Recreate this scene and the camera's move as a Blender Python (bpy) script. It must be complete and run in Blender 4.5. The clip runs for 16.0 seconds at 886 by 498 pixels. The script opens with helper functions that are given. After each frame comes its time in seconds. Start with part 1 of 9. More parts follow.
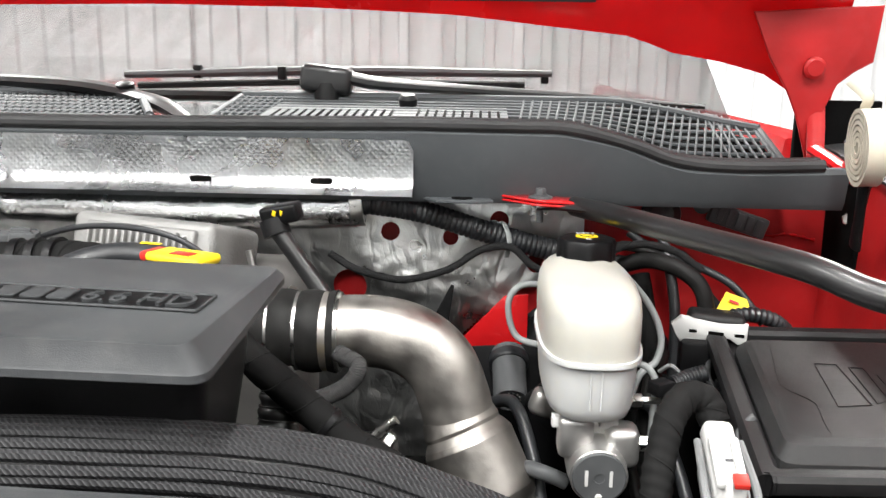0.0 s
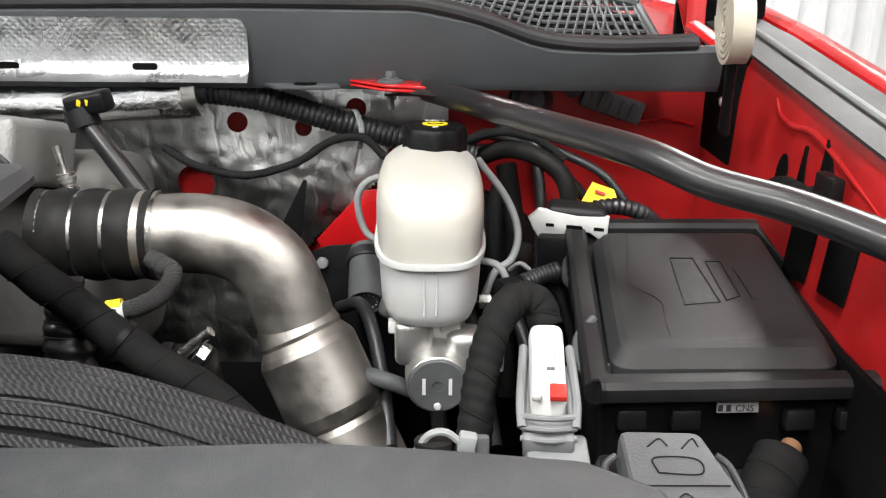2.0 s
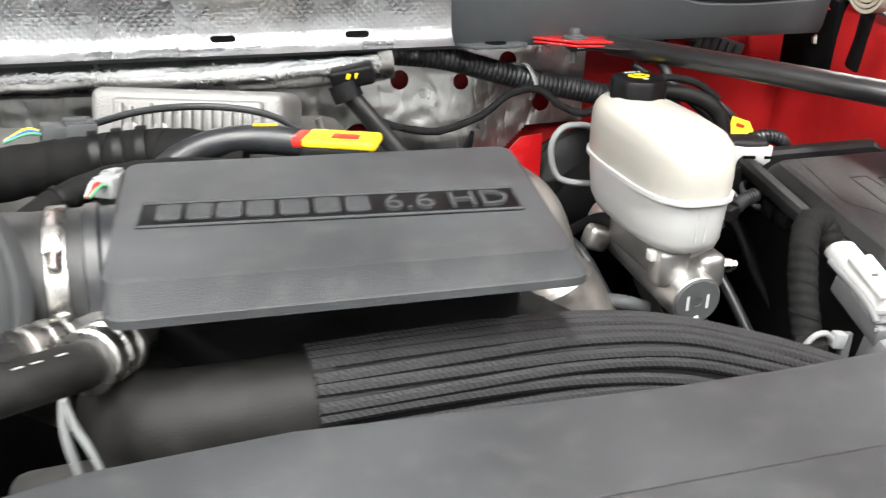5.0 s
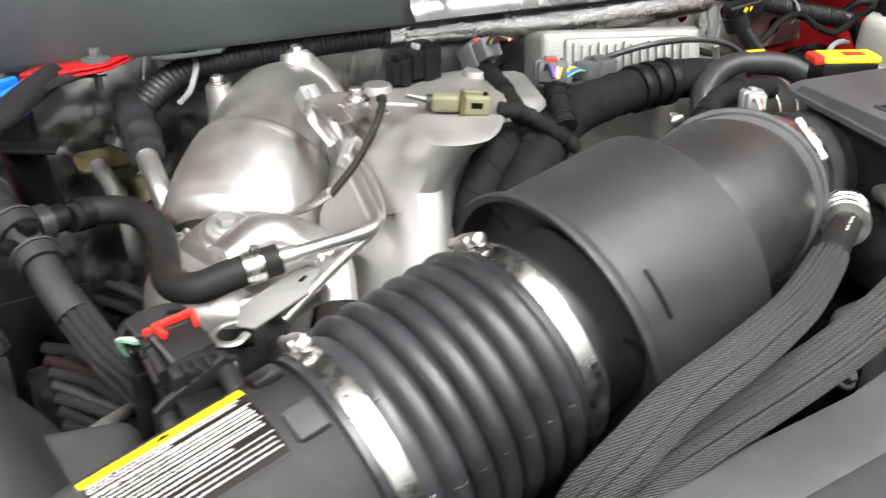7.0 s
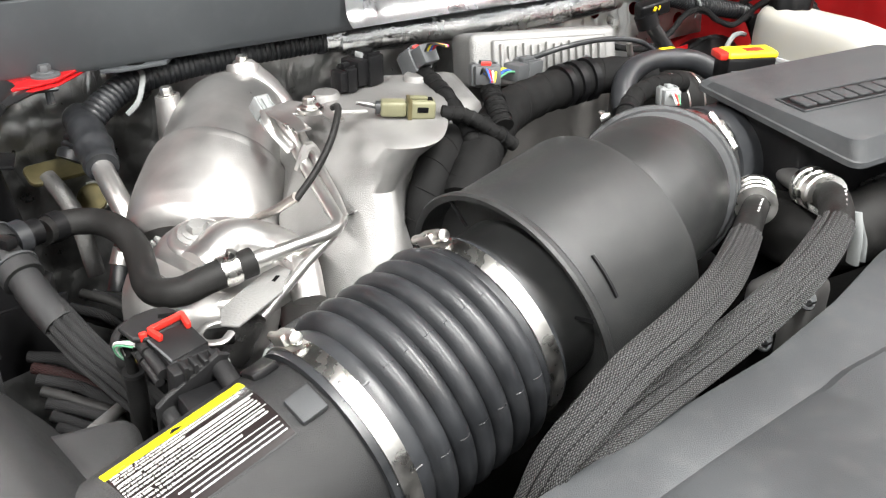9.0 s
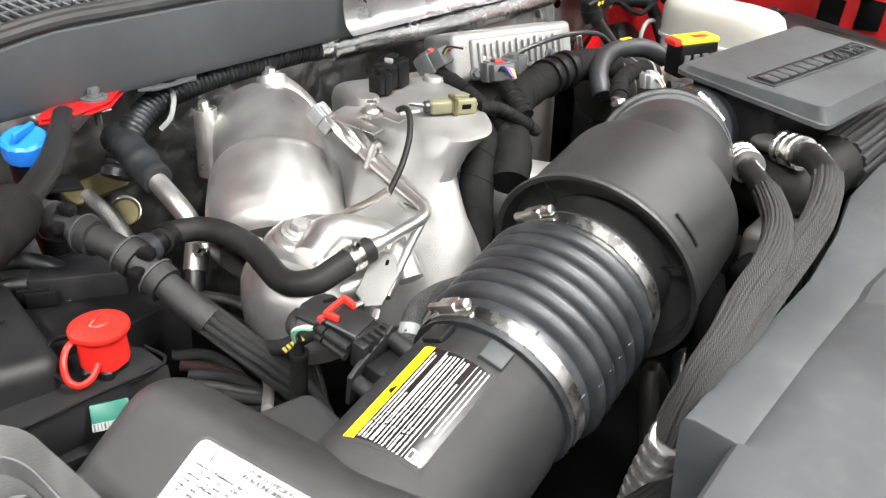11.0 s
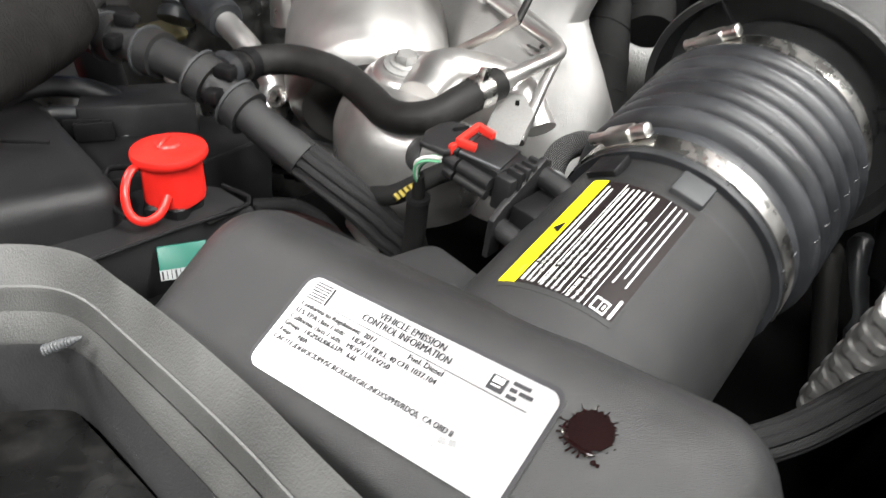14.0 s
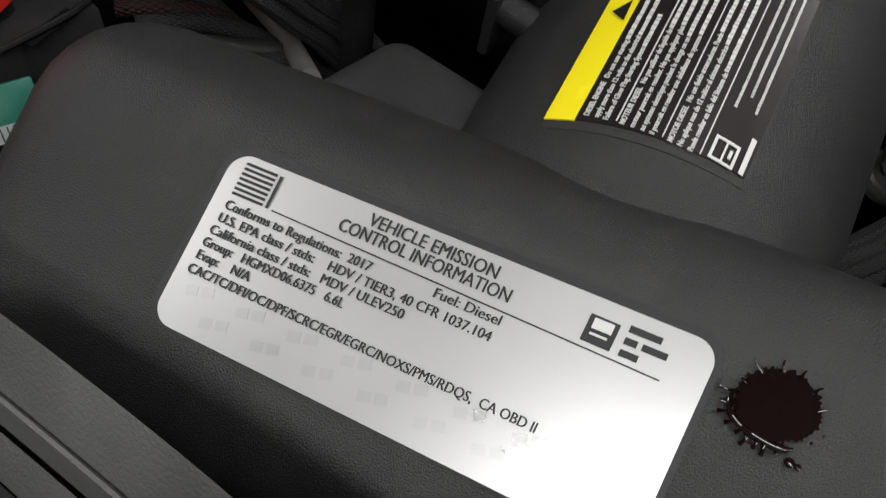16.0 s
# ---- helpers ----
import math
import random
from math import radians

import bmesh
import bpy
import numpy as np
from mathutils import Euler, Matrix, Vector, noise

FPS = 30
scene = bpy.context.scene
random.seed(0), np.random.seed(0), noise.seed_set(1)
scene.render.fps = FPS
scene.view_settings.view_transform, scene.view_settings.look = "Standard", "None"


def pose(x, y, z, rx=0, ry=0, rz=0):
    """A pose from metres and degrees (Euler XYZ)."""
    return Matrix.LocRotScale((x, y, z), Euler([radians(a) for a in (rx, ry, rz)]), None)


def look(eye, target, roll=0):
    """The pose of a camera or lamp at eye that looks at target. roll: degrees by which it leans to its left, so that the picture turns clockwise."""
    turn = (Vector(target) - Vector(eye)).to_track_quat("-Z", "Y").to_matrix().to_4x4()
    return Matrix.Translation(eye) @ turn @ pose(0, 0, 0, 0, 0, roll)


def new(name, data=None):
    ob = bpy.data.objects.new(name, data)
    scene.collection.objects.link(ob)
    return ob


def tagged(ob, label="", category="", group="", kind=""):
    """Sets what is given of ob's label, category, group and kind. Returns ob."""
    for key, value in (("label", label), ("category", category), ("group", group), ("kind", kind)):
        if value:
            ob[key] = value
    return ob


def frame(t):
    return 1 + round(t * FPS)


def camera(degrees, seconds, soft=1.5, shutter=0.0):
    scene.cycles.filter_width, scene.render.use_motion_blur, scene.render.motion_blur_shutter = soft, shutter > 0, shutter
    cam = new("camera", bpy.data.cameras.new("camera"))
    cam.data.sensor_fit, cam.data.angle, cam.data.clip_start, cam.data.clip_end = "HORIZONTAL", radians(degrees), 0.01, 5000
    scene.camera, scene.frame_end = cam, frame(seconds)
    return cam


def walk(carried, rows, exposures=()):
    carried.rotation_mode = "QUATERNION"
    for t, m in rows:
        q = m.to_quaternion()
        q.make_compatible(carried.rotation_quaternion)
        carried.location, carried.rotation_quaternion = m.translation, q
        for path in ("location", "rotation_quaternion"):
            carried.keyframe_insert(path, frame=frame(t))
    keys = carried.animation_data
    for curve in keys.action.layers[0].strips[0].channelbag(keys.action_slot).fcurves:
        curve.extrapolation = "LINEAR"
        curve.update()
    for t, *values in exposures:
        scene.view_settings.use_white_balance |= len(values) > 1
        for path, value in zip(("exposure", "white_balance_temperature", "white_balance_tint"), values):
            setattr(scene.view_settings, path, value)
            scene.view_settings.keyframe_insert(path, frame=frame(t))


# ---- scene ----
cam = camera(52.4, 16.0, soft=1.2, shutter=0.35)
PATH = [
    (0, (0.435, -0.445, 1.459), (0.358, 1.509, 1.04), 0.9),
    (0.5, (0.466, -0.428, 1.442), (0.394, 1.517, 0.981), 1.0),
    (1, (0.481, -0.405, 1.442), (0.419, 1.525, 0.921), 0.9),
    (1.5, (0.507, -0.376, 1.434), (0.492, 1.53, 0.83), 1.0),
    (2, (0.54, -0.362, 1.441), (0.586, 1.53, 0.794), 0.7),
    (2.5, (0.537, -0.351, 1.449), (0.649, 1.525, 0.765), 0.8),
    (3, (0.463, -0.369, 1.468), (0.668, 1.491, 0.762), 1.0),
    (3.2, (0.428, -0.377, 1.469), (0.658, 1.479, 0.761), 0.8),
    (5.5, (-0.091, -0.382, 1.506), (0.527, 1.323, 0.662), 1.6),
    (6, (-0.28, -0.351, 1.509), (0.448, 1.298, 0.642), 2.5),
    (6.5, (-0.464, -0.309, 1.514), (0.362, 1.287, 0.635), 2.6),
    (7, (-0.608, -0.295, 1.53), (0.242, 1.264, 0.612), 0.4),
    (7.5, (-0.706, -0.265, 1.526), (0.201, 1.253, 0.593), 0.2),
    (8, (-0.727, -0.265, 1.53), (0.236, 1.218, 0.595), 0.5),
    (8.5, (-0.685, -0.301, 1.542), (0.324, 1.149, 0.604), 0.9),
    (8.7, (-0.662, -0.321, 1.55), (0.345, 1.129, 0.61), 0.7),
    (10.8, (-0.855, -0.285, 1.611), (0.373, 0.974, 0.657), 0.6),
    (11, (-0.895, -0.261, 1.604), (0.387, 0.94, 0.648), 0.8),
    (11.5, (-0.933, -0.246, 1.582), (0.418, 0.88, 0.631), 1.4),
    (12, (-0.902, -0.264, 1.573), (0.482, 0.828, 0.629), 1.6),
    (12.5, (-0.861, -0.283, 1.56), (0.44, 0.909, 0.618), -0.1),
    (13, (-0.863, -0.257, 1.531), (0.37, 1.003, 0.586), -0.8),
    (13.5, (-0.88, -0.206, 1.481), (0.345, 1.066, 0.542), 0.9),
    (14, (-0.887, -0.142, 1.455), (0.33, 1.062, 0.422), 1.8),
    (14.5, (-0.85, -0.084, 1.438), (0.319, 0.992, 0.224), 2.8),
    (15, (-0.812, -0.037, 1.418), (0.31, 0.922, 0.068), 2.0),
    (15.5, (-0.791, -0.007, 1.403), (0.296, 0.833, -0.051), 1.8),
    (16, (-0.788, 0.009, 1.393), (0.28, 0.734, -0.134), 2.0),
]
EXPOSURES = [(0.0, 0.0), (1.0, -0.15), (3.0, -0.1), (5.5, 0.28), (6.5, 0.35), (7.0, 0.2), (8.0, 0.25), (11.0, 0.36), (13.0, 0.24), (14.0, 0.08), (14.6, -0.65), (15.2, -1.35), (16.0, -1.7)]
walk(cam, [(t, look(eye, target, roll)) for t, eye, target, roll in PATH], EXPOSURES)

# ---- light ----
world = bpy.data.worlds.new("shop_air")
scene.world = world
world.use_nodes = True
world.node_tree.nodes["Background"].inputs[0].default_value = (0.9, 0.95, 1.0, 1)
world.node_tree.nodes["Background"].inputs[1].default_value = 0.02

CEILING = 4.3
# all out of view; the back row (y > 0) is added to brighten the wall
LAMPS = [(-3.0, -3.6), (0.1, -3.6), (3.0, -3.6), (-3.0, -1.3), (0.1, -1.3), (3.0, -1.3), (-2.6, 3.6), (0.0, 3.8), (2.6, 3.6)]
LAMP_WATTS = 200


def ceiling_lamp(x, y, share):
    data = bpy.data.lights.new("unseen_tube_light", "AREA")
    data.shape, data.size, data.size_y, data.energy = "RECTANGLE", 0.35, 2.0, LAMP_WATTS * share
    data.color = (1.0, 0.99, 0.965)
    data.spread = radians(140)
    ob = new("unseen_tube_light", data)
    ob.matrix_world = pose(x, y, CEILING - 0.13)
    return ob


# left row raised for light from the open side, back row for the wall
for lx, ly in LAMPS:
    ceiling_lamp(lx, ly, (1.40 if lx < -1 else 0.66 if lx > 1 else 0.92) * (2.3 if ly > 0 else 0.95))


# ---- materials ----
def surf(name, col, rough=0.5, metal=0.0, grain=(400, 0.1), stain=(18, 0.12), rvar=0.1, coat=0.0, spec=0.3, trans=0.0, sub=0.0, dust=0.0):
    """A plain surface with fine relief, slow tint changes and uneven gloss."""
    m = bpy.data.materials.new(name)
    m.use_nodes = True
    nt = m.node_tree
    n, li = nt.nodes, nt.links
    b = n["Principled BSDF"]
    b.inputs["Metallic"].default_value = metal
    b.inputs["Specular IOR Level"].default_value = spec
    b.inputs["Coat Weight"].default_value = coat
    b.inputs["Coat Roughness"].default_value = 0.08
    b.inputs["Transmission Weight"].default_value = trans
    if sub:
        b.inputs["Subsurface Weight"].default_value = sub
        b.inputs["Subsurface Radius"].default_value = (0.02, 0.018, 0.014)
        b.inputs["Subsurface Scale"].default_value = 0.4
    tc = n.new("ShaderNodeTexCoord")
    big = n.new("ShaderNodeTexNoise")
    big.inputs["Scale"].default_value, big.inputs["Detail"].default_value = stain[0], 5
    li.new(tc.outputs["Object"], big.inputs["Vector"])
    ramp = n.new("ShaderNodeMapRange")
    ramp.inputs[1].default_value, ramp.inputs[2].default_value = 0.3, 0.7
    ramp.inputs[3].default_value, ramp.inputs[4].default_value = 1 - stain[1], 1 + stain[1]
    li.new(big.outputs["Fac"], ramp.inputs[0])
    mix = n.new("ShaderNodeMix")
    mix.data_type, mix.blend_type = "RGBA", "MULTIPLY"
    mix.inputs[0].default_value = 1
    mix.inputs[6].default_value = (*col, 1)
    li.new(ramp.outputs[0], mix.inputs[7])
    out = mix.outputs[2]
    if dust:
        dn = n.new("ShaderNodeTexNoise")
        dn.inputs["Scale"].default_value, dn.inputs["Detail"].default_value = 60, 8
        li.new(tc.outputs["Object"], dn.inputs["Vector"])
        dr = n.new("ShaderNodeMapRange")
        dr.inputs[1].default_value, dr.inputs[2].default_value, dr.inputs[4].default_value = 0.5, 0.8, dust
        li.new(dn.outputs["Fac"], dr.inputs[0])
        dm = n.new("ShaderNodeMix")
        dm.data_type = "RGBA"
        dm.inputs[7].default_value = (0.42, 0.40, 0.37, 1)
        li.new(dr.outputs[0], dm.inputs[0])
        li.new(out, dm.inputs[6])
        out = dm.outputs[2]
    li.new(out, b.inputs["Base Color"])
    rr = n.new("ShaderNodeMapRange")
    rr.inputs[1].default_value, rr.inputs[2].default_value = 0.3, 0.7
    rr.inputs[3].default_value, rr.inputs[4].default_value = max(0.02, rough - rvar), min(1, rough + rvar)
    li.new(big.outputs["Fac"], rr.inputs[0])
    li.new(rr.outputs[0], b.inputs["Roughness"])
    if grain[1]:
        fine = n.new("ShaderNodeTexNoise")
        fine.inputs["Scale"].default_value, fine.inputs["Detail"].default_value = grain[0], 3
        li.new(tc.outputs["Object"], fine.inputs["Vector"])
        bump = n.new("ShaderNodeBump")
        bump.inputs["Strength"].default_value, bump.inputs["Distance"].default_value = grain[1], 0.0015
        li.new(fine.outputs["Fac"], bump.inputs["Height"])
        li.new(bump.outputs["Normal"], b.inputs["Normal"])
    return m


def add_bump(m, node_socket, strength, distance):
    """Adds a height on top of a material's own relief."""
    nt = m.node_tree
    b = nt.nodes["Principled BSDF"]
    bump = nt.nodes.new("ShaderNodeBump")
    bump.inputs["Strength"].default_value, bump.inputs["Distance"].default_value = strength, distance
    nt.links.new(node_socket, bump.inputs["Height"])
    old = b.inputs["Normal"].links
    if old:
        nt.links.new(old[0].from_socket, bump.inputs["Normal"])
    nt.links.new(bump.outputs["Normal"], b.inputs["Normal"])


def crinkled(name, col, rough, scale, strength, distance):
    """Creased aluminium foil: folds run along the borders of uneven cells."""
    m = surf(name, col, rough, 1.0, (90, 0.25), (30, 0.15), 0.08)
    nt = m.node_tree
    tc = nt.nodes.new("ShaderNodeTexCoord")
    warp = nt.nodes.new("ShaderNodeTexNoise")
    warp.inputs["Scale"].default_value, warp.inputs["Detail"].default_value = scale * 0.5, 3
    nt.links.new(tc.outputs["Object"], warp.inputs["Vector"])
    add = nt.nodes.new("ShaderNodeVectorMath")
    add.operation = "MULTIPLY_ADD"
    add.inputs[1].default_value = (0.06, 0.06, 0.06)
    nt.links.new(warp.outputs["Color"], add.inputs[0])
    nt.links.new(tc.outputs["Object"], add.inputs[2])
    for sc, w, top, turn, long in ((scale, 0.8, 0.12, 30, 0.35), (scale * 2.0, 0.9, 0.09, -40, 0.28), (scale * 4.5, 0.5, 0.08, 55, 0.4), (scale * 6.0, 0.35, 0.08, 0, 1.0)):
        lay = nt.nodes.new("ShaderNodeMapping")
        lay.inputs["Rotation"].default_value = (0, radians(turn), 0)
        lay.inputs["Scale"].default_value = (1, 1, long)
        nt.links.new(add.outputs[0], lay.inputs["Vector"])
        v = nt.nodes.new("ShaderNodeTexVoronoi")
        v.feature = "DISTANCE_TO_EDGE"
        v.inputs["Scale"].default_value = sc
        nt.links.new(lay.outputs[0], v.inputs["Vector"])
        flat = nt.nodes.new("ShaderNodeMapRange")
        flat.inputs[2].default_value = top
        nt.links.new(v.outputs["Distance"], flat.inputs[0])
        add_bump(m, flat.outputs[0], strength * w, distance * 12 / sc)
    tilt = nt.nodes.new("ShaderNodeTexVoronoi")
    tilt.inputs["Scale"].default_value = scale * 1.6
    nt.links.new(add.outputs[0], tilt.inputs["Vector"])
    add_bump(m, tilt.outputs["Distance"], strength * 0.2, distance)
    return m


def embossed(name, col, rough, pitch):
    """Bright shield foil with a rolled pattern of short ridges."""
    m = surf(name, col, rough, 1.0, (60, 0.3), (14, 0.08), 0.06)
    nt = m.node_tree
    tc = nt.nodes.new("ShaderNodeTexCoord")
    total = None
    for turn in (45, -45):
        mp = nt.nodes.new("ShaderNodeMapping")
        mp.inputs["Rotation"].default_value = (0, radians(turn), 0)
        nt.links.new(tc.outputs["Object"], mp.inputs["Vector"])
        w = nt.nodes.new("ShaderNodeTexWave")
        w.wave_type, w.bands_direction = "BANDS", "X"
        w.inputs["Scale"].default_value, w.inputs["Distortion"].default_value = 0.314 / pitch, 2.5
        nt.links.new(mp.outputs[0], w.inputs["Vector"])
        if total is None:
            total = w.outputs["Fac"]
        else:
            mx = nt.nodes.new("ShaderNodeMath")
            mx.operation = "MAXIMUM"
            nt.links.new(total, mx.inputs[0])
            nt.links.new(w.outputs["Fac"], mx.inputs[1])
            total = mx.outputs[0]
    add_bump(m, total, 0.20, 0.001)
    warp = nt.nodes.new("ShaderNodeTexNoise")
    warp.inputs["Scale"].default_value, warp.inputs["Detail"].default_value = 22, 4
    nt.links.new(tc.outputs["Object"], warp.inputs["Vector"])
    add = nt.nodes.new("ShaderNodeVectorMath")
    add.operation = "MULTIPLY_ADD"
    add.inputs[1].default_value = (0.05, 0.05, 0.05)
    nt.links.new(warp.outputs["Color"], add.inputs[0])
    nt.links.new(tc.outputs["Object"], add.inputs[2])
    v = nt.nodes.new("ShaderNodeTexVoronoi")
    v.feature = "DISTANCE_TO_EDGE"
    v.inputs["Scale"].default_value = 38
    nt.links.new(add.outputs[0], v.inputs["Vector"])
    add_bump(m, v.outputs["Distance"], 0.14, 0.005)
    return m


def woven(name, col, light, pitch, rough=0.6, slant=22, single=False):
    """A braided sleeve: two families of strands wound round the tube's own coordinates."""
    m = surf(name, col, rough, 0, (700, 0.1), (30, 0.2), 0.1, spec=0.15)
    nt = m.node_tree
    b = nt.nodes["Principled BSDF"]
    uv = nt.nodes.new("ShaderNodeUVMap")
    outs = []
    for turn in (slant, slant if single else -slant):
        mp = nt.nodes.new("ShaderNodeMapping")
        mp.inputs["Rotation"].default_value = (0, 0, radians(turn))
        nt.links.new(uv.outputs[0], mp.inputs["Vector"])
        w = nt.nodes.new("ShaderNodeTexWave")
        w.wave_type, w.bands_direction = "BANDS", "X"
        w.inputs["Scale"].default_value = 0.314 / pitch
        nt.links.new(mp.outputs[0], w.inputs["Vector"])
        outs.append(w.outputs["Fac"])
    mul = nt.nodes.new("ShaderNodeMath")
    mul.operation = "MULTIPLY"
    nt.links.new(outs[0], mul.inputs[0])
    nt.links.new(outs[1], mul.inputs[1])
    src = b.inputs["Base Color"].links[0].from_socket
    mix = nt.nodes.new("ShaderNodeMix")
    mix.data_type = "RGBA"
    mix.inputs[7].default_value = (*light, 1)
    nt.links.new(mul.outputs[0], mix.inputs[0])
    nt.links.new(src, mix.inputs[6])
    nt.links.new(mix.outputs[2], b.inputs["Base Color"])
    add_bump(m, mul.outputs[0], 0.6, 0.0012)
    return m


PLASTIC = surf("black_plastic", (0.0055, 0.0055, 0.006), 0.42, 0, (900, 0.15), (14, 0.25), 0.08, dust=0.006, spec=0.2)
PLASTIC_GRAIN = surf("grained_black_plastic", (0.017, 0.0173, 0.0177), 0.44, 0, (1900, 0.42), (9, 0.2), 0.07, dust=0.016, spec=0.34)
BLOCK_BLACK = surf("satin_black_plastic", (0.011, 0.011, 0.0115), 0.46, 0, (1200, 0.25), (9, 0.2), 0.08, dust=0.012, spec=0.26)
METER = surf("satin_meter_plastic", (0.021, 0.0217, 0.0217), 0.43, 0, (2100, 0.2), (9, 0.25), 0.08, dust=0.02, spec=0.45)
PLASTIC_GREY = surf("dark_grey_plastic", (0.038, 0.040, 0.042), 0.5, 0, (1200, 0.2), (6, 0.12), 0.08, dust=0.02)
SHROUD = surf("shroud_plastic", (0.046, 0.0485, 0.051), 0.48, 0, (1400, 0.3), (8, 0.24), 0.10, dust=0.045)
COWL = surf("cowl_plastic", (0.054, 0.059, 0.063), 0.6, 0, (1200, 0.2), (7, 0.15), 0.08, dust=0.02)
LINER = surf("hood_liner_felt", (0.045, 0.046, 0.047), 0.9, 0, (500, 0.5), (12, 0.2), 0.05)
RIM_GREY = surf("rim_plastic", (0.066, 0.0665, 0.065), 0.5, 0, (900, 0.25), (16, 0.3), 0.10, dust=0.03, spec=0.35)
LINER_BLACK = surf("streaked_black_liner", (0.006, 0.006, 0.006), 0.30, 0, (70, 0.5), (30, 0.5), 0.18, dust=0.03, spec=0.4)
GLOSS_BLACK = surf("gloss_black_paint", (0.012, 0.012, 0.0125), 0.36, 0, (60, 0.02), (12, 0.25), 0.07, coat=0.2, spec=0.55)
RUBBER = surf("black_rubber", (0.018, 0.0193, 0.0215), 0.40, 0, (700, 0.10), (25, 0.35), 0.12, dust=0.02, spec=0.5)
HOSE = surf("rubber_hose", (0.011, 0.0108, 0.0105), 0.52, 0, (900, 0.2), (30, 0.25), 0.1, dust=0.010, spec=0.16)
FOAM = surf("foam_sleeve", (0.011, 0.0105, 0.010), 0.95, 0, (600, 0.6), (30, 0.2), 0.05, dust=0.015, spec=0.1)
TAPE = surf("cloth_tape", (0.008, 0.008, 0.008), 0.75, 0, (1100, 0.5), (40, 0.25), 0.1, dust=0.010, spec=0.12)
# near black: puts the shade of deep places, gaps and holes into the colour
DARK = surf("deep_shade_black", (0.004, 0.004, 0.004), 0.85, 0.0, (90, 0.4), (12, 0.4), 0.1, spec=0.03)
BRAID = woven("braided_sleeve", (0.005, 0.005, 0.0055), (0.15, 0.15, 0.15), 0.0013)
BRAID_DARK = woven("dark_braided_sleeve", (0.005, 0.005, 0.0055), (0.05, 0.05, 0.05), 0.0012)
CORD = woven("corded_sleeve", (0.017, 0.017, 0.018), (0.042, 0.042, 0.044), 0.0034, 0.5, 52, single=True)
BRAID_RED = woven("brown_braided_sleeve", (0.008, 0.004, 0.004), (0.030, 0.008, 0.007), 0.0018)
BRAID_FINE = woven("fine_braided_sleeve", (0.006, 0.006, 0.0065), (0.022, 0.022, 0.022), 0.0015)
CAST = surf("cast_aluminium", (0.265, 0.261, 0.255), 0.54, 0.70, (1100, 0.45), (24, 0.2), 0.1)
ALU = surf("brushed_aluminium", (0.52, 0.513, 0.50), 0.34, 0.92, (160, 0.16), (14, 0.22), 0.10)
ALU_SATIN = surf("satin_aluminium", (0.49, 0.482, 0.47), 0.37, 0.88, (700, 0.12), (18, 0.22), 0.10)
POLISHED = surf("drawn_bright_aluminium", (0.66, 0.65, 0.635), 0.33, 0.95, (200, 0.10), (26, 0.18), 0.08)
STEEL = surf("bare_steel_pipe", (0.40, 0.378, 0.352), 0.47, 1.0, (140, 0.22), (22, 0.25), 0.12)
ZINC = surf("zinc_steel", (0.62, 0.61, 0.585), 0.30, 1.0, (260, 0.15), (60, 0.15), 0.1)
FOIL = embossed("embossed_shield_foil", (0.86, 0.87, 0.88), 0.28, 0.006)
FOIL_CREASED = crinkled("creased_foil", (0.82, 0.83, 0.83), 0.22, 45, 0.40, 0.004)
FOIL_DULL = crinkled("dull_insulation_foil", (0.58, 0.585, 0.58), 0.34, 16, 0.22, 0.006)
CRIMP = surf("bright_crimped_alloy", (0.44, 0.435, 0.425), 0.40, 0.65, (260, 0.15), (60, 0.15), 0.1)
RED = surf("red_body_paint", (0.43, 0.008, 0.010), 0.25, 0, (40, 0.02), (8, 0.12), 0.05, coat=0.6)
RED_INNER = surf("dusty_red_paint", (0.33, 0.010, 0.011), 0.42, 0, (200, 0.1), (10, 0.3), 0.1, dust=0.02)
RED_PLASTIC = surf("red_plastic", (0.57, 0.017, 0.012), 0.33, 0, (300, 0.08), (30, 0.15), 0.06, sub=0.05, spec=0.4)
RED_CLIP = surf("red_clip_plastic", (0.52, 0.028, 0.02), 0.4, 0, (300, 0.05), (30, 0.1))
YELLOW = surf("yellow_plastic", (0.85, 0.62, 0.02), 0.42, 0, (300, 0.05), (30, 0.1))
OLIVE_YELLOW = surf("faded_yellow_print", (0.26, 0.20, 0.03), 0.5, 0, (300, 0.05), (30, 0.2))
BLUE = surf("blue_plastic", (0.02, 0.20, 0.75), 0.38, 0, (300, 0.05), (30, 0.1))
GREEN = surf("green_plastic", (0.003, 0.085, 0.06), 0.4, 0, (300, 0.05), (30, 0.1))
WHITE_PLASTIC = surf("white_plastic", (0.52, 0.52, 0.51), 0.42, 0, (300, 0.08), (30, 0.06))
GREY_PLASTIC = surf("light_grey_plastic", (0.23, 0.24, 0.24), 0.5, 0, (600, 0.1), (30, 0.1))
PLUG_GREY = surf("pale_grey_plug_plastic", (0.155, 0.16, 0.162), 0.5, 0, (600, 0.1), (30, 0.12), dust=0.02)
RELAY = surf("dark_blue_grey_plastic", (0.062, 0.065, 0.069), 0.45, 0, (800, 0.2), (25, 0.15), dust=0.02)
MID_GREY = surf("mid_grey_plastic", (0.072, 0.075, 0.078), 0.52, 0, (600, 0.1), (30, 0.12), dust=0.02)
TANK = surf("milky_tank_plastic", (0.43, 0.42, 0.38), 0.36, 0, (200, 0.05), (9, 0.05), 0.05, sub=0.6)
TANK_LOW = surf("milky_tank_plastic_lower", (0.50, 0.505, 0.50), 0.40, 0, (200, 0.05), (9, 0.05), 0.05, sub=0.4)
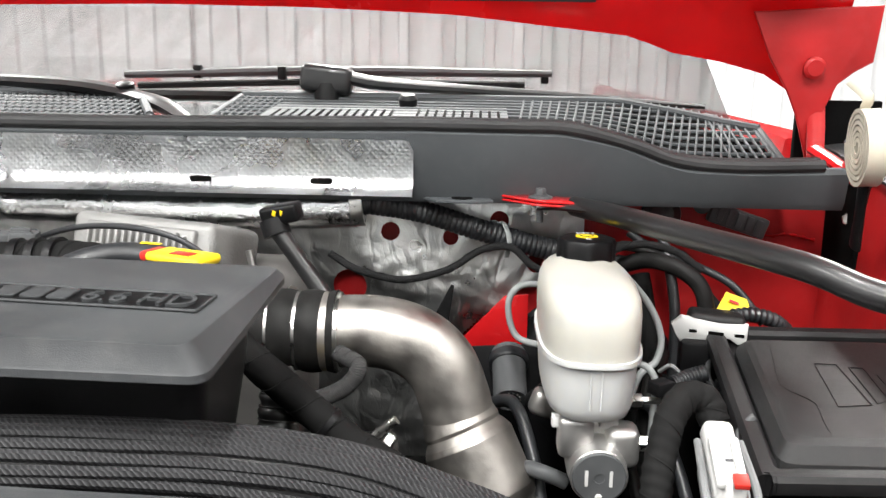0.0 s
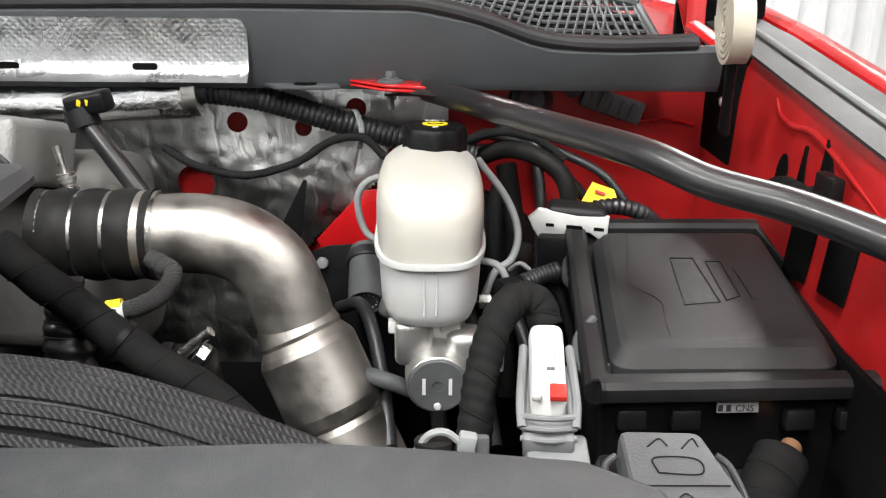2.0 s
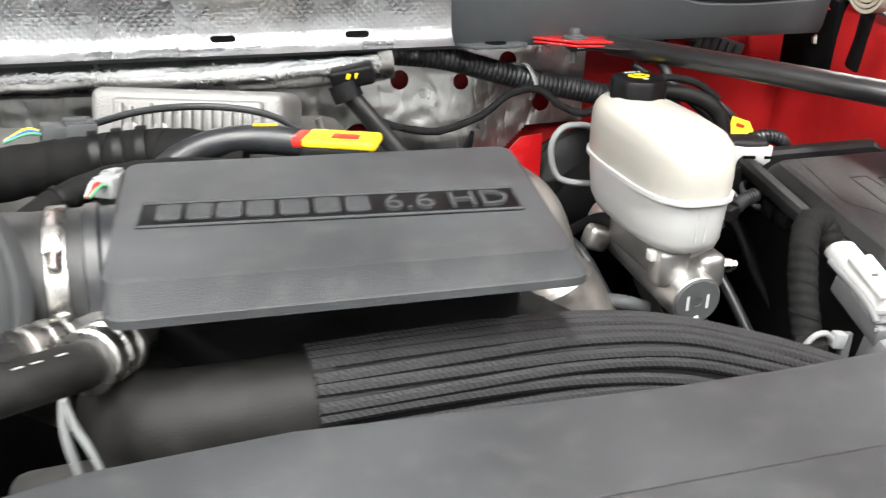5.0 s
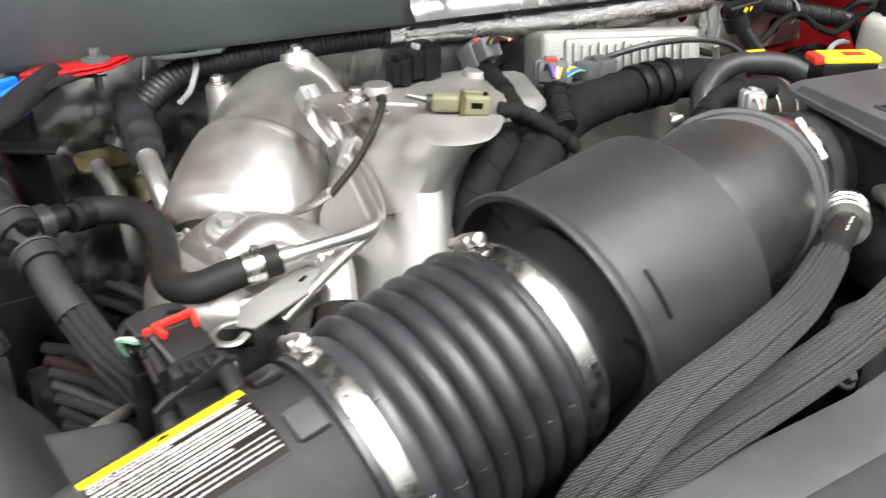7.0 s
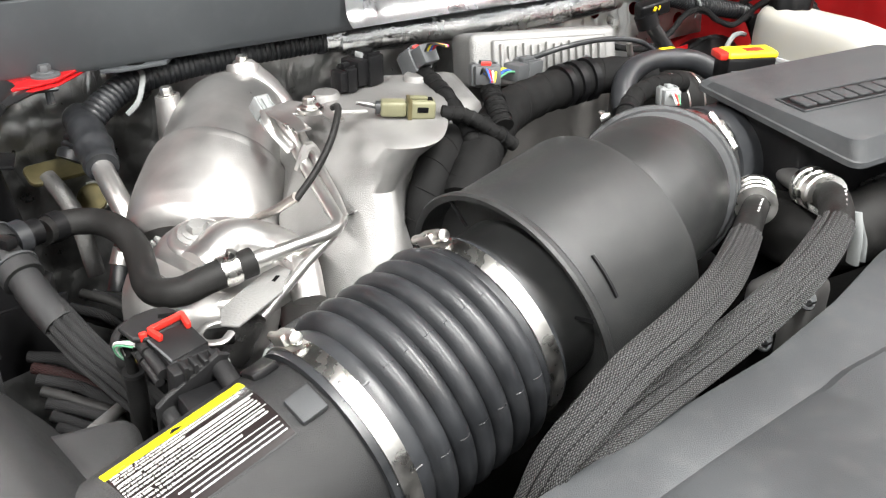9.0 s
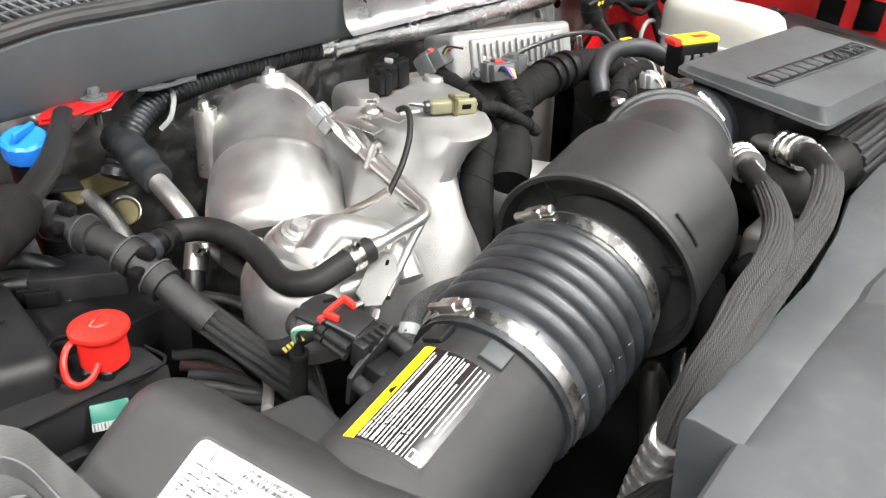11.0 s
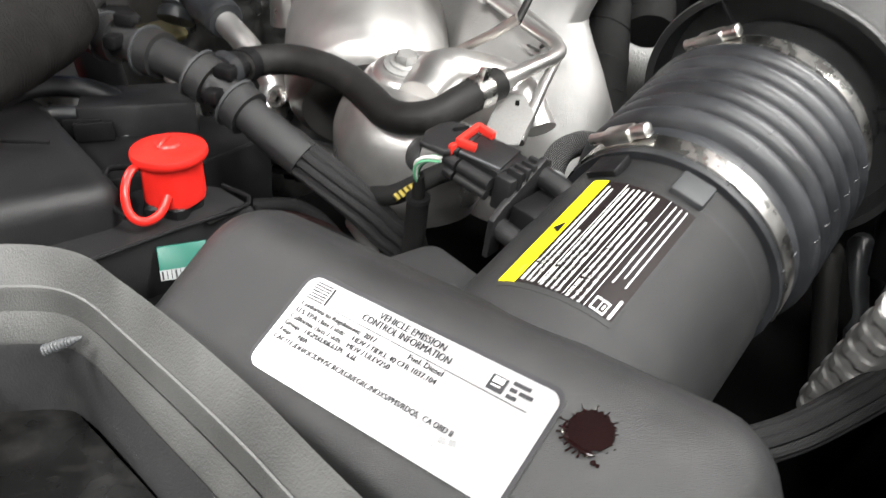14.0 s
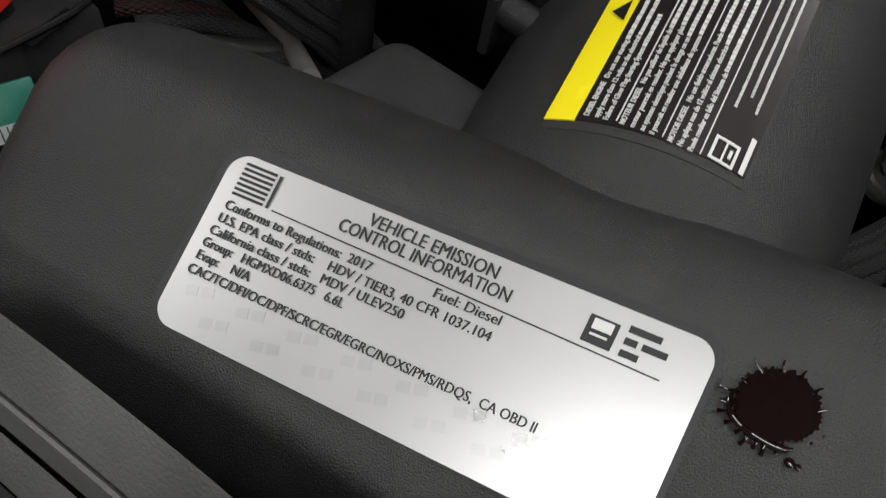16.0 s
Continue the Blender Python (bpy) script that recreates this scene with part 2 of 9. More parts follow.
CAST_DULL = surf("dull_cast_case", (0.27, 0.268, 0.262), 0.55, 0.6, (420, 0.6), (20, 0.14), 0.1)
POT = surf("drawn_metal_pot", (0.40, 0.392, 0.38), 0.32, 0.82, (160, 0.15), (22, 0.3), 0.10)
OLIVE = surf("olive_connector_plastic", (0.150, 0.146, 0.088), 0.42, 0, (400, 0.08), (40, 0.15))
OLIVE_DARK = surf("tarnished_olive_plating", (0.10, 0.085, 0.04), 0.45, 0.3, (300, 0.1), (40, 0.3))
CREAM = surf("cream_spring_paint", (0.52, 0.48, 0.39), 0.5, 0, (300, 0.1), (20, 0.12))
LABEL_WHITE = surf("silver_label", (0.48, 0.485, 0.49), 0.34, 0.75, (300, 0.02), (10, 0.05), 0.04)
LABEL_BLACK = surf("black_label_film", (0.014, 0.011, 0.011), 0.22, 0, (300, 0.02), (10, 0.1), 0.04)
LABEL_YELLOW = surf("yellow_label_film", (0.70, 0.60, 0.012), 0.20, 0, (300, 0.02), (20, 0.04))
INK = surf("label_ink", (0.018, 0.018, 0.02), 0.5, 0, (300, 0.0), (20, 0.1))
INK_WHITE = surf("white_label_ink", (0.52, 0.52, 0.51), 0.4, 0, (300, 0.0), (20, 0.05))
INK_GREY = surf("pale_grey_ink", (0.455, 0.46, 0.465), 0.35, 0.75, (300, 0.0), (20, 0.05))
SPILL = surf("glossy_black_spill", (0.005, 0.0015, 0.0015), 0.06, 0, (80, 0.05), (20, 0.2), 0.04, spec=0.35)
WALL = surf("white_steel_cladding", (0.60, 0.61, 0.62), 0.35, 0, (100, 0.03), (1.5, 0.06), 0.08)
DECK = surf("grey_roof_deck", (0.20, 0.205, 0.21), 0.5, 0, (60, 0.1), (1.5, 0.15), 0.1)
CONCRETE = surf("shop_floor_concrete", (0.34, 0.335, 0.32), 0.55, 0, (60, 0.2), (2.5, 0.15), 0.15)
SEAL = surf("rubber_weatherstrip", (0.028, 0.028, 0.029), 0.55, 0, (700, 0.2), (12, 0.2), 0.08, dust=0.02)
CABIN = surf("cabin_trim", (0.16, 0.165, 0.16), 0.8, 0, (300, 0.2), (6, 0.1))
WIRE_COLOURS = {
    "red": surf("red_wire", (0.6, 0.03, 0.03), 0.45), "blue": surf("blue_wire", (0.05, 0.12, 0.5), 0.45),
    "yellow": surf("yellow_wire", (0.8, 0.65, 0.05), 0.45), "green": surf("green_wire", (0.10, 0.30, 0.17), 0.45),
    "white": surf("white_wire", (0.48, 0.48, 0.46), 0.45), "black": surf("black_wire", (0.02, 0.02, 0.02), 0.45),
}


def window_glass():
    m = bpy.data.materials.new("windshield_glass")
    m.use_nodes = True
    nt = m.node_tree
    nt.nodes.remove(nt.nodes["Principled BSDF"])
    tr = nt.nodes.new("ShaderNodeBsdfTransparent")
    tr.inputs[0].default_value = (0.58, 0.74, 0.70, 1)
    gl = nt.nodes.new("ShaderNodeBsdfGlossy")
    gl.inputs["Roughness"].default_value = 0.02
    fr = nt.nodes.new("ShaderNodeFresnel")
    fr.inputs[0].default_value = 1.5
    mx = nt.nodes.new("ShaderNodeMixShader")
    nt.links.new(fr.outputs[0], mx.inputs[0])
    nt.links.new(tr.outputs[0], mx.inputs[1])
    nt.links.new(gl.outputs[0], mx.inputs[2])
    nt.links.new(mx.outputs[0], nt.nodes["Material Output"].inputs["Surface"])
    return m


GLASS = window_glass()

# ---- building blocks ----
ORIGIN = {}


def thing(name, at, label, category, group="", kind=""):
    """The Empty of a thing made of parts, standing at its base."""
    ob = new(name)
    ob.empty_display_size = 0.02
    ob.location = at
    ORIGIN[ob] = Vector(at)
    return tagged(ob, label, category, group, kind)


def part(name, bm, material, parent=None, label="", sharp=35):
    """Links a bmesh, drawn in world metres, as one mesh under a thing or a part."""
    me = bpy.data.meshes.new(name)
    at = ORIGIN.get(parent, Vector())
    bmesh.ops.translate(bm, verts=bm.verts, vec=-at)
    bm.to_mesh(me)
    bm.free()
    me.materials.append(material)
    me.shade_smooth()
    me.set_sharp_from_angle(angle=radians(sharp))
    ob = new(name, me)
    if parent is not None:
        ob.parent = parent
        ORIGIN[ob] = at
    if label:
        ob["label"] = label
    return ob


def single(name, bm, material, label, category, group="", kind="", sharp=35):
    """A thing that is one mesh, with its origin at the foot of its bounds."""
    co = np.array([v.co for v in bm.verts])
    at = Vector((*(co.min(0) + co.max(0))[:2] / 2, co[:, 2].min()))
    bmesh.ops.translate(bm, verts=bm.verts, vec=-at)
    me = bpy.data.meshes.new(name)
    bm.to_mesh(me)
    bm.free()
    me.materials.append(material)
    me.shade_smooth()
    me.set_sharp_from_angle(angle=radians(sharp))
    ob = new(name, me)
    ob.location = at
    ORIGIN[ob] = at
    return tagged(ob, label, category, group, kind)


def spline(pts, n):
    """n points along a smooth curve through pts, evenly spaced."""
    p = [Vector(q) for q in pts]
    if len(p) == 2:
        return [p[0].lerp(p[1], k / (n - 1)) for k in range(n)]
    p = [2 * p[0] - p[1]] + p + [2 * p[-1] - p[-2]]
    fine = []
    for a, b, c, d in zip(p, p[1:], p[2:], p[3:]):
        for k in range(24):
            t = k / 24
            fine.append(0.5 * (2 * b + (c - a) * t + (2 * a - 5 * b + 4 * c - d) * t * t + (3 * b - a - 3 * c + d) * t ** 3))
    fine.append(p[-2])
    run = np.r_[0, np.cumsum([(b - a).length for a, b in zip(fine, fine[1:])])]
    arr = np.array(fine)
    want = np.linspace(0, run[-1], n)
    return [Vector([np.interp(w, run, arr[:, k]) for k in range(3)]) for w in want]


def tube(pts, rad, n=40, segs=16, shape=None, bm=None, flat=1.0, up=None):
    """A capped tube along a smooth curve. rad: metres, or values spread along it; shape(u, angle) scales it; flat squeezes it along its normal."""
    bm = bm or bmesh.new()
    uvl = bm.loops.layers.uv.verify()
    c = spline(pts, n)
    rads = np.interp(np.linspace(0, 1, n), np.linspace(0, 1, len(rad)), rad) if isinstance(rad, (list, tuple)) else [rad] * n
    tang = [(c[min(k + 1, n - 1)] - c[max(k - 1, 0)]).normalized() for k in range(n)]
    ref = Vector(up) if up else (Vector((0, 0, 1)) if abs(tang[0].z) < 0.9 else Vector((1, 0, 0)))
    nor = (ref - ref.dot(tang[0]) * tang[0]).normalized()
    rings, run = [], 0.0
    runs = []
    for k in range(n):
        if k:
            run += (c[k] - c[k - 1]).length
            nor = (nor - nor.dot(tang[k]) * tang[k]).normalized()
        runs.append(run)
        side = tang[k].cross(nor)
        ring = []
        for s in range(segs):
            a = 2 * math.pi * s / segs
            r = rads[k] * (shape(k / (n - 1), a) if shape else 1)
            ring.append(bm.verts.new(c[k] + nor * math.cos(a) * r * flat + side * math.sin(a) * r))
        rings.append(ring)
    girth = 2 * math.pi * float(np.mean(rads))
    for k in range(n - 1):
        for s in range(segs):
            e = (s + 1) % segs
            f = bm.faces.new((rings[k][s], rings[k][e], rings[k + 1][e], rings[k + 1][s]))
            for lp, (uu, vv) in zip(f.loops, ((s, k), (s + 1, k), (s + 1, k + 1), (s, k + 1))):
                lp[uvl].uv = (girth * uu / segs, runs[vv])
    bm.faces.new(rings[0][::-1])
    bm.faces.new(rings[-1])
    bmesh.ops.recalc_face_normals(bm, faces=bm.faces)
    return bm


def turned(profile, at, axis, segs=32, bm=None, shape=None):
    """A solid of revolution: profile of (radius, height) along the axis from at; ends close on the axis."""
    bm = bm or bmesh.new()
    z = Vector(axis).normalized()
    x = z.orthogonal().normalized()
    y = z.cross(x)
    at = Vector(at)
    rings = []
    for r, h in profile:
        rings.append([bm.verts.new(at + z * h + (x * math.cos(2 * math.pi * s / segs) + y * math.sin(2 * math.pi * s / segs)) * max(r, 1e-5) * (shape(2 * math.pi * s / segs, h) if shape else 1)) for s in range(segs)])
    for a, b in zip(rings, rings[1:]):
        for s in range(segs):
            e = (s + 1) % segs
            bm.faces.new((a[s], a[e], b[e], b[s]))
    bm.faces.new(rings[0][::-1])
    bm.faces.new(rings[-1])
    bmesh.ops.recalc_face_normals(bm, faces=bm.faces)
    return bm


def block(size, at=(0, 0, 0), turn=(0, 0, 0), bevel=0.003, segs=2, bm=None, taper=1.0, m=None):
    """A rounded box by its centre; taper narrows its top."""
    own = bmesh.new()
    bmesh.ops.create_cube(own, size=1)
    for v in own.verts:
        k = taper if v.co.z > 0 else 1
        v.co = Vector((v.co.x * size[0] * k, v.co.y * size[1] * k, v.co.z * size[2]))
    if bevel:
        bmesh.ops.bevel(own, geom=own.edges[:], offset=min(bevel, min(size) * 0.49), segments=segs, affect="EDGES", profile=0.5)
    own.transform(m if m is not None else pose(*at, *turn))
    return merge(bm, own)


def merge(bm, own):
    """Adds a bmesh to another and gives it back."""
    if bm is None:
        return own
    me = bpy.data.meshes.new("joined")
    own.to_mesh(me)
    own.free()
    bm.from_mesh(me)
    bpy.data.meshes.remove(me)
    return bm


def plate(poly, thick, m=None, bevel=0.001, segs=2, bm=None):
    """A flat outline in x and y, made thick downwards from z = 0, with eased edges, then laid by m."""
    own = bmesh.new()
    f = own.faces.new([own.verts.new((x, y, 0)) for x, y in poly])
    own.normal_update()
    if f.normal.z < 0:
        f.normal_flip()
    r = bmesh.ops.extrude_face_region(own, geom=[f])
    top = [v for v in r["geom"] if isinstance(v, bmesh.types.BMVert)]
    bmesh.ops.translate(own, verts=[v for v in own.verts if v not in top], vec=(0, 0, -thick))
    bmesh.ops.recalc_face_normals(own, faces=own.faces)
    if bevel:
        own.faces.ensure_lookup_table()
        rim = [e for e in own.edges if abs(e.verts[0].co.z - e.verts[1].co.z) < 1e-6]
        bmesh.ops.bevel(own, geom=rim, offset=bevel, segments=segs, affect="EDGES", profile=0.5)
    if m is not None:
        own.transform(m)
    return merge(bm, own)


def rounded(w, h, r, k=5):
    """The outline of a rectangle with round corners, about its centre."""
    out = []
    for cx, cy, a0 in ((w / 2 - r, h / 2 - r, 0), (-w / 2 + r, h / 2 - r, 90), (-w / 2 + r, -h / 2 + r, 180), (w / 2 - r, -h / 2 + r, 270)):
        for j in range(k + 1):
            a = radians(a0 + 90 * j / k)
            out.append((cx + r * math.cos(a), cy + r * math.sin(a)))
    return out


def basis(at, x_to, y_to):
    """The placing whose x runs towards x_to and whose y leans towards y_to, both seen from at."""
    at = Vector(at)
    x = (Vector(x_to) - at).normalized()
    y = Vector(y_to) - at
    y = (y - y.dot(x) * x).normalized()
    z = x.cross(y)
    return Matrix.Translation(at) @ Matrix((x, y, z)).transposed().to_4x4()


def words(text, size, thick=0.0004, align="LEFT", bold=0.0):
    """The mesh of a line of writing, standing on x with its foot at the origin."""
    cu = bpy.data.curves.new("writing", "FONT")
    cu.body, cu.size, cu.extrude, cu.align_x = text, size, thick, align
    cu.resolution_u = 3
    cu.offset = size * bold
    ob = bpy.data.objects.new("writing", cu)
    scene.collection.objects.link(ob)
    me = bpy.data.meshes.new_from_object(ob.evaluated_get(bpy.context.evaluated_depsgraph_get()))
    bpy.data.objects.remove(ob)
    bm = bmesh.new()
    bm.from_mesh(me)
    bpy.data.meshes.remove(me)
    return bm


def hex_bolt(parent, at, axis, r=0.0075, material=None, washer=1.5, name="bolt"):
    """A flanged hexagon bolt."""
    z = Vector(axis).normalized()
    bm = turned([(r * washer, 0), (r * washer, 0.0016), (r * washer * 0.9, 0.0024)], at, z, 20)
    turned([(r, 0.002), (r, 0.0075), (r * 0.86, 0.009), (0, 0.0086)], at, z, 6, bm)
    return part(name, bm, material or ZINC, parent)


def worm_clamp(name, at, axis, r, width, label, screw_dir, group="intake hose clamps"):
    """A worm-drive clamp: band, housing and screw."""
    z = Vector(axis).normalized()
    t = thing(name, Vector(at) - Vector((0, 0, r)), label, "hose clamp", group)
    band = turned([(r, -width / 2), (r + 0.0014, -width / 2), (r + 0.0014, width / 2), (r, width / 2)], at, z, 64)
    part("band", band, ZINC, t)
    s = Vector(screw_dir)
    s = (s - s.dot(z) * z).normalized()
    along = z.cross(s)
    c = Vector(at) + s * (r + 0.005)
    m = Matrix.Translation(c) @ Matrix((along, z, s)).transposed().to_4x4()
    part("screw_housing", block((0.020, width * 0.95, 0.0085), bevel=0.002, m=m), ZINC, t)
    bm = turned([(0.0042, 0), (0.0045, 0.006), (0.0045, 0.011), (0.003, 0.012)], c + along * 0.009, along, 12)
    turned([(0.0036, 0), (0.0036, 0.012)], c - along * 0.020, along, 10, bm)
    part("screw", bm, ZINC, t)
    return t

# ---- the shop round the truck ----
def cladding(name, x0, x1, y0, y1, label):
    """A wall of ribbed steel sheet from one corner to another, with ribs every 23 cm."""
    a, b = Vector((x0, y0, 0)), Vector((x1, y1, 0))
    along = (b - a).normalized()
    out = Vector((-along.y, along.x, 0))
    length = (b - a).length
    prof = []
    s = 0.0
    while s < length:
        for d, o in ((0, 0), (0.13, 0), (0.145, 0.05), (0.215, 0.05)):
            prof.append((min(s + d, length), o))
        s += 0.23
    prof.append((length, 0))
    bm = bmesh.new()
    rows = []
    for s, o in prof:
        p = a + along * s + out * o
        rows.append((bm.verts.new(p), bm.verts.new(p + Vector((0, 0, CEILING)))))
    back = [(bm.verts.new(p - out * 0.12), bm.verts.new(p - out * 0.12 + Vector((0, 0, CEILING)))) for p in (a, b)]
    for p, q in zip(rows, rows[1:]):
        bm.faces.new((p[0], q[0], q[1], p[1]))
    bm.faces.new((back[0][0], back[0][1], back[1][1], back[1][0]))
    single(name, bm, WALL, label, "wall", kind="structure", sharp=20)


RX0, RX1, RY0, RY1 = -5.0, 5.5, -6.0, 7.0
cladding("wall_back", RX1, RX0, RY1, RY1, "white ribbed steel wall behind the truck")
cladding("wall_front", RX0, RX1, RY0, RY0, "white ribbed steel wall facing the truck")
cladding("wall_passenger", RX0, RX0, RY1, RY0, "white ribbed steel side wall")
cladding("wall_driver", RX1, RX1, RY0, RY1, "white ribbed steel side wall")
for x in (0.03, 2.09, -2.0):
    single("wall_column", block((0.16, 0.06, CEILING), (x, RY1 - 0.06, CEILING / 2), bevel=0.004), WALL, "white steel column on the back wall", "column", "wall columns", "structure")
single("floor", block((RX1 - RX0 + 0.4, RY1 - RY0 + 0.4, 0.2), ((RX0 + RX1) / 2, (RY0 + RY1) / 2, -0.1), bevel=0), CONCRETE, "grey concrete shop floor", "floor", kind="structure")
single("ceiling", block((RX1 - RX0 + 0.4, RY1 - RY0 + 0.4, 0.1), ((RX0 + RX1) / 2, (RY0 + RY1) / 2, CEILING + 0.05), bevel=0), DECK, "grey steel roof deck", "ceiling", kind="structure")
for lx, ly in LAMPS:
    t = thing("ceiling_light", (lx, ly, CEILING), "white tube light housing added out of view under the ceiling", "ceiling light", "shop ceiling lights")
    part("housing", block((0.4, 2.1, 0.09), (lx, ly, CEILING - 0.045), bevel=0.01), WHITE_PLASTIC, t)


# ---- truck body round the engine bay ----
# cowl front face, with its top edge dropping towards both fenders
COWL_TOP = [(-0.86, 1.339), (-0.70, 1.335), (-0.66, 1.341), (-0.60, 1.362), (-0.53, 1.373), (0.0, 1.372), (0.357, 1.377), (0.531, 1.376), (0.596, 1.364), (0.64, 1.347), (0.676, 1.337), (0.75, 1.335), (0.858, 1.339)]


def cowl():
    t = thing("cowl_panel", (0, 0.61, 1.29), "dark grey plastic cowl panel below the windshield", "cowl", kind="structure")
    xs = np.linspace(-0.86, 0.86, 120)
    top = np.interp(xs, *zip(*COWL_TOP))
    bm = bmesh.new()
    secs = []
    for x, z in zip(xs, top):
        pts = [(0.632, 1.287), (0.615, 1.289), (0.610, 1.297), (0.602, z - 0.006), (0.606, z), (0.620, z), (0.64, z - 0.02)]
        secs.append([bm.verts.new((x, y, zz)) for y, zz in pts])
    for a, b in zip(secs, secs[1:]):
        for k in range(len(a)):
            e = (k + 1) % len(a)
            bm.faces.new((a[k], a[e], b[e], b[k]))
    bm.faces.new(secs[0][::-1]), bm.faces.new(secs[-1])
    bmesh.ops.recalc_face_normals(bm, faces=bm.faces)
    part("face", bm, COWL, t, sharp=30)
    part("seal", tube([(x, 0.606, z + 0.004) for x, z in zip(xs[::3], top[::3])], 0.0075, 160, 10), SEAL, t, "rubber hood seal along the top edge")
    part("seal", tube([(x, 0.622, z + 0.006) for x, z in zip(xs[::3], top[::3])], 0.0065, 160, 10), SEAL, t)


cowl()


def grille(x0, x1, back_z, bars_x, name_side, cut=None):
    """A sloping cowl grille of crossing bars over a near-black sheet that stands for the well's shade."""
    label = "dark grey plastic lattice air grille below the windshield"
    t = thing("cowl_grille", ((x0 + x1) / 2, 0.72, 1.33), label, "air grille", "cowl grilles", "structure")
    yb = 0.86

    def z_at(x, y):
        f = np.interp(x, *zip(*COWL_TOP)) - 0.004
        k = (y - 0.63) / (yb - 0.63)
        return f + (back_z - f) * k

    def end(x):
        return min(yb, cut(x)) if cut else yb

    def lean(x):
        return 0.24 * max(-1, min(1, (abs(x) - 0.40) / 0.25)) * (1 if x > 0 else -1) if 0.42 < abs(x) < 0.74 else 0.0

    bm = bmesh.new()
    xs = np.linspace(x0, x1, 24)
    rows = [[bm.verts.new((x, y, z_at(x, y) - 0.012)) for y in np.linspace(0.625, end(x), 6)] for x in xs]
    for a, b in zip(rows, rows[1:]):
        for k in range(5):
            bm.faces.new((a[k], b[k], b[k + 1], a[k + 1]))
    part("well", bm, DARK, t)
    for j, x in enumerate(np.arange(x0, x1, 0.0105)):
        if bars_x(x):
            part("slat", tube([(x, 0.628, z_at(x, 0.628)), (x + lean(x) * (end(x) - 0.628), end(x), z_at(x, end(x)))], 0.0017, 2, 6, flat=1.6), COWL, t)
    for y in np.arange(0.632, yb, 0.024):
        run = [x for x in np.linspace(x0, x1, 40) if y <= end(x)]
        if len(run) > 1:
            part("crossbar", tube([(x, y, z_at(x, y)) for x in run], 0.0026, 30, 6), COWL, t)
    rim = [(x, end(x), z_at(x, end(x)) + 0.002) for x in np.linspace(x0, x1, 30)]
    part("rim", tube(rim, 0.006, 60, 8), COWL, t)
    part("rim", tube([(x1, 0.628, z_at(x1, 0.628)), (x1, end(x1), z_at(x1, end(x1)))], 0.005, 4, 8), COWL, t)
    part("rim", tube([(x0, 0.628, z_at(x0, 0.628)), (x0, end(x0), z_at(x0, end(x0)))], 0.005, 4, 8), COWL, t)
    return t, z_at


def right_cut(x):
    return np.interp(x, [0.0, 0.62, 0.70, 0.80], [0.86, 0.86, 0.82, 0.76])


t, zg = grille(0.09, 0.80, 1.398, lambda x: x < 0.16 or x > 0.47, "driver", right_cut)
part("panel", plate([(0.155, 0.63), (0.47, 0.63), (0.47, 0.85), (0.155, 0.85)], 0.004, pose(0, -0.008, 1.378 - 0.052, 4.6, 0, 0) @ pose(0, 0, 0), 0.001), COWL, t)
# near-black bars laid on the panel stand for the shade in its slots
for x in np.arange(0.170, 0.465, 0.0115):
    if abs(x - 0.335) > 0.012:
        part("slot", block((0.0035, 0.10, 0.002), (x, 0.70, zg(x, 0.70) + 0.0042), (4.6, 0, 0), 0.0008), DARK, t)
part("nozzle", turned([(0.012, 0), (0.013, 0.010), (0.009, 0.016), (0, 0.017)], (0.335, 0.80, zg(0.335, 0.80)), (0, -0.2, 1), 20), PLASTIC, t)
grille(-0.80, 0.012, 1.398, lambda x: True, "passenger", lambda x: np.interp(x, [-0.80, -0.70, -0.62, -0.06, 0.012], [0.76, 0.82, 0.86, 0.86, 0.70]))


def windshield():
    bm = bmesh.new()
    rows = []
    for v in np.linspace(0, 1, 8):
        row = []
        for u in np.linspace(-1, 1, 24):
            half = 0.80 - 0.10 * v
            row.append(bm.verts.new((u * half, 0.98 - 0.10 * u * u + 0.78 * v + 0.0, 1.36 + 0.62 * v)))
        rows.append(row)
    for a, b in zip(rows, rows[1:]):
        for k in range(23):
            bm.faces.new((a[k], a[k + 1], b[k + 1], b[k]))
    r = bmesh.ops.solidify(bm, geom=bm.faces[:], thickness=0.005)
    ob = single("windshield", bm, GLASS, "greenish curved windshield glass", "windshield", kind="structure")
    ob.visible_shadow = False
    # dark band and dashboard behind the glass
    bm = tube([(-0.78, 0.90, 1.372), (-0.4, 0.965, 1.39), (0, 0.985, 1.393), (0.4, 0.965, 1.39), (0.78, 0.90, 1.372)], 0.02, 40, 8, flat=0.5)
    single("windshield_trim", bm, GLOSS_BLACK, "black trim along the windshield's lower edge", "trim", kind="structure")
    single("dashboard", block((1.5, 0.42, 0.16), (0, 1.28, 1.25), (-6, 0, 0), 0.05, 4), CABIN, "dark grey dashboard behind the windshield", "dashboard", kind="structure")


windshield()


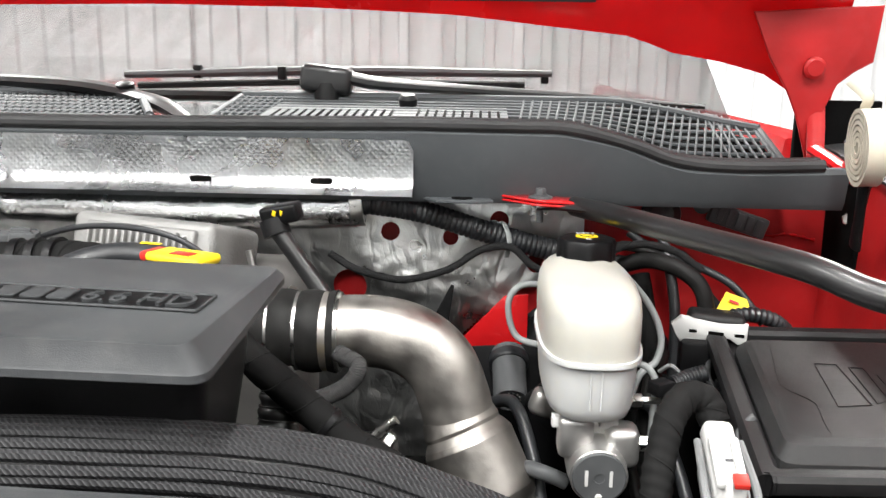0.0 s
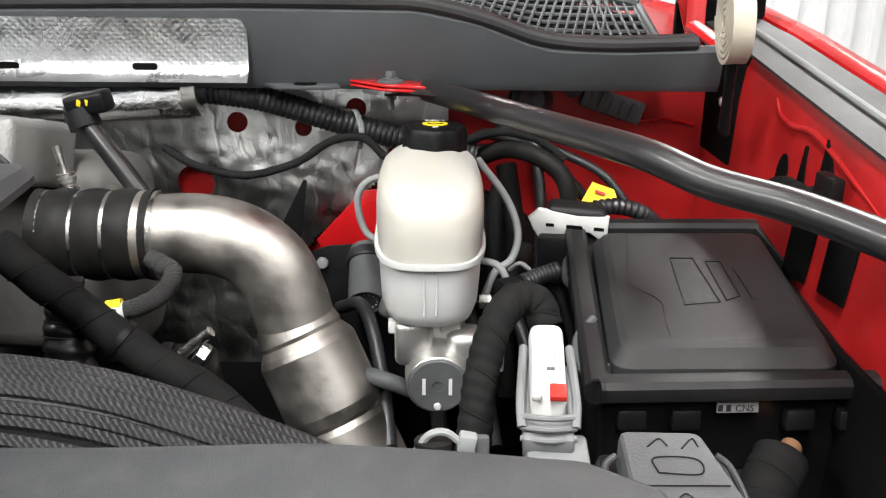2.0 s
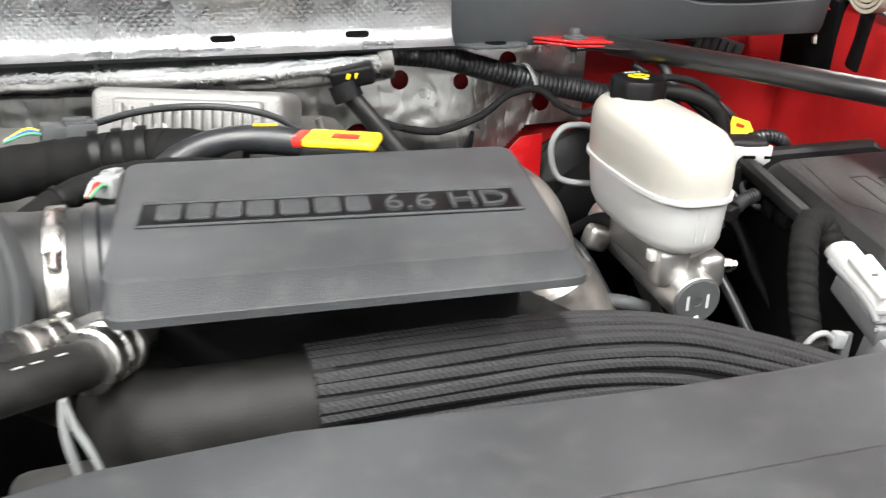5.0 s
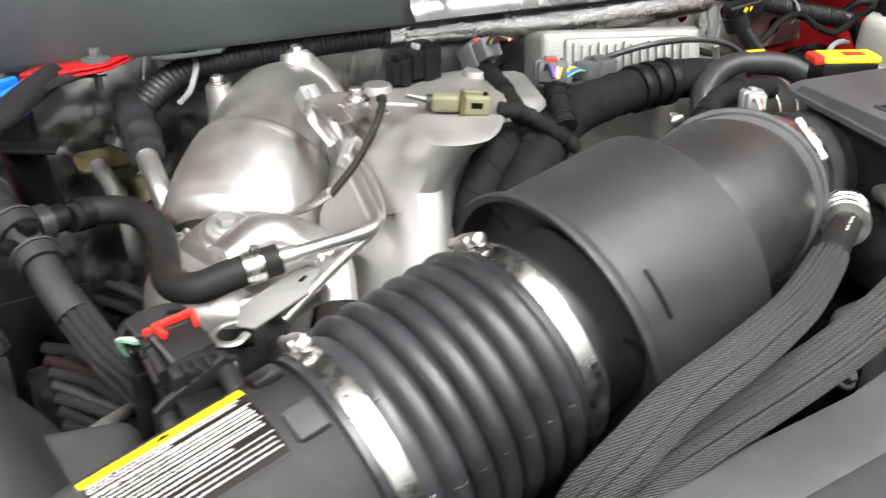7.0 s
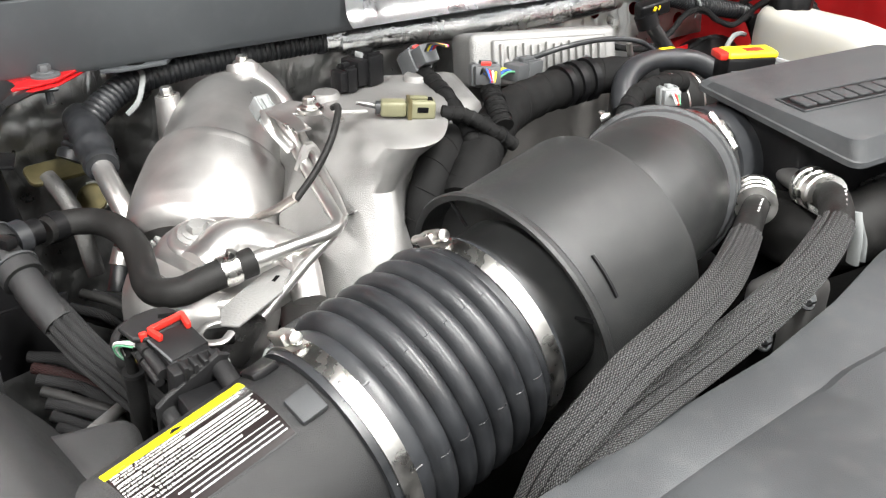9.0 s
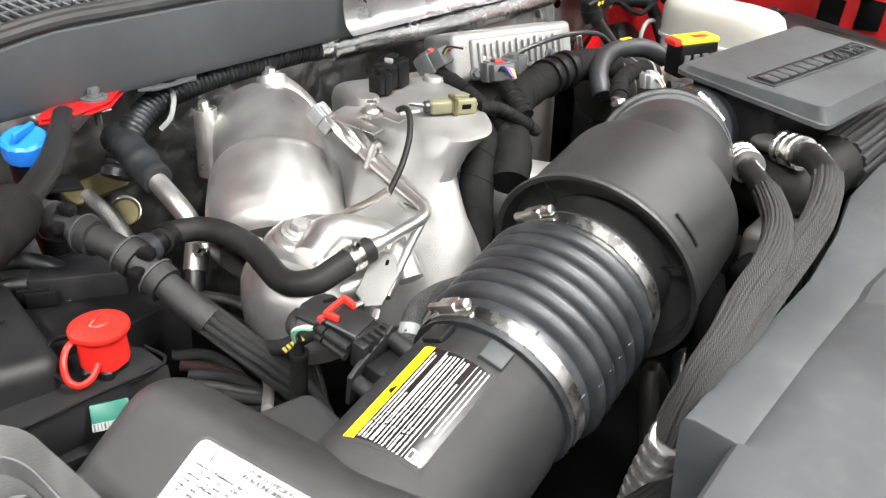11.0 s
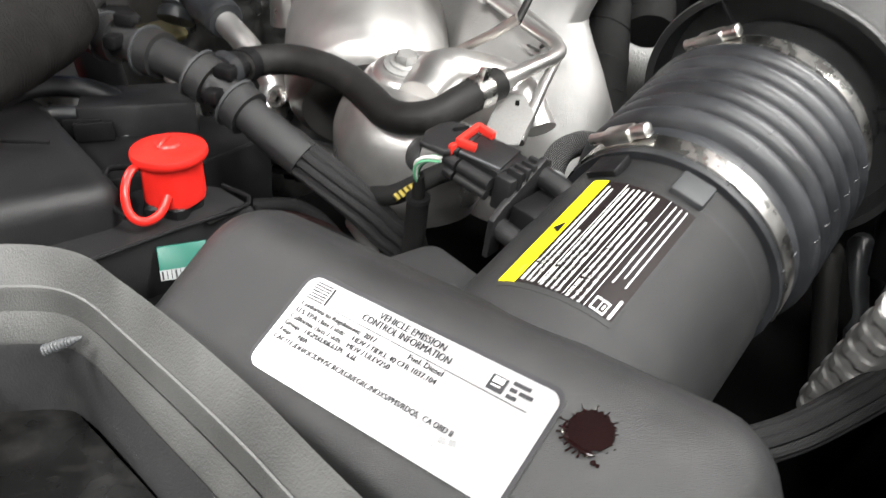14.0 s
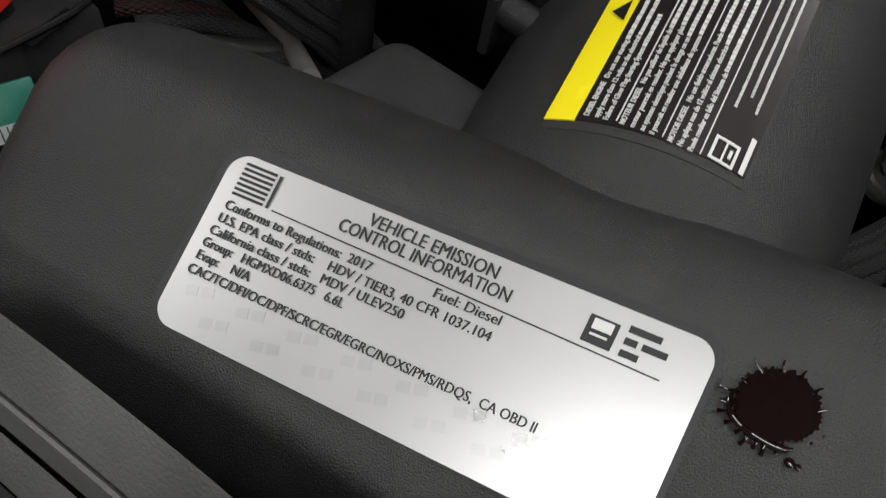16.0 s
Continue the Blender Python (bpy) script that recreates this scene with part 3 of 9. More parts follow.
def cab():
    """Roof, pillars and doors of the cab, in outline."""
    for s in (-1, 1):
        bm = tube([(s * 0.80, 1.32, 1.66), (s * 0.76, 1.50, 1.80), (s * 0.70, 1.80, 1.98)], 0.035, 16, 10)
        single("pillar", bm, RED, "red painted windshield pillar", "pillar", kind="structure")
        single("body_side", block((0.06, 2.4, 0.95), (s * 0.92, 2.15, 0.88), bevel=0.03), RED, "red painted cab side below the windows", "body panel", kind="structure")
    single("cab_floor", block((1.8, 2.2, 0.06), (0, 2.1, 0.535), bevel=0.01), CABIN, "dark cab floor", "floor pan", kind="structure")
    single("cab_roof", block((1.5, 1.5, 0.05), (0, 2.55, 2.0), bevel=0.02), RED, "red painted cab roof", "roof", kind="structure")


cab()


def wipers():
    for side, knuckle, tip in (("d", (0.21, 0.865, 1.432), (0.76, 0.90, 1.392)), ("p", (-0.005, 0.80, 1.365), (-0.55, 0.93, 1.405))):
        t = thing("wiper", (knuckle[0], knuckle[1], knuckle[2] - 0.03), "black windshield wiper lying at the foot of the glass", "wiper", "windshield wipers")
        k, e = Vector(knuckle), Vector(tip)
        if side == "d":
            part("knuckle", block((0.074, 0.045, 0.040), (0.213, 0.865, 1.424), (0, 6, 0), 0.010, 4), GLOSS_BLACK, t)
            part("stem", tube([(0.215, 0.85, 1.37), (0.215, 0.86, 1.415)], 0.020, 4, 14), PLASTIC, t)
            part("arm", tube([(0.235, 0.865, 1.428), (0.30, 0.868, 1.418), (0.49, 0.882, 1.408), (0.76, 0.90, 1.392)], [0.019, 0.014, 0.011, 0.007], 30, 10, flat=0.55), GLOSS_BLACK, t)
            part("blade", tube([(-0.11, 0.935, 1.424), (0.2, 0.955, 1.434), (0.54, 0.94, 1.435)], [0.006, 0.0085, 0.0085, 0.006], 40, 8, flat=0.9), MID_GREY, t)
            part("rubber", tube([(-0.09, 0.935, 1.408), (0.2, 0.955, 1.417), (0.50, 0.94, 1.418)], 0.005, 40, 6), PLASTIC, t)
            for x in (0.0, 0.13, 0.53):
                part("clip", block((0.012, 0.014, 0.020), (x, 0.945, 1.430), (0, 0, 0), 0.002), PLASTIC, t)
        else:
            part("arm", tube([(0.045, 0.76, 1.366), (-0.005, 0.80, 1.386), (-0.075, 0.84, 1.400)], [0.012, 0.018, 0.016], 16, 10, flat=0.6), GLOSS_BLACK, t)
            part("blade", tube([(-0.070, 0.84, 1.400), (-0.19, 0.86, 1.412), (-0.55, 0.93, 1.418)], [0.017, 0.016, 0.008], 24, 8, flat=0.6), GLOSS_BLACK, t)
            part("joint", turned([(0.013, -0.01), (0.013, 0.014), (0.010, 0.016)], (-0.073, 0.842, 1.400), (0, -0.3, 1), 16), PLASTIC, t)


wipers()


def firewall():
    t = thing("firewall", (0, 0.70, 0.75), "red firewall covered with creased silver insulation foil", "firewall", kind="structure")
    part("panel", block((1.76, 0.02, 0.26), (0, 0.715, 1.18), bevel=0), RED_INNER, t)
    # lower half near black: the shade down in the bay is in its colour
    part("lower_panel", block((1.76, 0.02, 0.36), (0, 0.719, 0.87), bevel=0), DARK, t, "lower half of the firewall, coloured near black for shade")
    # insulation blanket with a rippled face and round cut-outs
    holes = [(0.322, 1.237, 0.012), (0.40, 1.232, 0.010), (0.462, 1.255, 0.012), (0.51, 1.20, 0.012), (0.27, 1.165, 0.022)]
    bm = bmesh.new()
    nx, nz = 300, 132
    grid = {}
    for i in range(nx + 1):
        for j in range(nz + 1):
            x, z = -0.62 + 1.19 * i / nx, 0.80 + 0.495 * j / nz
            d = 0.006 * noise.noise(Vector((x * 13, z * 13, 1))) + 0.0015 * noise.noise(Vector((x * 60, z * 60, 4)))
            bulge = 0.014 * math.exp(-((x - 0.40) / 0.12) ** 2 - ((z - 1.17) / 0.05) ** 2)
            grid[i, j] = bm.verts.new((x, 0.692 - d - bulge, z))
    for i in range(nx):
        for j in range(nz):
            x, z = -0.62 + 1.19 * (i + 0.5) / nx, 0.80 + 0.495 * (j + 0.5) / nz
            if any((x - hx) ** 2 + (z - hz) ** 2 < r * r for hx, hz, r in holes) or (x > 0.40 and z < 1.095 + (x - 0.41) * 0.95 and z < 1.172):
                continue
            bm.faces.new((grid[i, j], grid[i + 1, j], grid[i + 1, j + 1], grid[i, j + 1]))
    for v in [v for v in bm.verts if not v.link_faces]:
        bm.verts.remove(v)
    for v in bm.verts:
        for hx, hz, r in holes:
            off = Vector((v.co.x - hx, v.co.z - hz))
            if v.is_boundary and 0 < off.length < 1.7 * r:
                off = off.normalized() * r
                v.co.x, v.co.z = hx + off.x, hz + off.y
    part("insulation", bm, FOIL_DULL, t, "creased silver insulation foil", sharp=60)
    return t


FIREWALL = firewall()


def foil_shield():
    t = thing("heat_shield", (0.1, 0.59, 1.29), "bright embossed aluminium heat shield over the cowl face", "heat shield")

    def sheet(x0, x1, y, corner, seed):
        bm = bmesh.new()
        nx, rows = 60, []
        prof = [(0.0, 1.3635), (0.001, 1.350), (0.001, 1.335), (0.0, 1.322), (-0.002, 1.312), (-0.009, 1.304), (-0.016, 1.300)]
        for k, (dy, z) in enumerate(prof):
            row = []
            for i in range(nx + 1):
                x = x0 + (x1 - x0) * i / nx
                zz = z
                if corner and k < 3:
                    d = max(0, x - (x1 - 0.012))
                    zz = min(z, 1.3635 - 0.012 + math.sqrt(max(0, 0.012 ** 2 - d * d)))
                w = 0.0012 * noise.noise(Vector((x * 40, zz * 60, seed))) + 0.0012 * noise.noise(Vector((x * 9, zz * 12, seed + 3)))
                row.append(bm.verts.new((x, y + dy + w, zz)))
            rows.append(row)
        for a, b in zip(rows, rows[1:]):
            for i in range(nx):
                bm.faces.new((a[i], a[i + 1], b[i + 1], b[i]))
        bmesh.ops.solidify(bm, geom=bm.faces[:], thickness=0.0012)
        return bm

    part("sheet", sheet(-0.165, 0.075, 0.597, False, 1), FOIL, t)
    part("sheet", sheet(0.062, 0.358, 0.593, True, 2), FOIL, t)
    # near-black plates on the sheet give the slots their shade
    for x in (0.115, 0.257):
        part("slot", plate(rounded(0.026, 0.007, 0.0034), 0.001, pose(x - 0.006, 0.590, 1.3145, 80, 0, 0), 0), DARK, t, "near-black plate standing for a shaded oval slot")


foil_shield()

# foil-wrapped pipe below the shield with its hoses
t = thing("wrapped_pipe", (0.07, 0.63, 1.255), "pipe wrapped in creased silver foil below the cowl", "pipe")
part("wrap", tube([(-0.152, 0.648, 1.270), (0.0, 0.640, 1.269), (0.15, 0.632, 1.268), (0.288, 0.630, 1.273)], 0.0205, 120, 20,
                  lambda u, a: 1 + 0.07 * noise.noise(Vector((u * 14, math.cos(a) * 1.2, math.sin(a) * 1.2))) + 0.02 * noise.noise(Vector((u * 60, math.cos(a) * 3, math.sin(a) * 3)))), FOIL_CREASED, t)
part("collar", tube([(0.281, 0.630, 1.275), (0.296, 0.630, 1.277)], 0.0215, 6, 20), ZINC, t, "bare metal collar")
part("collar", tube([(-0.170, 0.650, 1.273), (-0.150, 0.648, 1.274)], 0.0185, 6, 20), FOIL_CREASED, t)


def corrugated(name, pts, r, pitch, label, category="hose", depth=0.10):
    run = sum((b - a).length for a, b in zip(spline(pts, 60), spline(pts, 60)[1:]))
    waves = int(run / pitch)
    t = thing(name, Vector(pts[0]) - Vector((0, 0, r)), label, category, "corrugated hoses")
    part("hose", tube(pts, r, waves * 5 + 1, 20, lambda u, a: 1 - depth * (0.5 + 0.5 * math.cos(2 * math.pi * u * waves)) ** 3), RUBBER, t)
    c = spline(pts, 41)
    part("cuff", tube([c[0], c[1]], r * 1.12, 4, 20), RUBBER, t)
    part("cuff", tube([c[-2], c[-1]], r * 1.12, 4, 20), RUBBER, t)
    return t


corrugated("corrugated_hose", [(0.292, 0.632, 1.284), (0.362, 0.636, 1.274), (0.430, 0.638, 1.254), (0.483, 0.638, 1.239), (0.547, 0.638, 1.224), (0.61, 0.63, 1.21)], 0.0140, 0.0062, "black corrugated hose running from the wrapped pipe along the firewall")
corrugated("corrugated_hose", [(-0.168, 0.650, 1.273), (-0.26, 0.650, 1.272), (-0.35, 0.648, 1.268), (-0.415, 0.640, 1.258), (-0.463, 0.622, 1.232), (-0.486, 0.610, 1.200)], 0.0155, 0.0062, "black corrugated hose bending down beside the alloy canister")


def strip(pairs, thick):
    """A bent strip laid between two lines, given as pairs of points, made thick downwards."""
    bm = bmesh.new()
    rows = [[bm.verts.new(p), bm.verts.new(q)] for p, q in pairs]
    for a, b in zip(rows, rows[1:]):
        bm.faces.new((a[0], a[1], b[1], b[0]))
    r = bmesh.ops.extrude_face_region(bm, geom=bm.faces[:])
    bmesh.ops.translate(bm, verts=[v for v in r["geom"] if isinstance(v, bmesh.types.BMVert)], vec=(0, 0, -thick))
    bmesh.ops.recalc_face_normals(bm, faces=bm.faces)
    return bm


FENDER_Y = [0.86, 0.76, 0.66, 0.55, 0.45, 0.35, 0.25, 0.12, -0.05, -0.35]


def fender_z(y):
    """The height of the fender's top line, which falls towards the lamps."""
    return float(np.interp(y, [-0.35, 0.10, 0.30, 0.66, 0.86], [1.255, 1.272, 1.298, 1.346, 1.366]))


def bay():
    """Inner fenders, front panel and floor that close the engine bay."""
    for s in (-1, 1):
        bm = bmesh.new()
        secs = []
        for y in FENDER_Y[2:]:
            top = fender_z(y)
            secs.append([bm.verts.new((s * x, y + (0.05 if y > 0.64 else 0), z)) for x, z in ((0.868, 0.70), (0.870, 1.00), (0.876, 1.15), (0.882, top - 0.055), (0.886, top - 0.022), (0.892, top - 0.006), (0.925, top - 0.004), (0.925, 0.70))])
        for p, q in zip(secs, secs[1:]):
            for k in range(len(p)):
                e = (k + 1) % len(p)
                bm.faces.new((p[k], p[e], q[e], q[k]))
        bm.faces.new(secs[0]), bm.faces.new(secs[-1][::-1])
        bmesh.ops.recalc_face_normals(bm, faces=bm.faces)
        name = "inner_fender"
        fender = thing(name, (s * 0.88, 0.2, 0.7), "red painted inner fender wall of the engine bay" if s > 0 else "inner fender with a black liner and red outer skin", "fender", "fenders", "structure")
        part("wall", bm, RED_INNER if s > 0 else PLASTIC, fender)
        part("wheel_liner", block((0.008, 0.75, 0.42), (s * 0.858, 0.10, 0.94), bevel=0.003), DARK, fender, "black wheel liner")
        part("flange", strip([((s * 0.884, y, fender_z(y) - 0.004), (s * 0.914, y, fender_z(y))) for y in FENDER_Y[1:]], 0.003), SEAL, fender, "dark grey flange strip")
        part("bead", tube([(s * 0.915, y, fender_z(y) + 0.002) for y in FENDER_Y[1:]], 0.0036, 40, 8), GREY_PLASTIC, fender, "light grey bead")
        part("gutter", strip([((s * 0.918, y, fender_z(y)), (s * 0.956, y, fender_z(y) - 0.002)) for y in FENDER_Y], 0.003), SEAL, fender, "dark grey rain gutter")
        part("outer_edge", tube([(s * 0.973, y, fender_z(y) - 0.004) for y in FENDER_Y], 0.017, 40, 12, flat=0.55), RED, fender, "glossy red outer edge")
        part("outer_skin", block((0.03, 1.25, 0.75), (s * 0.992, 0.2, 0.86), (-2.5, 0, 0), 0.012), RED, fender, "glossy red outer skin")
        # pressed fold that runs along the wall
        part("fold", tube([(s * 0.884, 0.505, 1.300), (s * 0.8835, 0.490, 1.287), (s * 0.8835, 0.455, 1.282), (s * 0.8845, 0.409, 1.284), (s * 0.884, 0.323, 1.262), (s * 0.883, 0.249, 1.240)], [0.0015, 0.003, 0.003, 0.0025, 0.0015, 0.0005], 60, 10), RED_INNER, fender)
    b = thing("brake_booster", (0.56, 0.66, 0.95), "black round brake booster on the firewall", "brake booster")
    part("drum", turned([(0.105, -0.03), (0.112, -0.01), (0.112, 0.006), (0.098, 0.016), (0.085, 0.040), (0.045, 0.052), (0.030, 0.055)], (0.58, 0.675, 1.05), (0, -1, 0), 48), PLASTIC, b)
    part("rim", turned([(0.113, -0.004), (0.117, 0), (0.113, 0.004)], (0.58, 0.675, 1.05), (0, -1, 0), 48), PLASTIC, b)
    q = thing("booster_bracket", (0.56, 0.62, 0.8), "black pressed support panel behind the master cylinder", "bracket")
    part("web", plate([(0.405, 1.094), (0.43, 1.104), (0.52, 1.110), (0.60, 1.115), (0.62, 0.92), (0.40, 0.92)], 0.004, pose(0, 0.632, 0, 90, 0, 0), 0.001), PLASTIC, q)
    part("filler", block((0.24, 0.012, 0.30), (0.745, 0.62, 0.93), (0, 0, 4), 0.003), DARK, q)
    part("rivet", turned([(0.007, 0), (0.006, 0.004), (0, 0.005)], (0.424, 0.628, 1.085), (0, -1, 0), 16), GREY_PLASTIC, q)
    # block, undertray and radiator back carry the bay's deep shade in their colour
    single("engine_block", block((1.0, 0.62, 0.24), (0, 0.36, 0.83), bevel=0.03), DARK, "engine block deep in the bay, coloured near black for shade", "engine", kind="structure")
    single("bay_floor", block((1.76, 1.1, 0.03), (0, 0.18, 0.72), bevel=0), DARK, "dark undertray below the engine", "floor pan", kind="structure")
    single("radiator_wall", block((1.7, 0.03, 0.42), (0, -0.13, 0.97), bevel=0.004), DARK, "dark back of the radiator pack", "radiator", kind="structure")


bay()


def hood():
    """The open hood: red underside leaning back over the cowl, with its hinges."""
    t = thing("hood", (0, 0.8, 1.45), "glossy red underside of the opened hood", "hood", kind="structure")
    edge = [(-0.90, 1.41), (-0.885, 1.403), (-0.848, 1.412), (-0.827, 1.437), (-0.753, 1.457), (-0.68, 1.469), (-0.62, 1.492), (-0.40, 1.515), (0.0, 1.522), (0.206, 1.520), (0.397, 1.513), (0.636, 1.488), (0.68, 1.469), (0.753, 1.457), (0.827, 1.437), (0.848, 1.412), (0.885, 1.403), (0.90, 1.41)]
    bm = bmesh.new()
    rows = []
    for v, (dy, dz) in enumerate(((0.022, 0.004), (0.0, 0.0), (-0.012, 0.03), (-0.03, 0.10), (-0.15, 0.33), (-0.42, 0.72), (-0.76, 1.10))):
        rows.append([bm.verts.new((x, 0.79 + dy, z + dz)) for x, z in zip(np.linspace(-0.9, 0.9, 60), np.interp(np.linspace(-0.9, 0.9, 60), *zip(*edge)))])
    for a, b in zip(rows, rows[1:]):
        for k in range(59):
            bm.faces.new((a[k], a[k + 1], b[k + 1], b[k]))
    bmesh.ops.solidify(bm, geom=bm.faces[:], thickness=0.02)
    part("panel", bm, RED, t)
    part("stud", turned([(0.006, 0), (0.006, 0.022), (0.004, 0.024)], (0.93, 0.755, 1.492), (-0.9, -0.4, 0), 14), ZINC, t)
    # black oval plate puts the shade of an opening onto the panel
    part("cutout_shade", plate([(math.cos(a) * 0.10, math.sin(a) * 0.05) for a in np.linspace(0, 2 * math.pi, 28, endpoint=False)], 0.004, pose(0.80, 0.720, 1.585, 66, 0, 0), 0.001), PLASTIC, t, "black plate standing for the shade of an oval opening in the inner panel")
    bm = bmesh.new()
    rows = []
    for v, (dy, dz) in enumerate(((-0.016, 0.03), (-0.180, 0.33), (-0.450, 0.72), (-0.775, 1.08))):
        rows.append([bm.verts.new((x, 0.785 + dy, 1.50 + dz)) for x in np.linspace(-0.87, 0.58, 12)])
    for a, b in zip(rows, rows[1:]):
        for k in range(11):
            bm.faces.new((a[k], a[k + 1], b[k + 1], b[k]))
    bmesh.ops.solidify(bm, geom=bm.faces[:], thickness=0.012)
    part("liner", bm, LINER, t, "dark felt liner")
    for s in (-1, 1):
        corner = [(0.775, 1.520), (0.800, 1.462), (0.8249, 1.421), (0.838, 1.392), (0.8447, 1.3707), (0.8552, 1.3372), (0.8639, 1.3425), (0.869, 1.372), (0.8735, 1.3995), (0.8876, 1.4311), (0.906, 1.446), (0.9295, 1.4594), (0.936, 1.53)]
        part("corner_plate", plate([(s * x, z) for x, z in corner], 0.006, pose(0, 0.738, 0, 90, 0, 0), 0.0025, 3), RED_INNER, t, "red painted hood corner plate")
        part("pin", turned([(0.014, 0), (0.014, 0.005), (0.010, 0.008), (0, 0.008)], (s * 0.853, 0.732, 1.452), (0, -1, -0.1), 24), RED_INNER, t)
        h = part("hinge", tube([(s * 0.866, 0.748, 1.40), (s * 0.862, 0.728, 1.372), (s * 0.856, 0.705, 1.340), (s * 0.852, 0.69, 1.318)], [0.012, 0.011, 0.010], 20, 10, flat=0.5), RED_INNER, t, "red painted hinge arm")
        part("arm", tube([(s * 0.852, 0.70, 1.352), (s * 0.872, 0.66, 1.335), (s * 0.888, 0.62, 1.315)], 0.013, 12, 8, flat=0.5), RED, h)
        part("bracket", tube([(s * 0.885, 0.655, 1.36), (s * 0.88, 0.645, 1.30), (s * 0.882, 0.64, 1.255)], [0.02, 0.014, 0.012], 14, 8, flat=0.35, up=(1, 0, 0)), PLASTIC, h)
        bm = turned([(0.008, 0), (0.008, 0.006), (0.006, 0.008)], (s * 0.880, 0.640, 1.275), (-s * 0.5, -0.8, 0.1), 6)
        part("bolt", bm, ZINC, h)
    # flat spiral spring at each hinge
    for s in (-1, 1):
        spin = Vector((-s * 1.0, 0.10, -0.05)).normalized()
        side = spin.cross(Vector((0, 0, 1))).normalized()
        upv = side.cross(spin)
        c = Vector((s * 0.832, 0.500, 1.375))
        bm = bmesh.new()
        prev = None
        for k in range(260):
            a = 2 * math.pi * 6 * k / 259
            r = 0.005 + 0.036 * k / 259
            ring = []
            for dr, dh in ((-0.0021, -0.010), (0.0021, -0.010), (0.0021, 0.010), (-0.0021, 0.010)):
                ring.append(bm.verts.new(c + (side * math.cos(a) + upv * math.sin(a)) * (r + dr) - spin * dh))
            if prev:
                for j in range(4):
                    bm.faces.new((prev[j], prev[(j + 1) % 4], ring[(j + 1) % 4], ring[j]))
            else:
                bm.faces.new(ring)
            prev = ring
        bm.faces.new(prev[::-1])
        bmesh.ops.recalc_face_normals(bm, faces=bm.faces)
        tube([c + upv * 0.039 + side * 0.012, c + upv * 0.050 + side * 0.006, c + upv * 0.066 + Vector((-s * 0.012, 0.02, 0))], 0.006, 10, 8, bm=bm, flat=0.35)
        part("spiral_spring", bm, CREAM, t, "cream painted flat spiral hinge spring")
        part("spring_post", tube([c - upv * 0.030, c - upv * 0.075 + side * 0.01, c - upv * 0.11 + side * 0.02], [0.012, 0.010, 0.012], 10, 10, flat=0.4), PLASTIC, t)


hood()


def shroud():
    """Long cover over the radiator, with a raised back lip."""
    t = thing("radiator_cover", (0, -0.3, 1.15), "dark grey grained plastic radiator cover", "radiator cover")
    lip = [(-0.436, -0.052), (-0.31, -0.041), (-0.20, -0.034), (-0.10, -0.016), (0.0, 0.010), (0.10, 0.018), (0.204, 0.012), (0.318, 0.006), (0.40, 0.006), (0.488, 0.010), (0.547, 0.004), (0.613, -0.006), (0.645, -0.03), (0.66, -0.10)]
    bm = bmesh.new()
    xs = np.r_[np.linspace(-0.72, -0.437, 14), np.linspace(-0.436, 0.60, 80), np.linspace(0.61, 0.66, 12)]
    secs = []
    for x in xs:
        y = np.interp(x, *zip(*lip))
        e = -0.088 + 0.14 * min(x + 0.44, 0)
        prof = [(y - 0.004, 1.12), (y, 1.20), (y, 1.213), (y - 0.003, 1.219), (y - 0.010, 1.221), (y - 0.040, 1.2195), (min(y - 0.044, -0.074), 1.2185), (min(y - 0.050, -0.080), 1.2225), (-0.12, 1.226), (-0.26, 1.232), (-0.40, 1.228), (-0.52, 1.21), (-0.56, 1.18), (-0.57, 1.10)]
        if x < -0.4365:
            prof = [(e, 1.10), (e, 1.15), (e, 1.19), (e, 1.208), (e - 0.0005, 1.212), (e - 0.0015, 1.2155), (e - 0.003, 1.2185), (e - 0.006, 1.2215)] + [(min(py, e - 0.01), pz) for py, pz in prof[8:]]
        secs.append([bm.verts.new((x, py, pz)) for py, pz in prof])
    for a, b in zip(secs, secs[1:]):
        for k in range(len(a) - 1):
            bm.faces.new((a[k], a[k + 1], b[k + 1], b[k]))
    bm.faces.new(secs[0]), bm.faces.new(secs[-1][::-1])
    bmesh.ops.recalc_face_normals(bm, faces=bm.faces)
    part("cover", bm, SHROUD, t, sharp=28)
    for x, y in ((-0.312, -0.158), (0.06, -0.10), (0.42, -0.16)):
        c = part("push_clip", turned([(0.0105, 0), (0.0105, 0.002), (0.008, 0.0035), (0.0075, 0.0025), (0.0, 0.0025)], (x, y, 1.2265), (0, 0, 1), 24), PLASTIC, t, "round black push clip")
    return t


shroud()


# ---- intake: air duct, bellows, meter housing, elbow, resonator cover ----
AX0, AXD = Vector((-0.29, 0.115, 1.2153)), Vector((0.9676, 0.1357, 0.2125)).normalized()
AXB = (Vector((0, 1, 0)) - Vector((0, 1, 0)).dot(AXD) * AXD).normalized()
AXU = AXD.cross(AXB) if AXD.cross(AXB).z > 0 else -AXD.cross(AXB)


def ax(s):
    return AX0 + AXD * s


def on_duct(s, deg, r):
    """A place on the intake's round: s along it, degrees from its top towards the firewall."""
    return ax(s) + (AXU * math.cos(radians(deg)) + AXB * math.sin(radians(deg))) * r


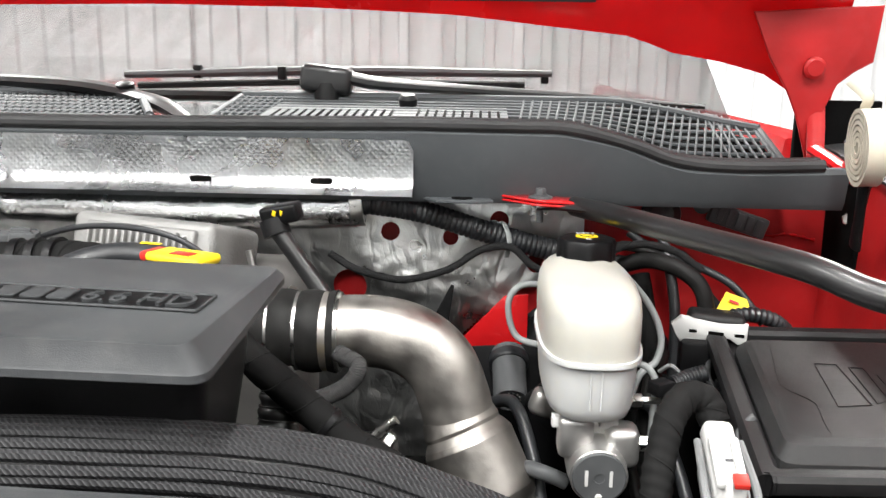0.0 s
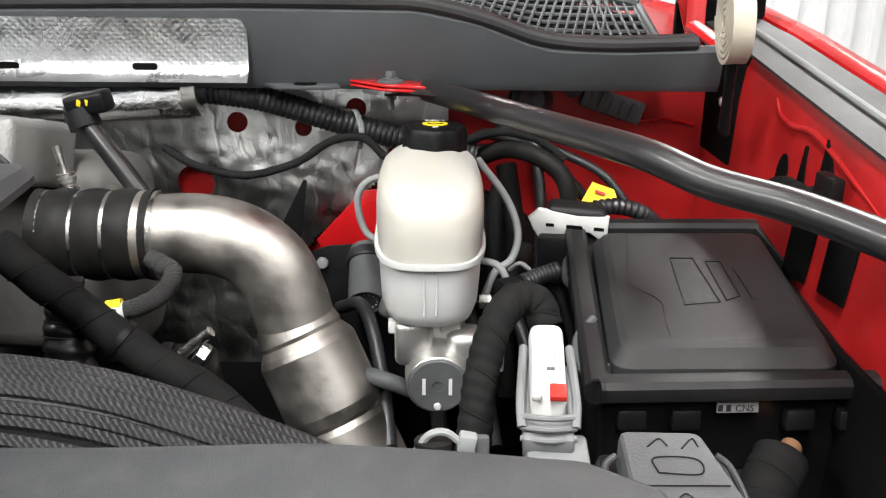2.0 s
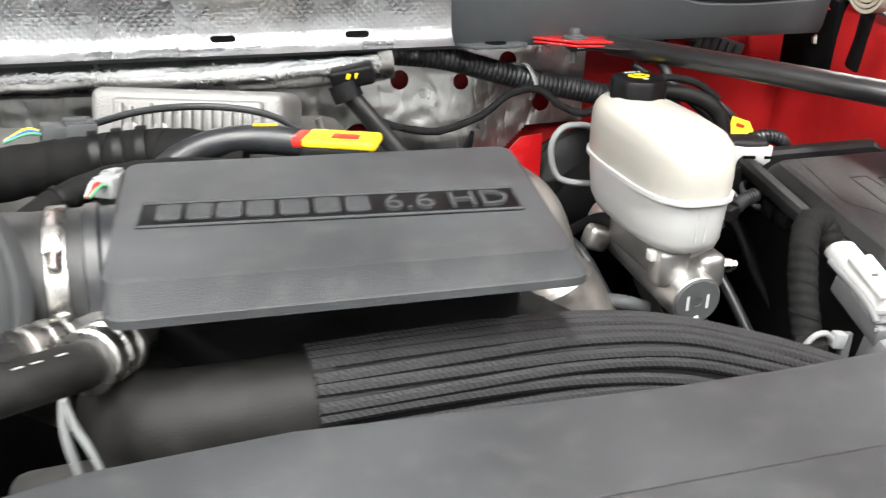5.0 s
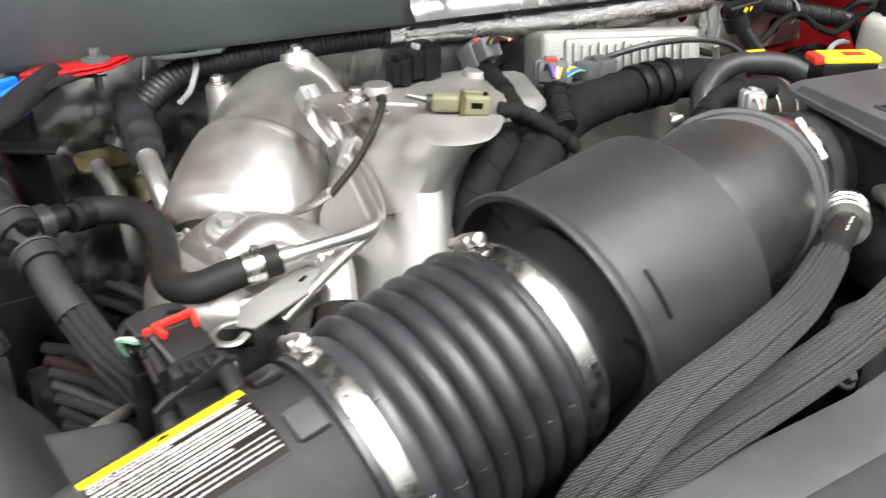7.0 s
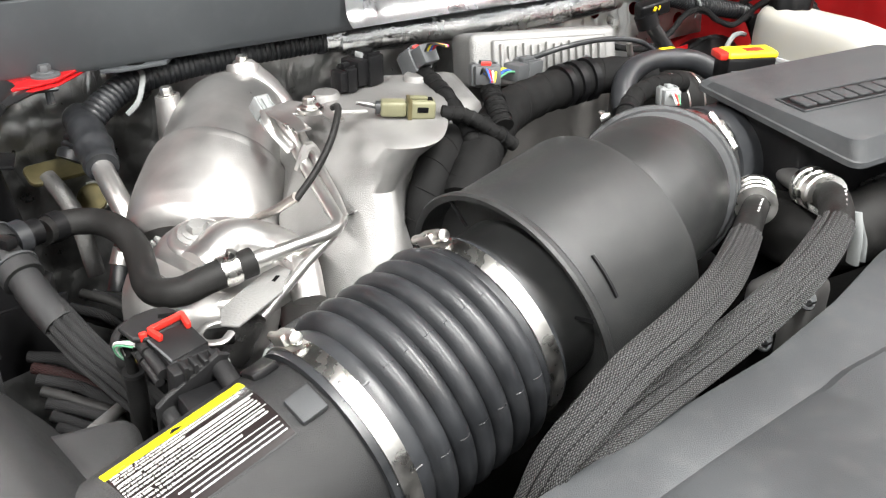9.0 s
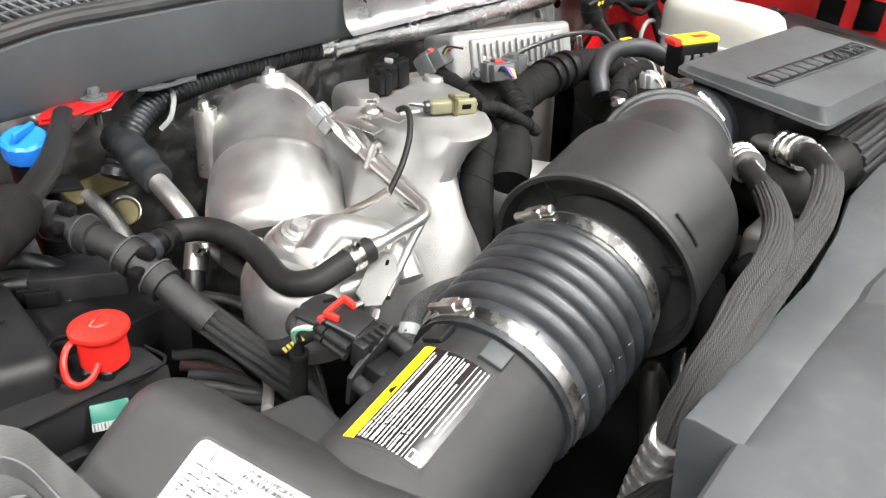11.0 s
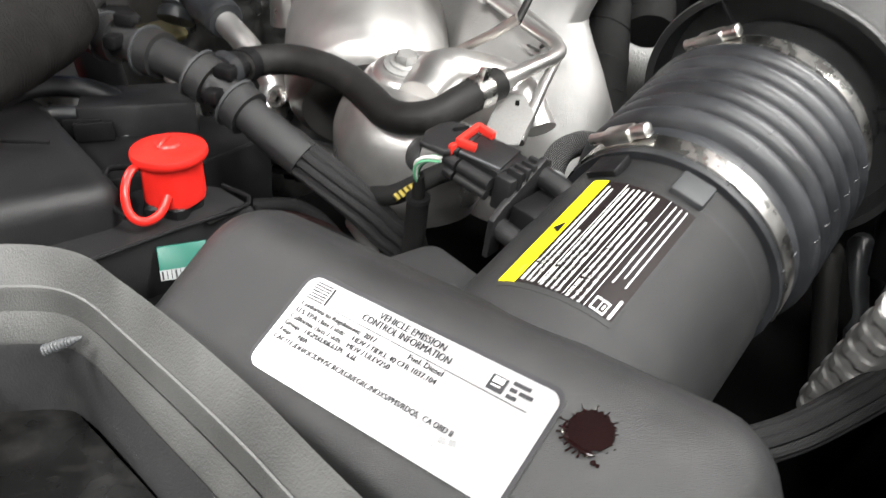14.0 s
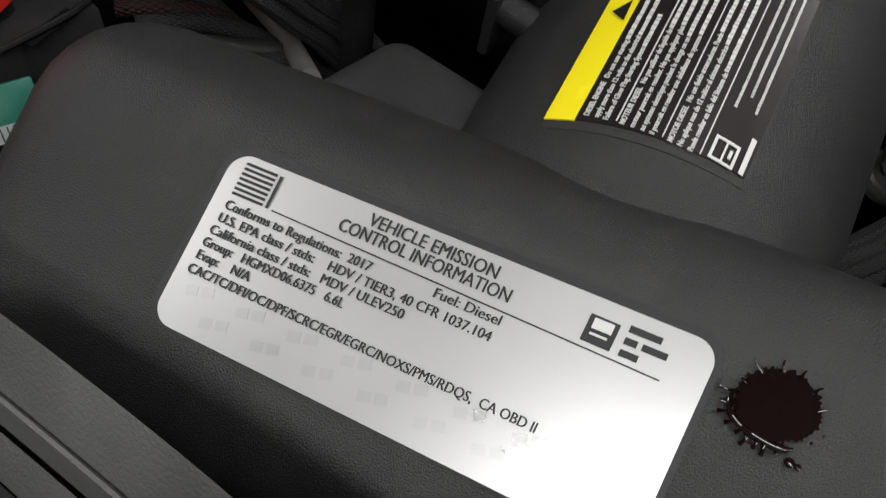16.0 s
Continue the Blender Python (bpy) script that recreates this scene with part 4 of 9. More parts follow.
def curved_patch(s0, s1, d0, d1, r, corner=0.0, n=24, thick=0.0006):
    """A label's film lying on the duct."""
    bm = bmesh.new()
    rows = []
    for i in range(n + 1):
        rows.append([bm.verts.new(on_duct(s0 + (s1 - s0) * j / 10, d0 + (d1 - d0) * i / n, r)) for j in range(11)])
    for a, b in zip(rows, rows[1:]):
        for j in range(10):
            bm.faces.new((a[j], a[j + 1], b[j + 1], b[j]))
    bmesh.ops.recalc_face_normals(bm, faces=bm.faces)
    bmesh.ops.solidify(bm, geom=bm.faces[:], thickness=thick)
    return bm


def air_duct():
    t = thing("air_inlet_duct", (-0.66, 0.07, 1.02), "matte black plastic air inlet duct with two labels", "air duct")
    # round neck towards the bellows
    prof = [(0.062, -0.372), (0.0680, -0.362), (0.0700, -0.335), (0.0700, -0.31), (0.0695, -0.205), (0.0680, -0.199), (0.0675, -0.165)]
    part("neck", turned(prof, AX0, AXD, 64), PLASTIC_GRAIN, t)
    for deg in (22, -20):
        m = Matrix.Translation(on_duct(-0.197, deg, 0.0700)) @ Matrix((AXD, AXD.cross(on_duct(0, deg, 1) - ax(0)) * -1, (on_duct(0, deg, 1) - ax(0)))).transposed().to_4x4()
        part("retaining_tab", block((0.018, 0.020, 0.006), bevel=0.0015, m=m), PLASTIC_GREY if deg == -20 else PLASTIC, t)
    # flattened box section that runs across the front of the bay
    u = Vector((0.16652, -0.98565, -0.02752)).normalized()
    up = Vector((-0.49991, -0.10845, 0.85926))
    up = (up - up.dot(u) * u).normalized()
    v = u.cross(up)
    c = Vector((-0.6685, 0.1570, 1.21725)) + u * 0.0665 + v * 0.026
    m = Matrix.Translation(c - up * 0.061 + v * 0.006) @ Matrix((u, -v, up)).transposed().to_4x4()
    part("box", block((0.322, 0.135, 0.122), bevel=0.040, segs=7, m=m), PLASTIC_GRAIN, t)
    part("foot", block((0.10, 0.27, 0.16), (-0.655, 0.08, 1.04), (0, 0, 9), 0.03, 4), PLASTIC_GRAIN, t)
    part("side_lobe", block((0.080, 0.085, 0.13), (-0.606, 0.153, 1.121), (0, 2, -8), 0.014, 5), PLASTIC_GRAIN, t)
    return t, u, v, up


DUCT, LU, LV, LUP = air_duct()


def line_bars(parent, m, x0, x1, y, h, material, seed, z=0.0009):
    """Unreadable small print: a row of bars of word length."""
    rnd = random.Random(seed)
    bm = bmesh.new()
    x = x0
    while x < x1 - h:
        w = min(x1 - x, rnd.uniform(1.2, 5.0) * h)
        block((w, h, 0.0003), (x + w / 2, y, z), bevel=0, bm=bm)
        x += w + 0.7 * h
    bm.transform(m)
    return part("print_line", bm, material, parent)


def put_words(name, text, size, m, x, y, material, parent, align="LEFT", thick=0.0002, z=0.0009, wide=1.0, width=0.0, bold=0.0):
    """A line of writing; width stretches it to a length in metres."""
    bm = words(text, size, thick, align, bold)
    if width:
        xs = [v.co.x for v in bm.verts]
        wide = width / (max(xs) - min(xs))
    bm.transform(m @ pose(x, y, z) @ Matrix.Diagonal((wide, 1, 1, 1)))
    return part(name, bm, material, parent, sharp=60)


def emission_label():
    o = Vector((-0.66850, 0.15703, 1.21725))
    x, y, z = LU, -LV, LUP
    m = Matrix.Translation(o + z * 0.0006) @ Matrix((x, y, z)).transposed().to_4x4()
    m = m @ Matrix(((1, 0.04, 0, 0), (0, 1, 0, 0), (0, 0, 1, 0), (0, 0, 0, 1)))  # the film lies a little askew
    t = thing("emission_label", o, "silver vehicle emission control information label on the air duct", "label")

    def film(w, h, r, cx, cy):
        """An outline whose lower edge runs a little off the square."""
        return [(px + cx, py + cy - (0.020 * (px + w / 2) if py < 0 else 0)) for px, py in rounded(w, h, r, 8)]

    part("edge", plate(film(0.1442, 0.0555, 0.0080, 0.0668, -0.0260), 0.0006, m @ pose(0, 0, 0.0000), 0), PLASTIC_GRAIN, t, "clear rim of the film")
    part("border", plate(film(0.1430, 0.0543, 0.0075, 0.0668, -0.0260), 0.0008, m @ pose(0, 0, 0.0002), 0), INK, t, "dark outline")
    part("film", plate(film(0.1392, 0.0518, 0.0062, 0.0671, -0.0271), 0.0010, m @ pose(0, 0, 0.0006), 0), LABEL_WHITE, t)

    def row(name, text, size, px, py, width, bold=0.0):
        put_words(name, text, size, m @ pose(px, py, 0, 0, 0, -0.7), 0, 0, INK, t, width=width, bold=bold, z=0.0009, thick=0.00012)
        put_words(name, text, size, m @ pose(px + 0.00017, py, 0.00005, 0, 0, -0.7), 0, 0, INK, t, width=width, bold=bold, z=0.0009, thick=0.00012)

    row("heading", "VEHICLE EMISSION", 0.0052, 0.0417, -0.0066, 0.0376)
    row("heading", "CONTROL INFORMATION", 0.0052, 0.0345, -0.0109, 0.0500)
    part("rule", block((0.1112, 0.0004, 0.0003), bevel=0, m=m @ pose(0.0709, -0.0139, 0.00085, 0, 0, -0.9)), INK, t)
    rows = [("Conforms to Regulations:  2017", 0.0020, -0.0174, 0.0459), ("Fuel: Diesel", 0.0662, -0.0175, 0.0187), ("U.S. EPA class / stds:    HDV / TIER3, 40 CFR 1037.104", 0.0019, -0.0214, 0.0826),
            ("California class / stds:   MDV / ULEV250", 0.0013, -0.0253, 0.0602), ("Group:   HGMXD06.6375   6.6L", 0.0011, -0.0291, 0.0444), ("Evap:    N/A", 0.0012, -0.0330, 0.0171), ("CAC/TC/DFI/OC/DPF/SCRC/EGR/EGRC/NOXS/PMS/RDQS,  CA OBD II", 0.0008, -0.0373, 0.1036)]
    for text, px, py, wd in rows:
        row("text_line", text, 0.0039, px, py, wd)
    # square code, as plain bars, and maker's mark, as plain shapes
    for k in range(7):
        part("code_bar", block((0.0098, 0.0008, 0.0003), bevel=0, m=m @ pose(0.0072, -0.0036 - k * 0.0015, 0.00085)), INK, t)
    part("code_bar", block((0.00085, 0.0096, 0.0003), bevel=0, m=m @ pose(0.0135, -0.0082, 0.00085)), INK, t)
    part("mark", plate([(px + 0.1090, py - 0.0084) for px, py in rounded(0.0078, 0.0072, 0.0002)], 0.0003, m @ pose(0, 0, 0.0011, 0, 0, -0.5), 0), INK, t)
    part("mark_bar", block((0.0052, 0.0027, 0.0003), bevel=0, m=m @ pose(0.1090, -0.0078, 0.0013)), INK_WHITE, t)
    part("mark_bar", block((0.0046, 0.0006, 0.0003), bevel=0, m=m @ pose(0.1088, -0.0105, 0.0013)), INK_WHITE, t)
    for k in range(3):
        line_bars(t, m, 0.1150, 0.1150 + (0.0112, 0.0110, 0.0048)[k], -0.0057 - 0.0032 * k, 0.0018, INK, 20 + k)
    for i in range(8):
        for j in range(2):
            for dx in (0, 0.0046):
                part("watermark", block((0.0036, 0.0030, 0.0002), bevel=0, m=m @ pose(0.005 + i * 0.0162 + 0.008 * j + dx, -0.0415 - j * 0.0064 + 0.23 * dx, 0.00062, 0, 0, 14)), INK_GREY, t)
    # glossy spill beside the label
    cx, cy = 0.1533, -0.0098
    s = thing("spill", m @ Vector((cx, cy, 0)), "glossy black splash mark with ragged edge on the duct", "splash mark")
    rnd = random.Random(11)
    out = []
    for k in range(150):
        a = 2 * math.pi * k / 150
        spike = 0.0028 * rnd.random() ** 3 if k % 5 == 0 else 0.0010 * rnd.random() ** 2
        bay = 0.0016 * max(0, math.cos(a - radians(-62))) ** 6
        r = 0.0096 + spike + 0.0003 * noise.noise(Vector((3 * math.cos(a), 3 * math.sin(a), 2))) - bay
        out.append((cx + r * math.cos(a), cy + r * math.sin(a) * 0.94))
    part("pool", plate(out, 0.0008, m @ pose(0, 0, 0.0005), 0), SPILL, s)

    def rim(a, r, h):
        return m @ Vector((cx + r * math.cos(radians(a)), cy + r * 0.94 * math.sin(radians(a)), h))

    part("raised_edge", tube([rim(a, 0.0098 + 0.0009 * math.sin(radians(3 * (a - 170))), 0.0008) for a in range(178, 312, 6)], [0.0003, 0.0006, 0.0010, 0.0007, 0.0011, 0.0008, 0.0012, 0.0004], 60, 8, flat=0.7), SPILL, s, "raised wet edge")
    for a, ln in ((180, 0.0042), (196, 0.0030), (207, 0.0040), (221, 0.0032), (236, 0.0022), (249, 0.0034), (262, 0.0024), (273, 0.0032), (288, 0.0020), (20, 0.0016), (48, 0.0022), (75, 0.0022), (101, 0.0026), (132, 0.0034), (158, 0.0014)):
        wet = 170 < a < 300
        part("finger", tube([rim(a, 0.0090, 0.0007), rim(a + 2, 0.0096 + ln * 0.5, 0.0006), rim(a + 1, 0.0096 + ln, 0.0006)], [0.0006, 0.00035, 0.0006 if wet else 0.0002], 10, 8, flat=0.7), SPILL, s)
    for a, r, q in ((303, 0.0136, 0.0013), (309, 0.0150, 0.0009), (334, 0.0112, 0.0004), (350, 0.0122, 0.0004)):
        part("drop", turned([(q, 0), (q * 0.8, q * 0.45), (0.0001, q * 0.6)], rim(a, r, 0.0), z, 12), SPILL, s)


emission_label()


def warning_label():
    t = thing("warning_label", on_duct(-0.26, 0, 0.0695), "black and yellow warning label on the round duct", "label")
    r, s0, s1 = 0.0706, -0.3050, -0.2125

    def patch(sa, sb, d0, d1, lift=0.0, n=24, thick=0.0006):
        """A piece of film; its near end runs a little off the square."""
        bm = curved_patch(sa, sb, d0, d1, r + lift, n=n, thick=thick)
        for v in bm.verts:
            d = v.co - AX0
            deg = math.degrees(math.atan2(d.dot(AXB), d.dot(AXU)))
            v.co += AXD * (21.5 - deg) * 0.00009 * max(0, min(1, (s1 - d.dot(AXD)) / (s1 - s0)))
        return bm

    part("clear_edge", patch(s0 - 0.0036, s1 + 0.001, -29.4, 22.0, -0.0004), PLASTIC_GRAIN, t, "clear rim of the film")
    part("film", patch(s0, s1, -28.2, 21.7), LABEL_BLACK, t)
    part("yellow_band", patch(s0 - 0.0006, s1, 14.0, 21.9, 0.0004), LABEL_YELLOW, t, "yellow warning band")
    tri = [on_duct(-0.2635, 14.9, r + 0.0010), on_duct(-0.2540, 15.3, r + 0.0010), on_duct(-0.2597, 19.2, r + 0.0010)]
    bm = bmesh.new()
    bm.faces.new([bm.verts.new(p) for p in tri])
    bmesh.ops.solidify(bm, geom=bm.faces[:], thickness=0.0003)
    part("warning_sign", bm, INK, t)

    rnd = random.Random(5)

    def bars(sa, end, deg, tall, short=1.0):
        bm = None
        while sa < end - 0.0015:
            w = min(end - sa, rnd.uniform(0.0008, 0.0024) * short)
            piece = curved_patch(sa, sa + w, deg + 0.1, deg + tall * rnd.uniform(0.82, 1.0), r + 0.0005, n=1, thick=0.0003)
            bm = merge(bm, piece) if bm else piece
            sa += w + 0.00038
        if bm:
            part("print_line", bm, INK_WHITE, t)

    def duct_words(text, deg, end, bold=0.014):
        """Readable words, then bars for the rest of the line."""
        bm = words(text, 0.00235, 0.00015, "LEFT", bold)
        xs = [v.co.x for v in bm.verts]
        x0, k = min(xs), 0.86
        start = -0.3025
        for v in bm.verts:
            v.co = on_duct(start + (v.co.x - x0) * k, deg + math.degrees(v.co.y / r), r + 0.0006 + v.co.z)
        part("text_line", bm, INK_WHITE, t, sharp=60)
        bars(start + (max(xs) - x0) * k + 0.0008, end, deg, 1.25)

    rows = [(11.0, "DIESEL ENGINE   Do not use starting", -0.2165), (8.6, "apply more than 12 volts to the electrical", -0.2198), (6.2, "Failure of Glow Plug Starting System", -0.2571),
            (2.2, "MOTEUR DIESEL   Ne pas utiliser de liquide de", -0.2150), (-0.2, "moteur pourrait en resulter. Ne pas appliquer plus", -0.2150), (-2.6, "au systeme electrique pendant la charge ou un", -0.2150), (-5.0, "il pourrait en resulter une defaillance du systeme", -0.2150),
            (-9.4, "MOTOR DIESEL   No use fluido arrancadores. Puede", -0.2160), (-11.8, "No aplique mas de 12 voltios al sistema electrico", -0.2152), (-14.4, "Puede resultar en fallo del Sistema de", -0.2355)]
    for deg, text, end in rows:
        duct_words(text, deg, end)
    for deg in (4.3, -6.9, -16.2):
        part("rule", curved_patch(-0.3018, s1 - 0.001, deg - 0.16, deg + 0.16, r + 0.0005, n=2, thick=0.0003), INK_WHITE, t)
    for deg, start in ((-19.6, -0.281), (-22.2, -0.275), (-24.8, -0.2795)):
        bars(start, s1 - 0.001, deg, 0.9, 0.5)
    for a, b, d0, d1 in ((-0.3013, -0.2930, -18.6, -17.9), (-0.3013, -0.2930, -24.3, -23.6), (-0.3013, -0.3004, -24.3, -17.9), (-0.2938, -0.2929, -24.3, -17.9), (-0.3013, -0.2930, -21.3, -20.8), (-0.2985, -0.2955, -23.0, -22.2)):
        part("book_sign", curved_patch(a, b, d0, d1, r + 0.0006, n=3, thick=0.0003), INK_WHITE, t)
    part("number_bar", curved_patch(-0.3008, -0.2876, -27.2, -25.9, r + 0.0006, n=3, thick=0.0003), INK_WHITE, t)


warning_label()


def bellows():
    s0, s1 = -0.184, -0.034
    prof = [(0.0672, s0), (0.0722, s0 + 0.0005), (0.0722, s0 + 0.022), (0.0735, s0 + 0.026)]
    a, b, waves = s0 + 0.030, s1 - 0.022, 6
    for k in range(waves * 10 + 1):
        u = k / (waves * 10)
        prof.append((0.0712 + 0.0090 * abs(math.sin(math.pi * u * waves)) ** 0.6, a + (b - a) * u))
    prof += [(0.0728, s1 - 0.020), (0.0728, s1), (0.067, s1 + 0.0005)]
    t = thing("intake_bellows", ax(-0.1) - Vector((0, 0, 0.08)), "black rubber intake bellows with deep ribs", "bellows")
    part("bellows", turned(prof, AX0, AXD, 72), RUBBER, t, sharp=50)
    for deg in (-30, -78, 40):
        part("mould_line", tube([on_duct(s0 + 0.004, deg, 0.0722), on_duct(s0 + 0.024, deg, 0.0727)], 0.0008, 3, 6), RUBBER, t)
        for k in range(waves):
            s = a + (b - a) * (k + 0.5) / waves
            part("mould_line", tube([on_duct(s - 0.004, deg, 0.0786), on_duct(s, deg, 0.0800), on_duct(s + 0.004, deg, 0.0786)], 0.0005, 4, 6), RUBBER, t)


bellows()
worm_clamp("hose_clamp", ax(-0.172), AXD, 0.0723, 0.0125, "steel worm clamp round the end of the bellows", AXU * 0.90 + AXB * 0.43)
worm_clamp("hose_clamp", ax(-0.044), AXD, 0.0730, 0.0125, "steel worm clamp between bellows and meter housing", AXU * 0.89 + AXB * 0.46)


def meter_housing():
    t = thing("air_meter_housing", ax(0.02) - Vector((0, 0, 0.1)), "matte black plastic air meter housing of the intake", "air meter")
    prof = [(0.066, -0.05), (0.066, 0.004), (0.088, 0.002), (0.0925, -0.017), (0.0975, -0.0185), (0.0985, -0.016), (0.0975, -0.012), (0.0932, -0.008), (0.0922, 0.03), (0.0905, 0.090), (0.0898, 0.0935), (0.0880, 0.0950), (0.075, 0.0955), (0.048, 0.0955)]
    part("shell", turned(prof, AX0, AXD, 88), METER, t, sharp=30)
    part("rib", tube([on_duct(0.008, d, 0.0935) for d in (-46, -51, -56, -61, -66)], 0.0017, 12, 6), PLASTIC, t)
    for deg in (28, -70, 100):
        part("gusset", tube([on_duct(-0.012, deg, 0.070), on_duct(-0.014, deg, 0.092)], 0.0014, 3, 6), PLASTIC, t)
    # domed elbow that narrows towards the resonator
    pts = [ax(0.088), (-0.190, 0.1292, 1.2372), (-0.165, 0.136, 1.243), (-0.13, 0.152, 1.243), (-0.0916, 0.1735, 1.2345), (-0.065, 0.190, 1.232), (-0.04, 0.198, 1.232), (-0.005, 0.20, 1.232)]
    e = part("elbow", tube(pts, [0.056, 0.061, 0.0665, 0.0680, 0.0645, 0.055, 0.050, 0.050], 70, 56), METER, t)
    c, d = Vector((-0.0916, 0.1735, 1.2345)), Vector((0.672, 0.644, -0.365)).normalized()
    part("flange", turned([(0.060, -0.016), (0.0675, -0.014), (0.0700, -0.010), (0.0700, -0.003), (0.0735, -0.002), (0.0745, 0.002), (0.0735, 0.008), (0.0690, 0.011), (0.056, 0.013)], c, d, 64), PLASTIC_GREY, e, "stepped black flange")
    up = (Vector((0, 0, 1)) - d * d.z).normalized()
    side = d.cross(up)
    side = side if side.y > 0 else -side
    for p, ln in (((-0.106, 0.228, 1.288), 0.040), ((-0.205, 0.196, 1.284), 0.030)):
        r = Vector(p) - c
        r = (r - r.dot(d) * d).normalized()
        m = Matrix.Translation(p) @ Matrix((d, r.cross(d), r)).transposed().to_4x4()
        part("clip", block((ln, 0.010, 0.0045), bevel=0.0018, m=m), ZINC, e, "bright spring clip")
        part("clip_bow", tube([m @ Vector((-ln * 0.45, 0, 0.002)), m @ Vector((-ln * 0.2, 0, 0.0055)), m @ Vector((ln * 0.2, 0, 0.0055)), m @ Vector((ln * 0.45, 0, 0.002))], 0.003, 12, 8, flat=0.5), ZINC, e)
    part("neck", turned([(0.047, 0), (0.0525, 0.002), (0.0525, 0.010), (0.050, 0.012), (0.050, 0.05)], (-0.007, 0.199, 1.232), (1, 0.03, 0.0), 48), RUBBER, t)


meter_housing()
worm_clamp("hose_clamp", (-0.022, 0.1985, 1.2325), (1, 0.03, 0.0), 0.0512, 0.0115, "steel clamp joining the elbow to the resonator cover", (0.0, -0.6, 0.8))


def ring_of(corners, r, k=5):
    """A closed line through four corners in space, each rounded by r."""
    c = [Vector(q) for q in corners]
    out = []
    for i in range(4):
        p, q, s = c[i - 1], c[i], c[(i + 1) % 4]
        a, b = q + (p - q).normalized() * r, q + (s - q).normalized() * r
        for j in range(k + 1):
            u = j / k
            out.append((1 - u) ** 2 * a + 2 * u * (1 - u) * q + u * u * b)
    return out


def loft(loops, bm=None, caps=True):
    """Skin over closed lines with equal counts."""
    bm = bm or bmesh.new()
    rings = [[bm.verts.new(p) for p in lp] for lp in loops]
    n = len(rings[0])
    for a, b in zip(rings, rings[1:]):
        for k in range(n):
            bm.faces.new((a[k], a[(k + 1) % n], b[(k + 1) % n], b[k]))
    if caps:
        bm.faces.new(rings[0][::-1])
        bm.faces.new(rings[-1])
    bmesh.ops.recalc_face_normals(bm, faces=bm.faces)
    return bm


def inset(corners, d, dz):
    """Four corners drawn in towards their middle by d metres and moved by dz."""
    c = [Vector(q) for q in corners]
    mid = sum(c, Vector()) / 4
    return [q + (mid - q).normalized() * d * 1.41 + Vector((0, 0, dz)) for q in c]


def resonator_cover():
    t = thing("resonator_cover", (0.15, 0.12, 1.14), "dark grey plastic intake resonator cover with raised lettering", "engine cover")
    lip = [(0.018, 0.236, 1.297), (0.292, 0.213, 1.297), (0.280, 0.040, 1.276), (0.012, 0.051, 1.276)]
    top = [(0.024, 0.230, 1.302), (0.287, 0.209, 1.302), (0.268, 0.043, 1.2935), (0.014, 0.058, 1.2945)]
    low = [Vector(q) - Vector((0, 0, 0.005)) for q in lip]
    loops = [ring_of(inset(lip, 0.010, -0.0055), 0.014), ring_of(low, 0.014), ring_of(lip, 0.014), ring_of(inset(lip, 0.001, 0.0012), 0.013), ring_of(top, 0.012), ring_of(inset(top, 0.003, 0.0008), 0.011)]
    part("lid", loft(loops), SHROUD, t, sharp=22)
    low = [(0.028, 0.222, 1.290), (0.272, 0.192, 1.290), (0.262, 0.088, 1.276), (0.024, 0.110, 1.278)]
    body = [ring_of(low, 0.016), ring_of(inset(low, 0.003, -0.05), 0.018), ring_of(inset(low, 0.010, -0.11), 0.02), ring_of(inset(low, 0.012, -0.17), 0.02)]
    part("body", loft(body), PLASTIC, t)
    w, h = 0.228, 0.033
    m = basis((0.146, 0.126, 1.2983), (0.368, 0.103, 1.2979), (0.148, 0.326, 1.308)) @ pose(-w / 2, -h / 2, 0)
    part("plaque", plate([(px + w / 2, py + h / 2) for px, py in rounded(w, h, 0.004)], 0.002, m @ pose(0, 0, 0.0010), 0.0006), PLASTIC, t, "black recessed lettering field")
    for (x0, y0), (x1, y1) in (((0, 0), (w, 0)), ((w, 0), (w, h)), ((w, h), (0, h)), ((0, h), (0, 0))):
        part("plaque_rim", tube([m @ Vector((x0, y0, 0.0012)), m @ Vector((x1, y1, 0.0012))], 0.0011, 3, 8), PLASTIC_GREY, t)
    x = 0.008
    for wd in (0.0175, 0.0175, 0.0175, 0.019, 0.0205, 0.019, 0.018):
        part("letter_block", plate([(px + x + wd / 2, py + h / 2) for px, py in rounded(wd * 0.84, 0.0215, 0.003)], 0.002, m @ pose(0, 0, 0.0030), 0.0006), PLASTIC_GREY, t)
        x += wd
    put_words("lettering", "6.6 HD", 0.0305, m, x + 0.006, 0.0057, PLASTIC_GREY, t, thick=0.0012, z=0.0018, width=w - x - 0.014)


resonator_cover()

# charge hose in front of the cover: smooth rubber end and ribbed sleeve
RIB = [(0.118, 0.070, 1.1975), (0.20, 0.074, 1.1965), (0.28, 0.080, 1.192), (0.35, 0.082, 1.182), (0.41, 0.080, 1.164), (0.47, 0.074, 1.1425), (0.54, 0.060, 1.1145), (0.60, 0.03, 1.08)]
t = thing("charge_hose", (0.2, 0.07, 1.16), "black charge air hose in a ribbed braided sleeve", "hose")
part("rubber_end", tube([(0.035, 0.14, 1.185), (0.018, 0.10, 1.193), (0.030, 0.072, 1.197), (0.07, 0.067, 1.198), (0.13, 0.071, 1.1975)], 0.0325, 24, 32), HOSE, t, "smooth rubber end")
part("core", tube(RIB, 0.0315, 60, 32), PLASTIC, t)


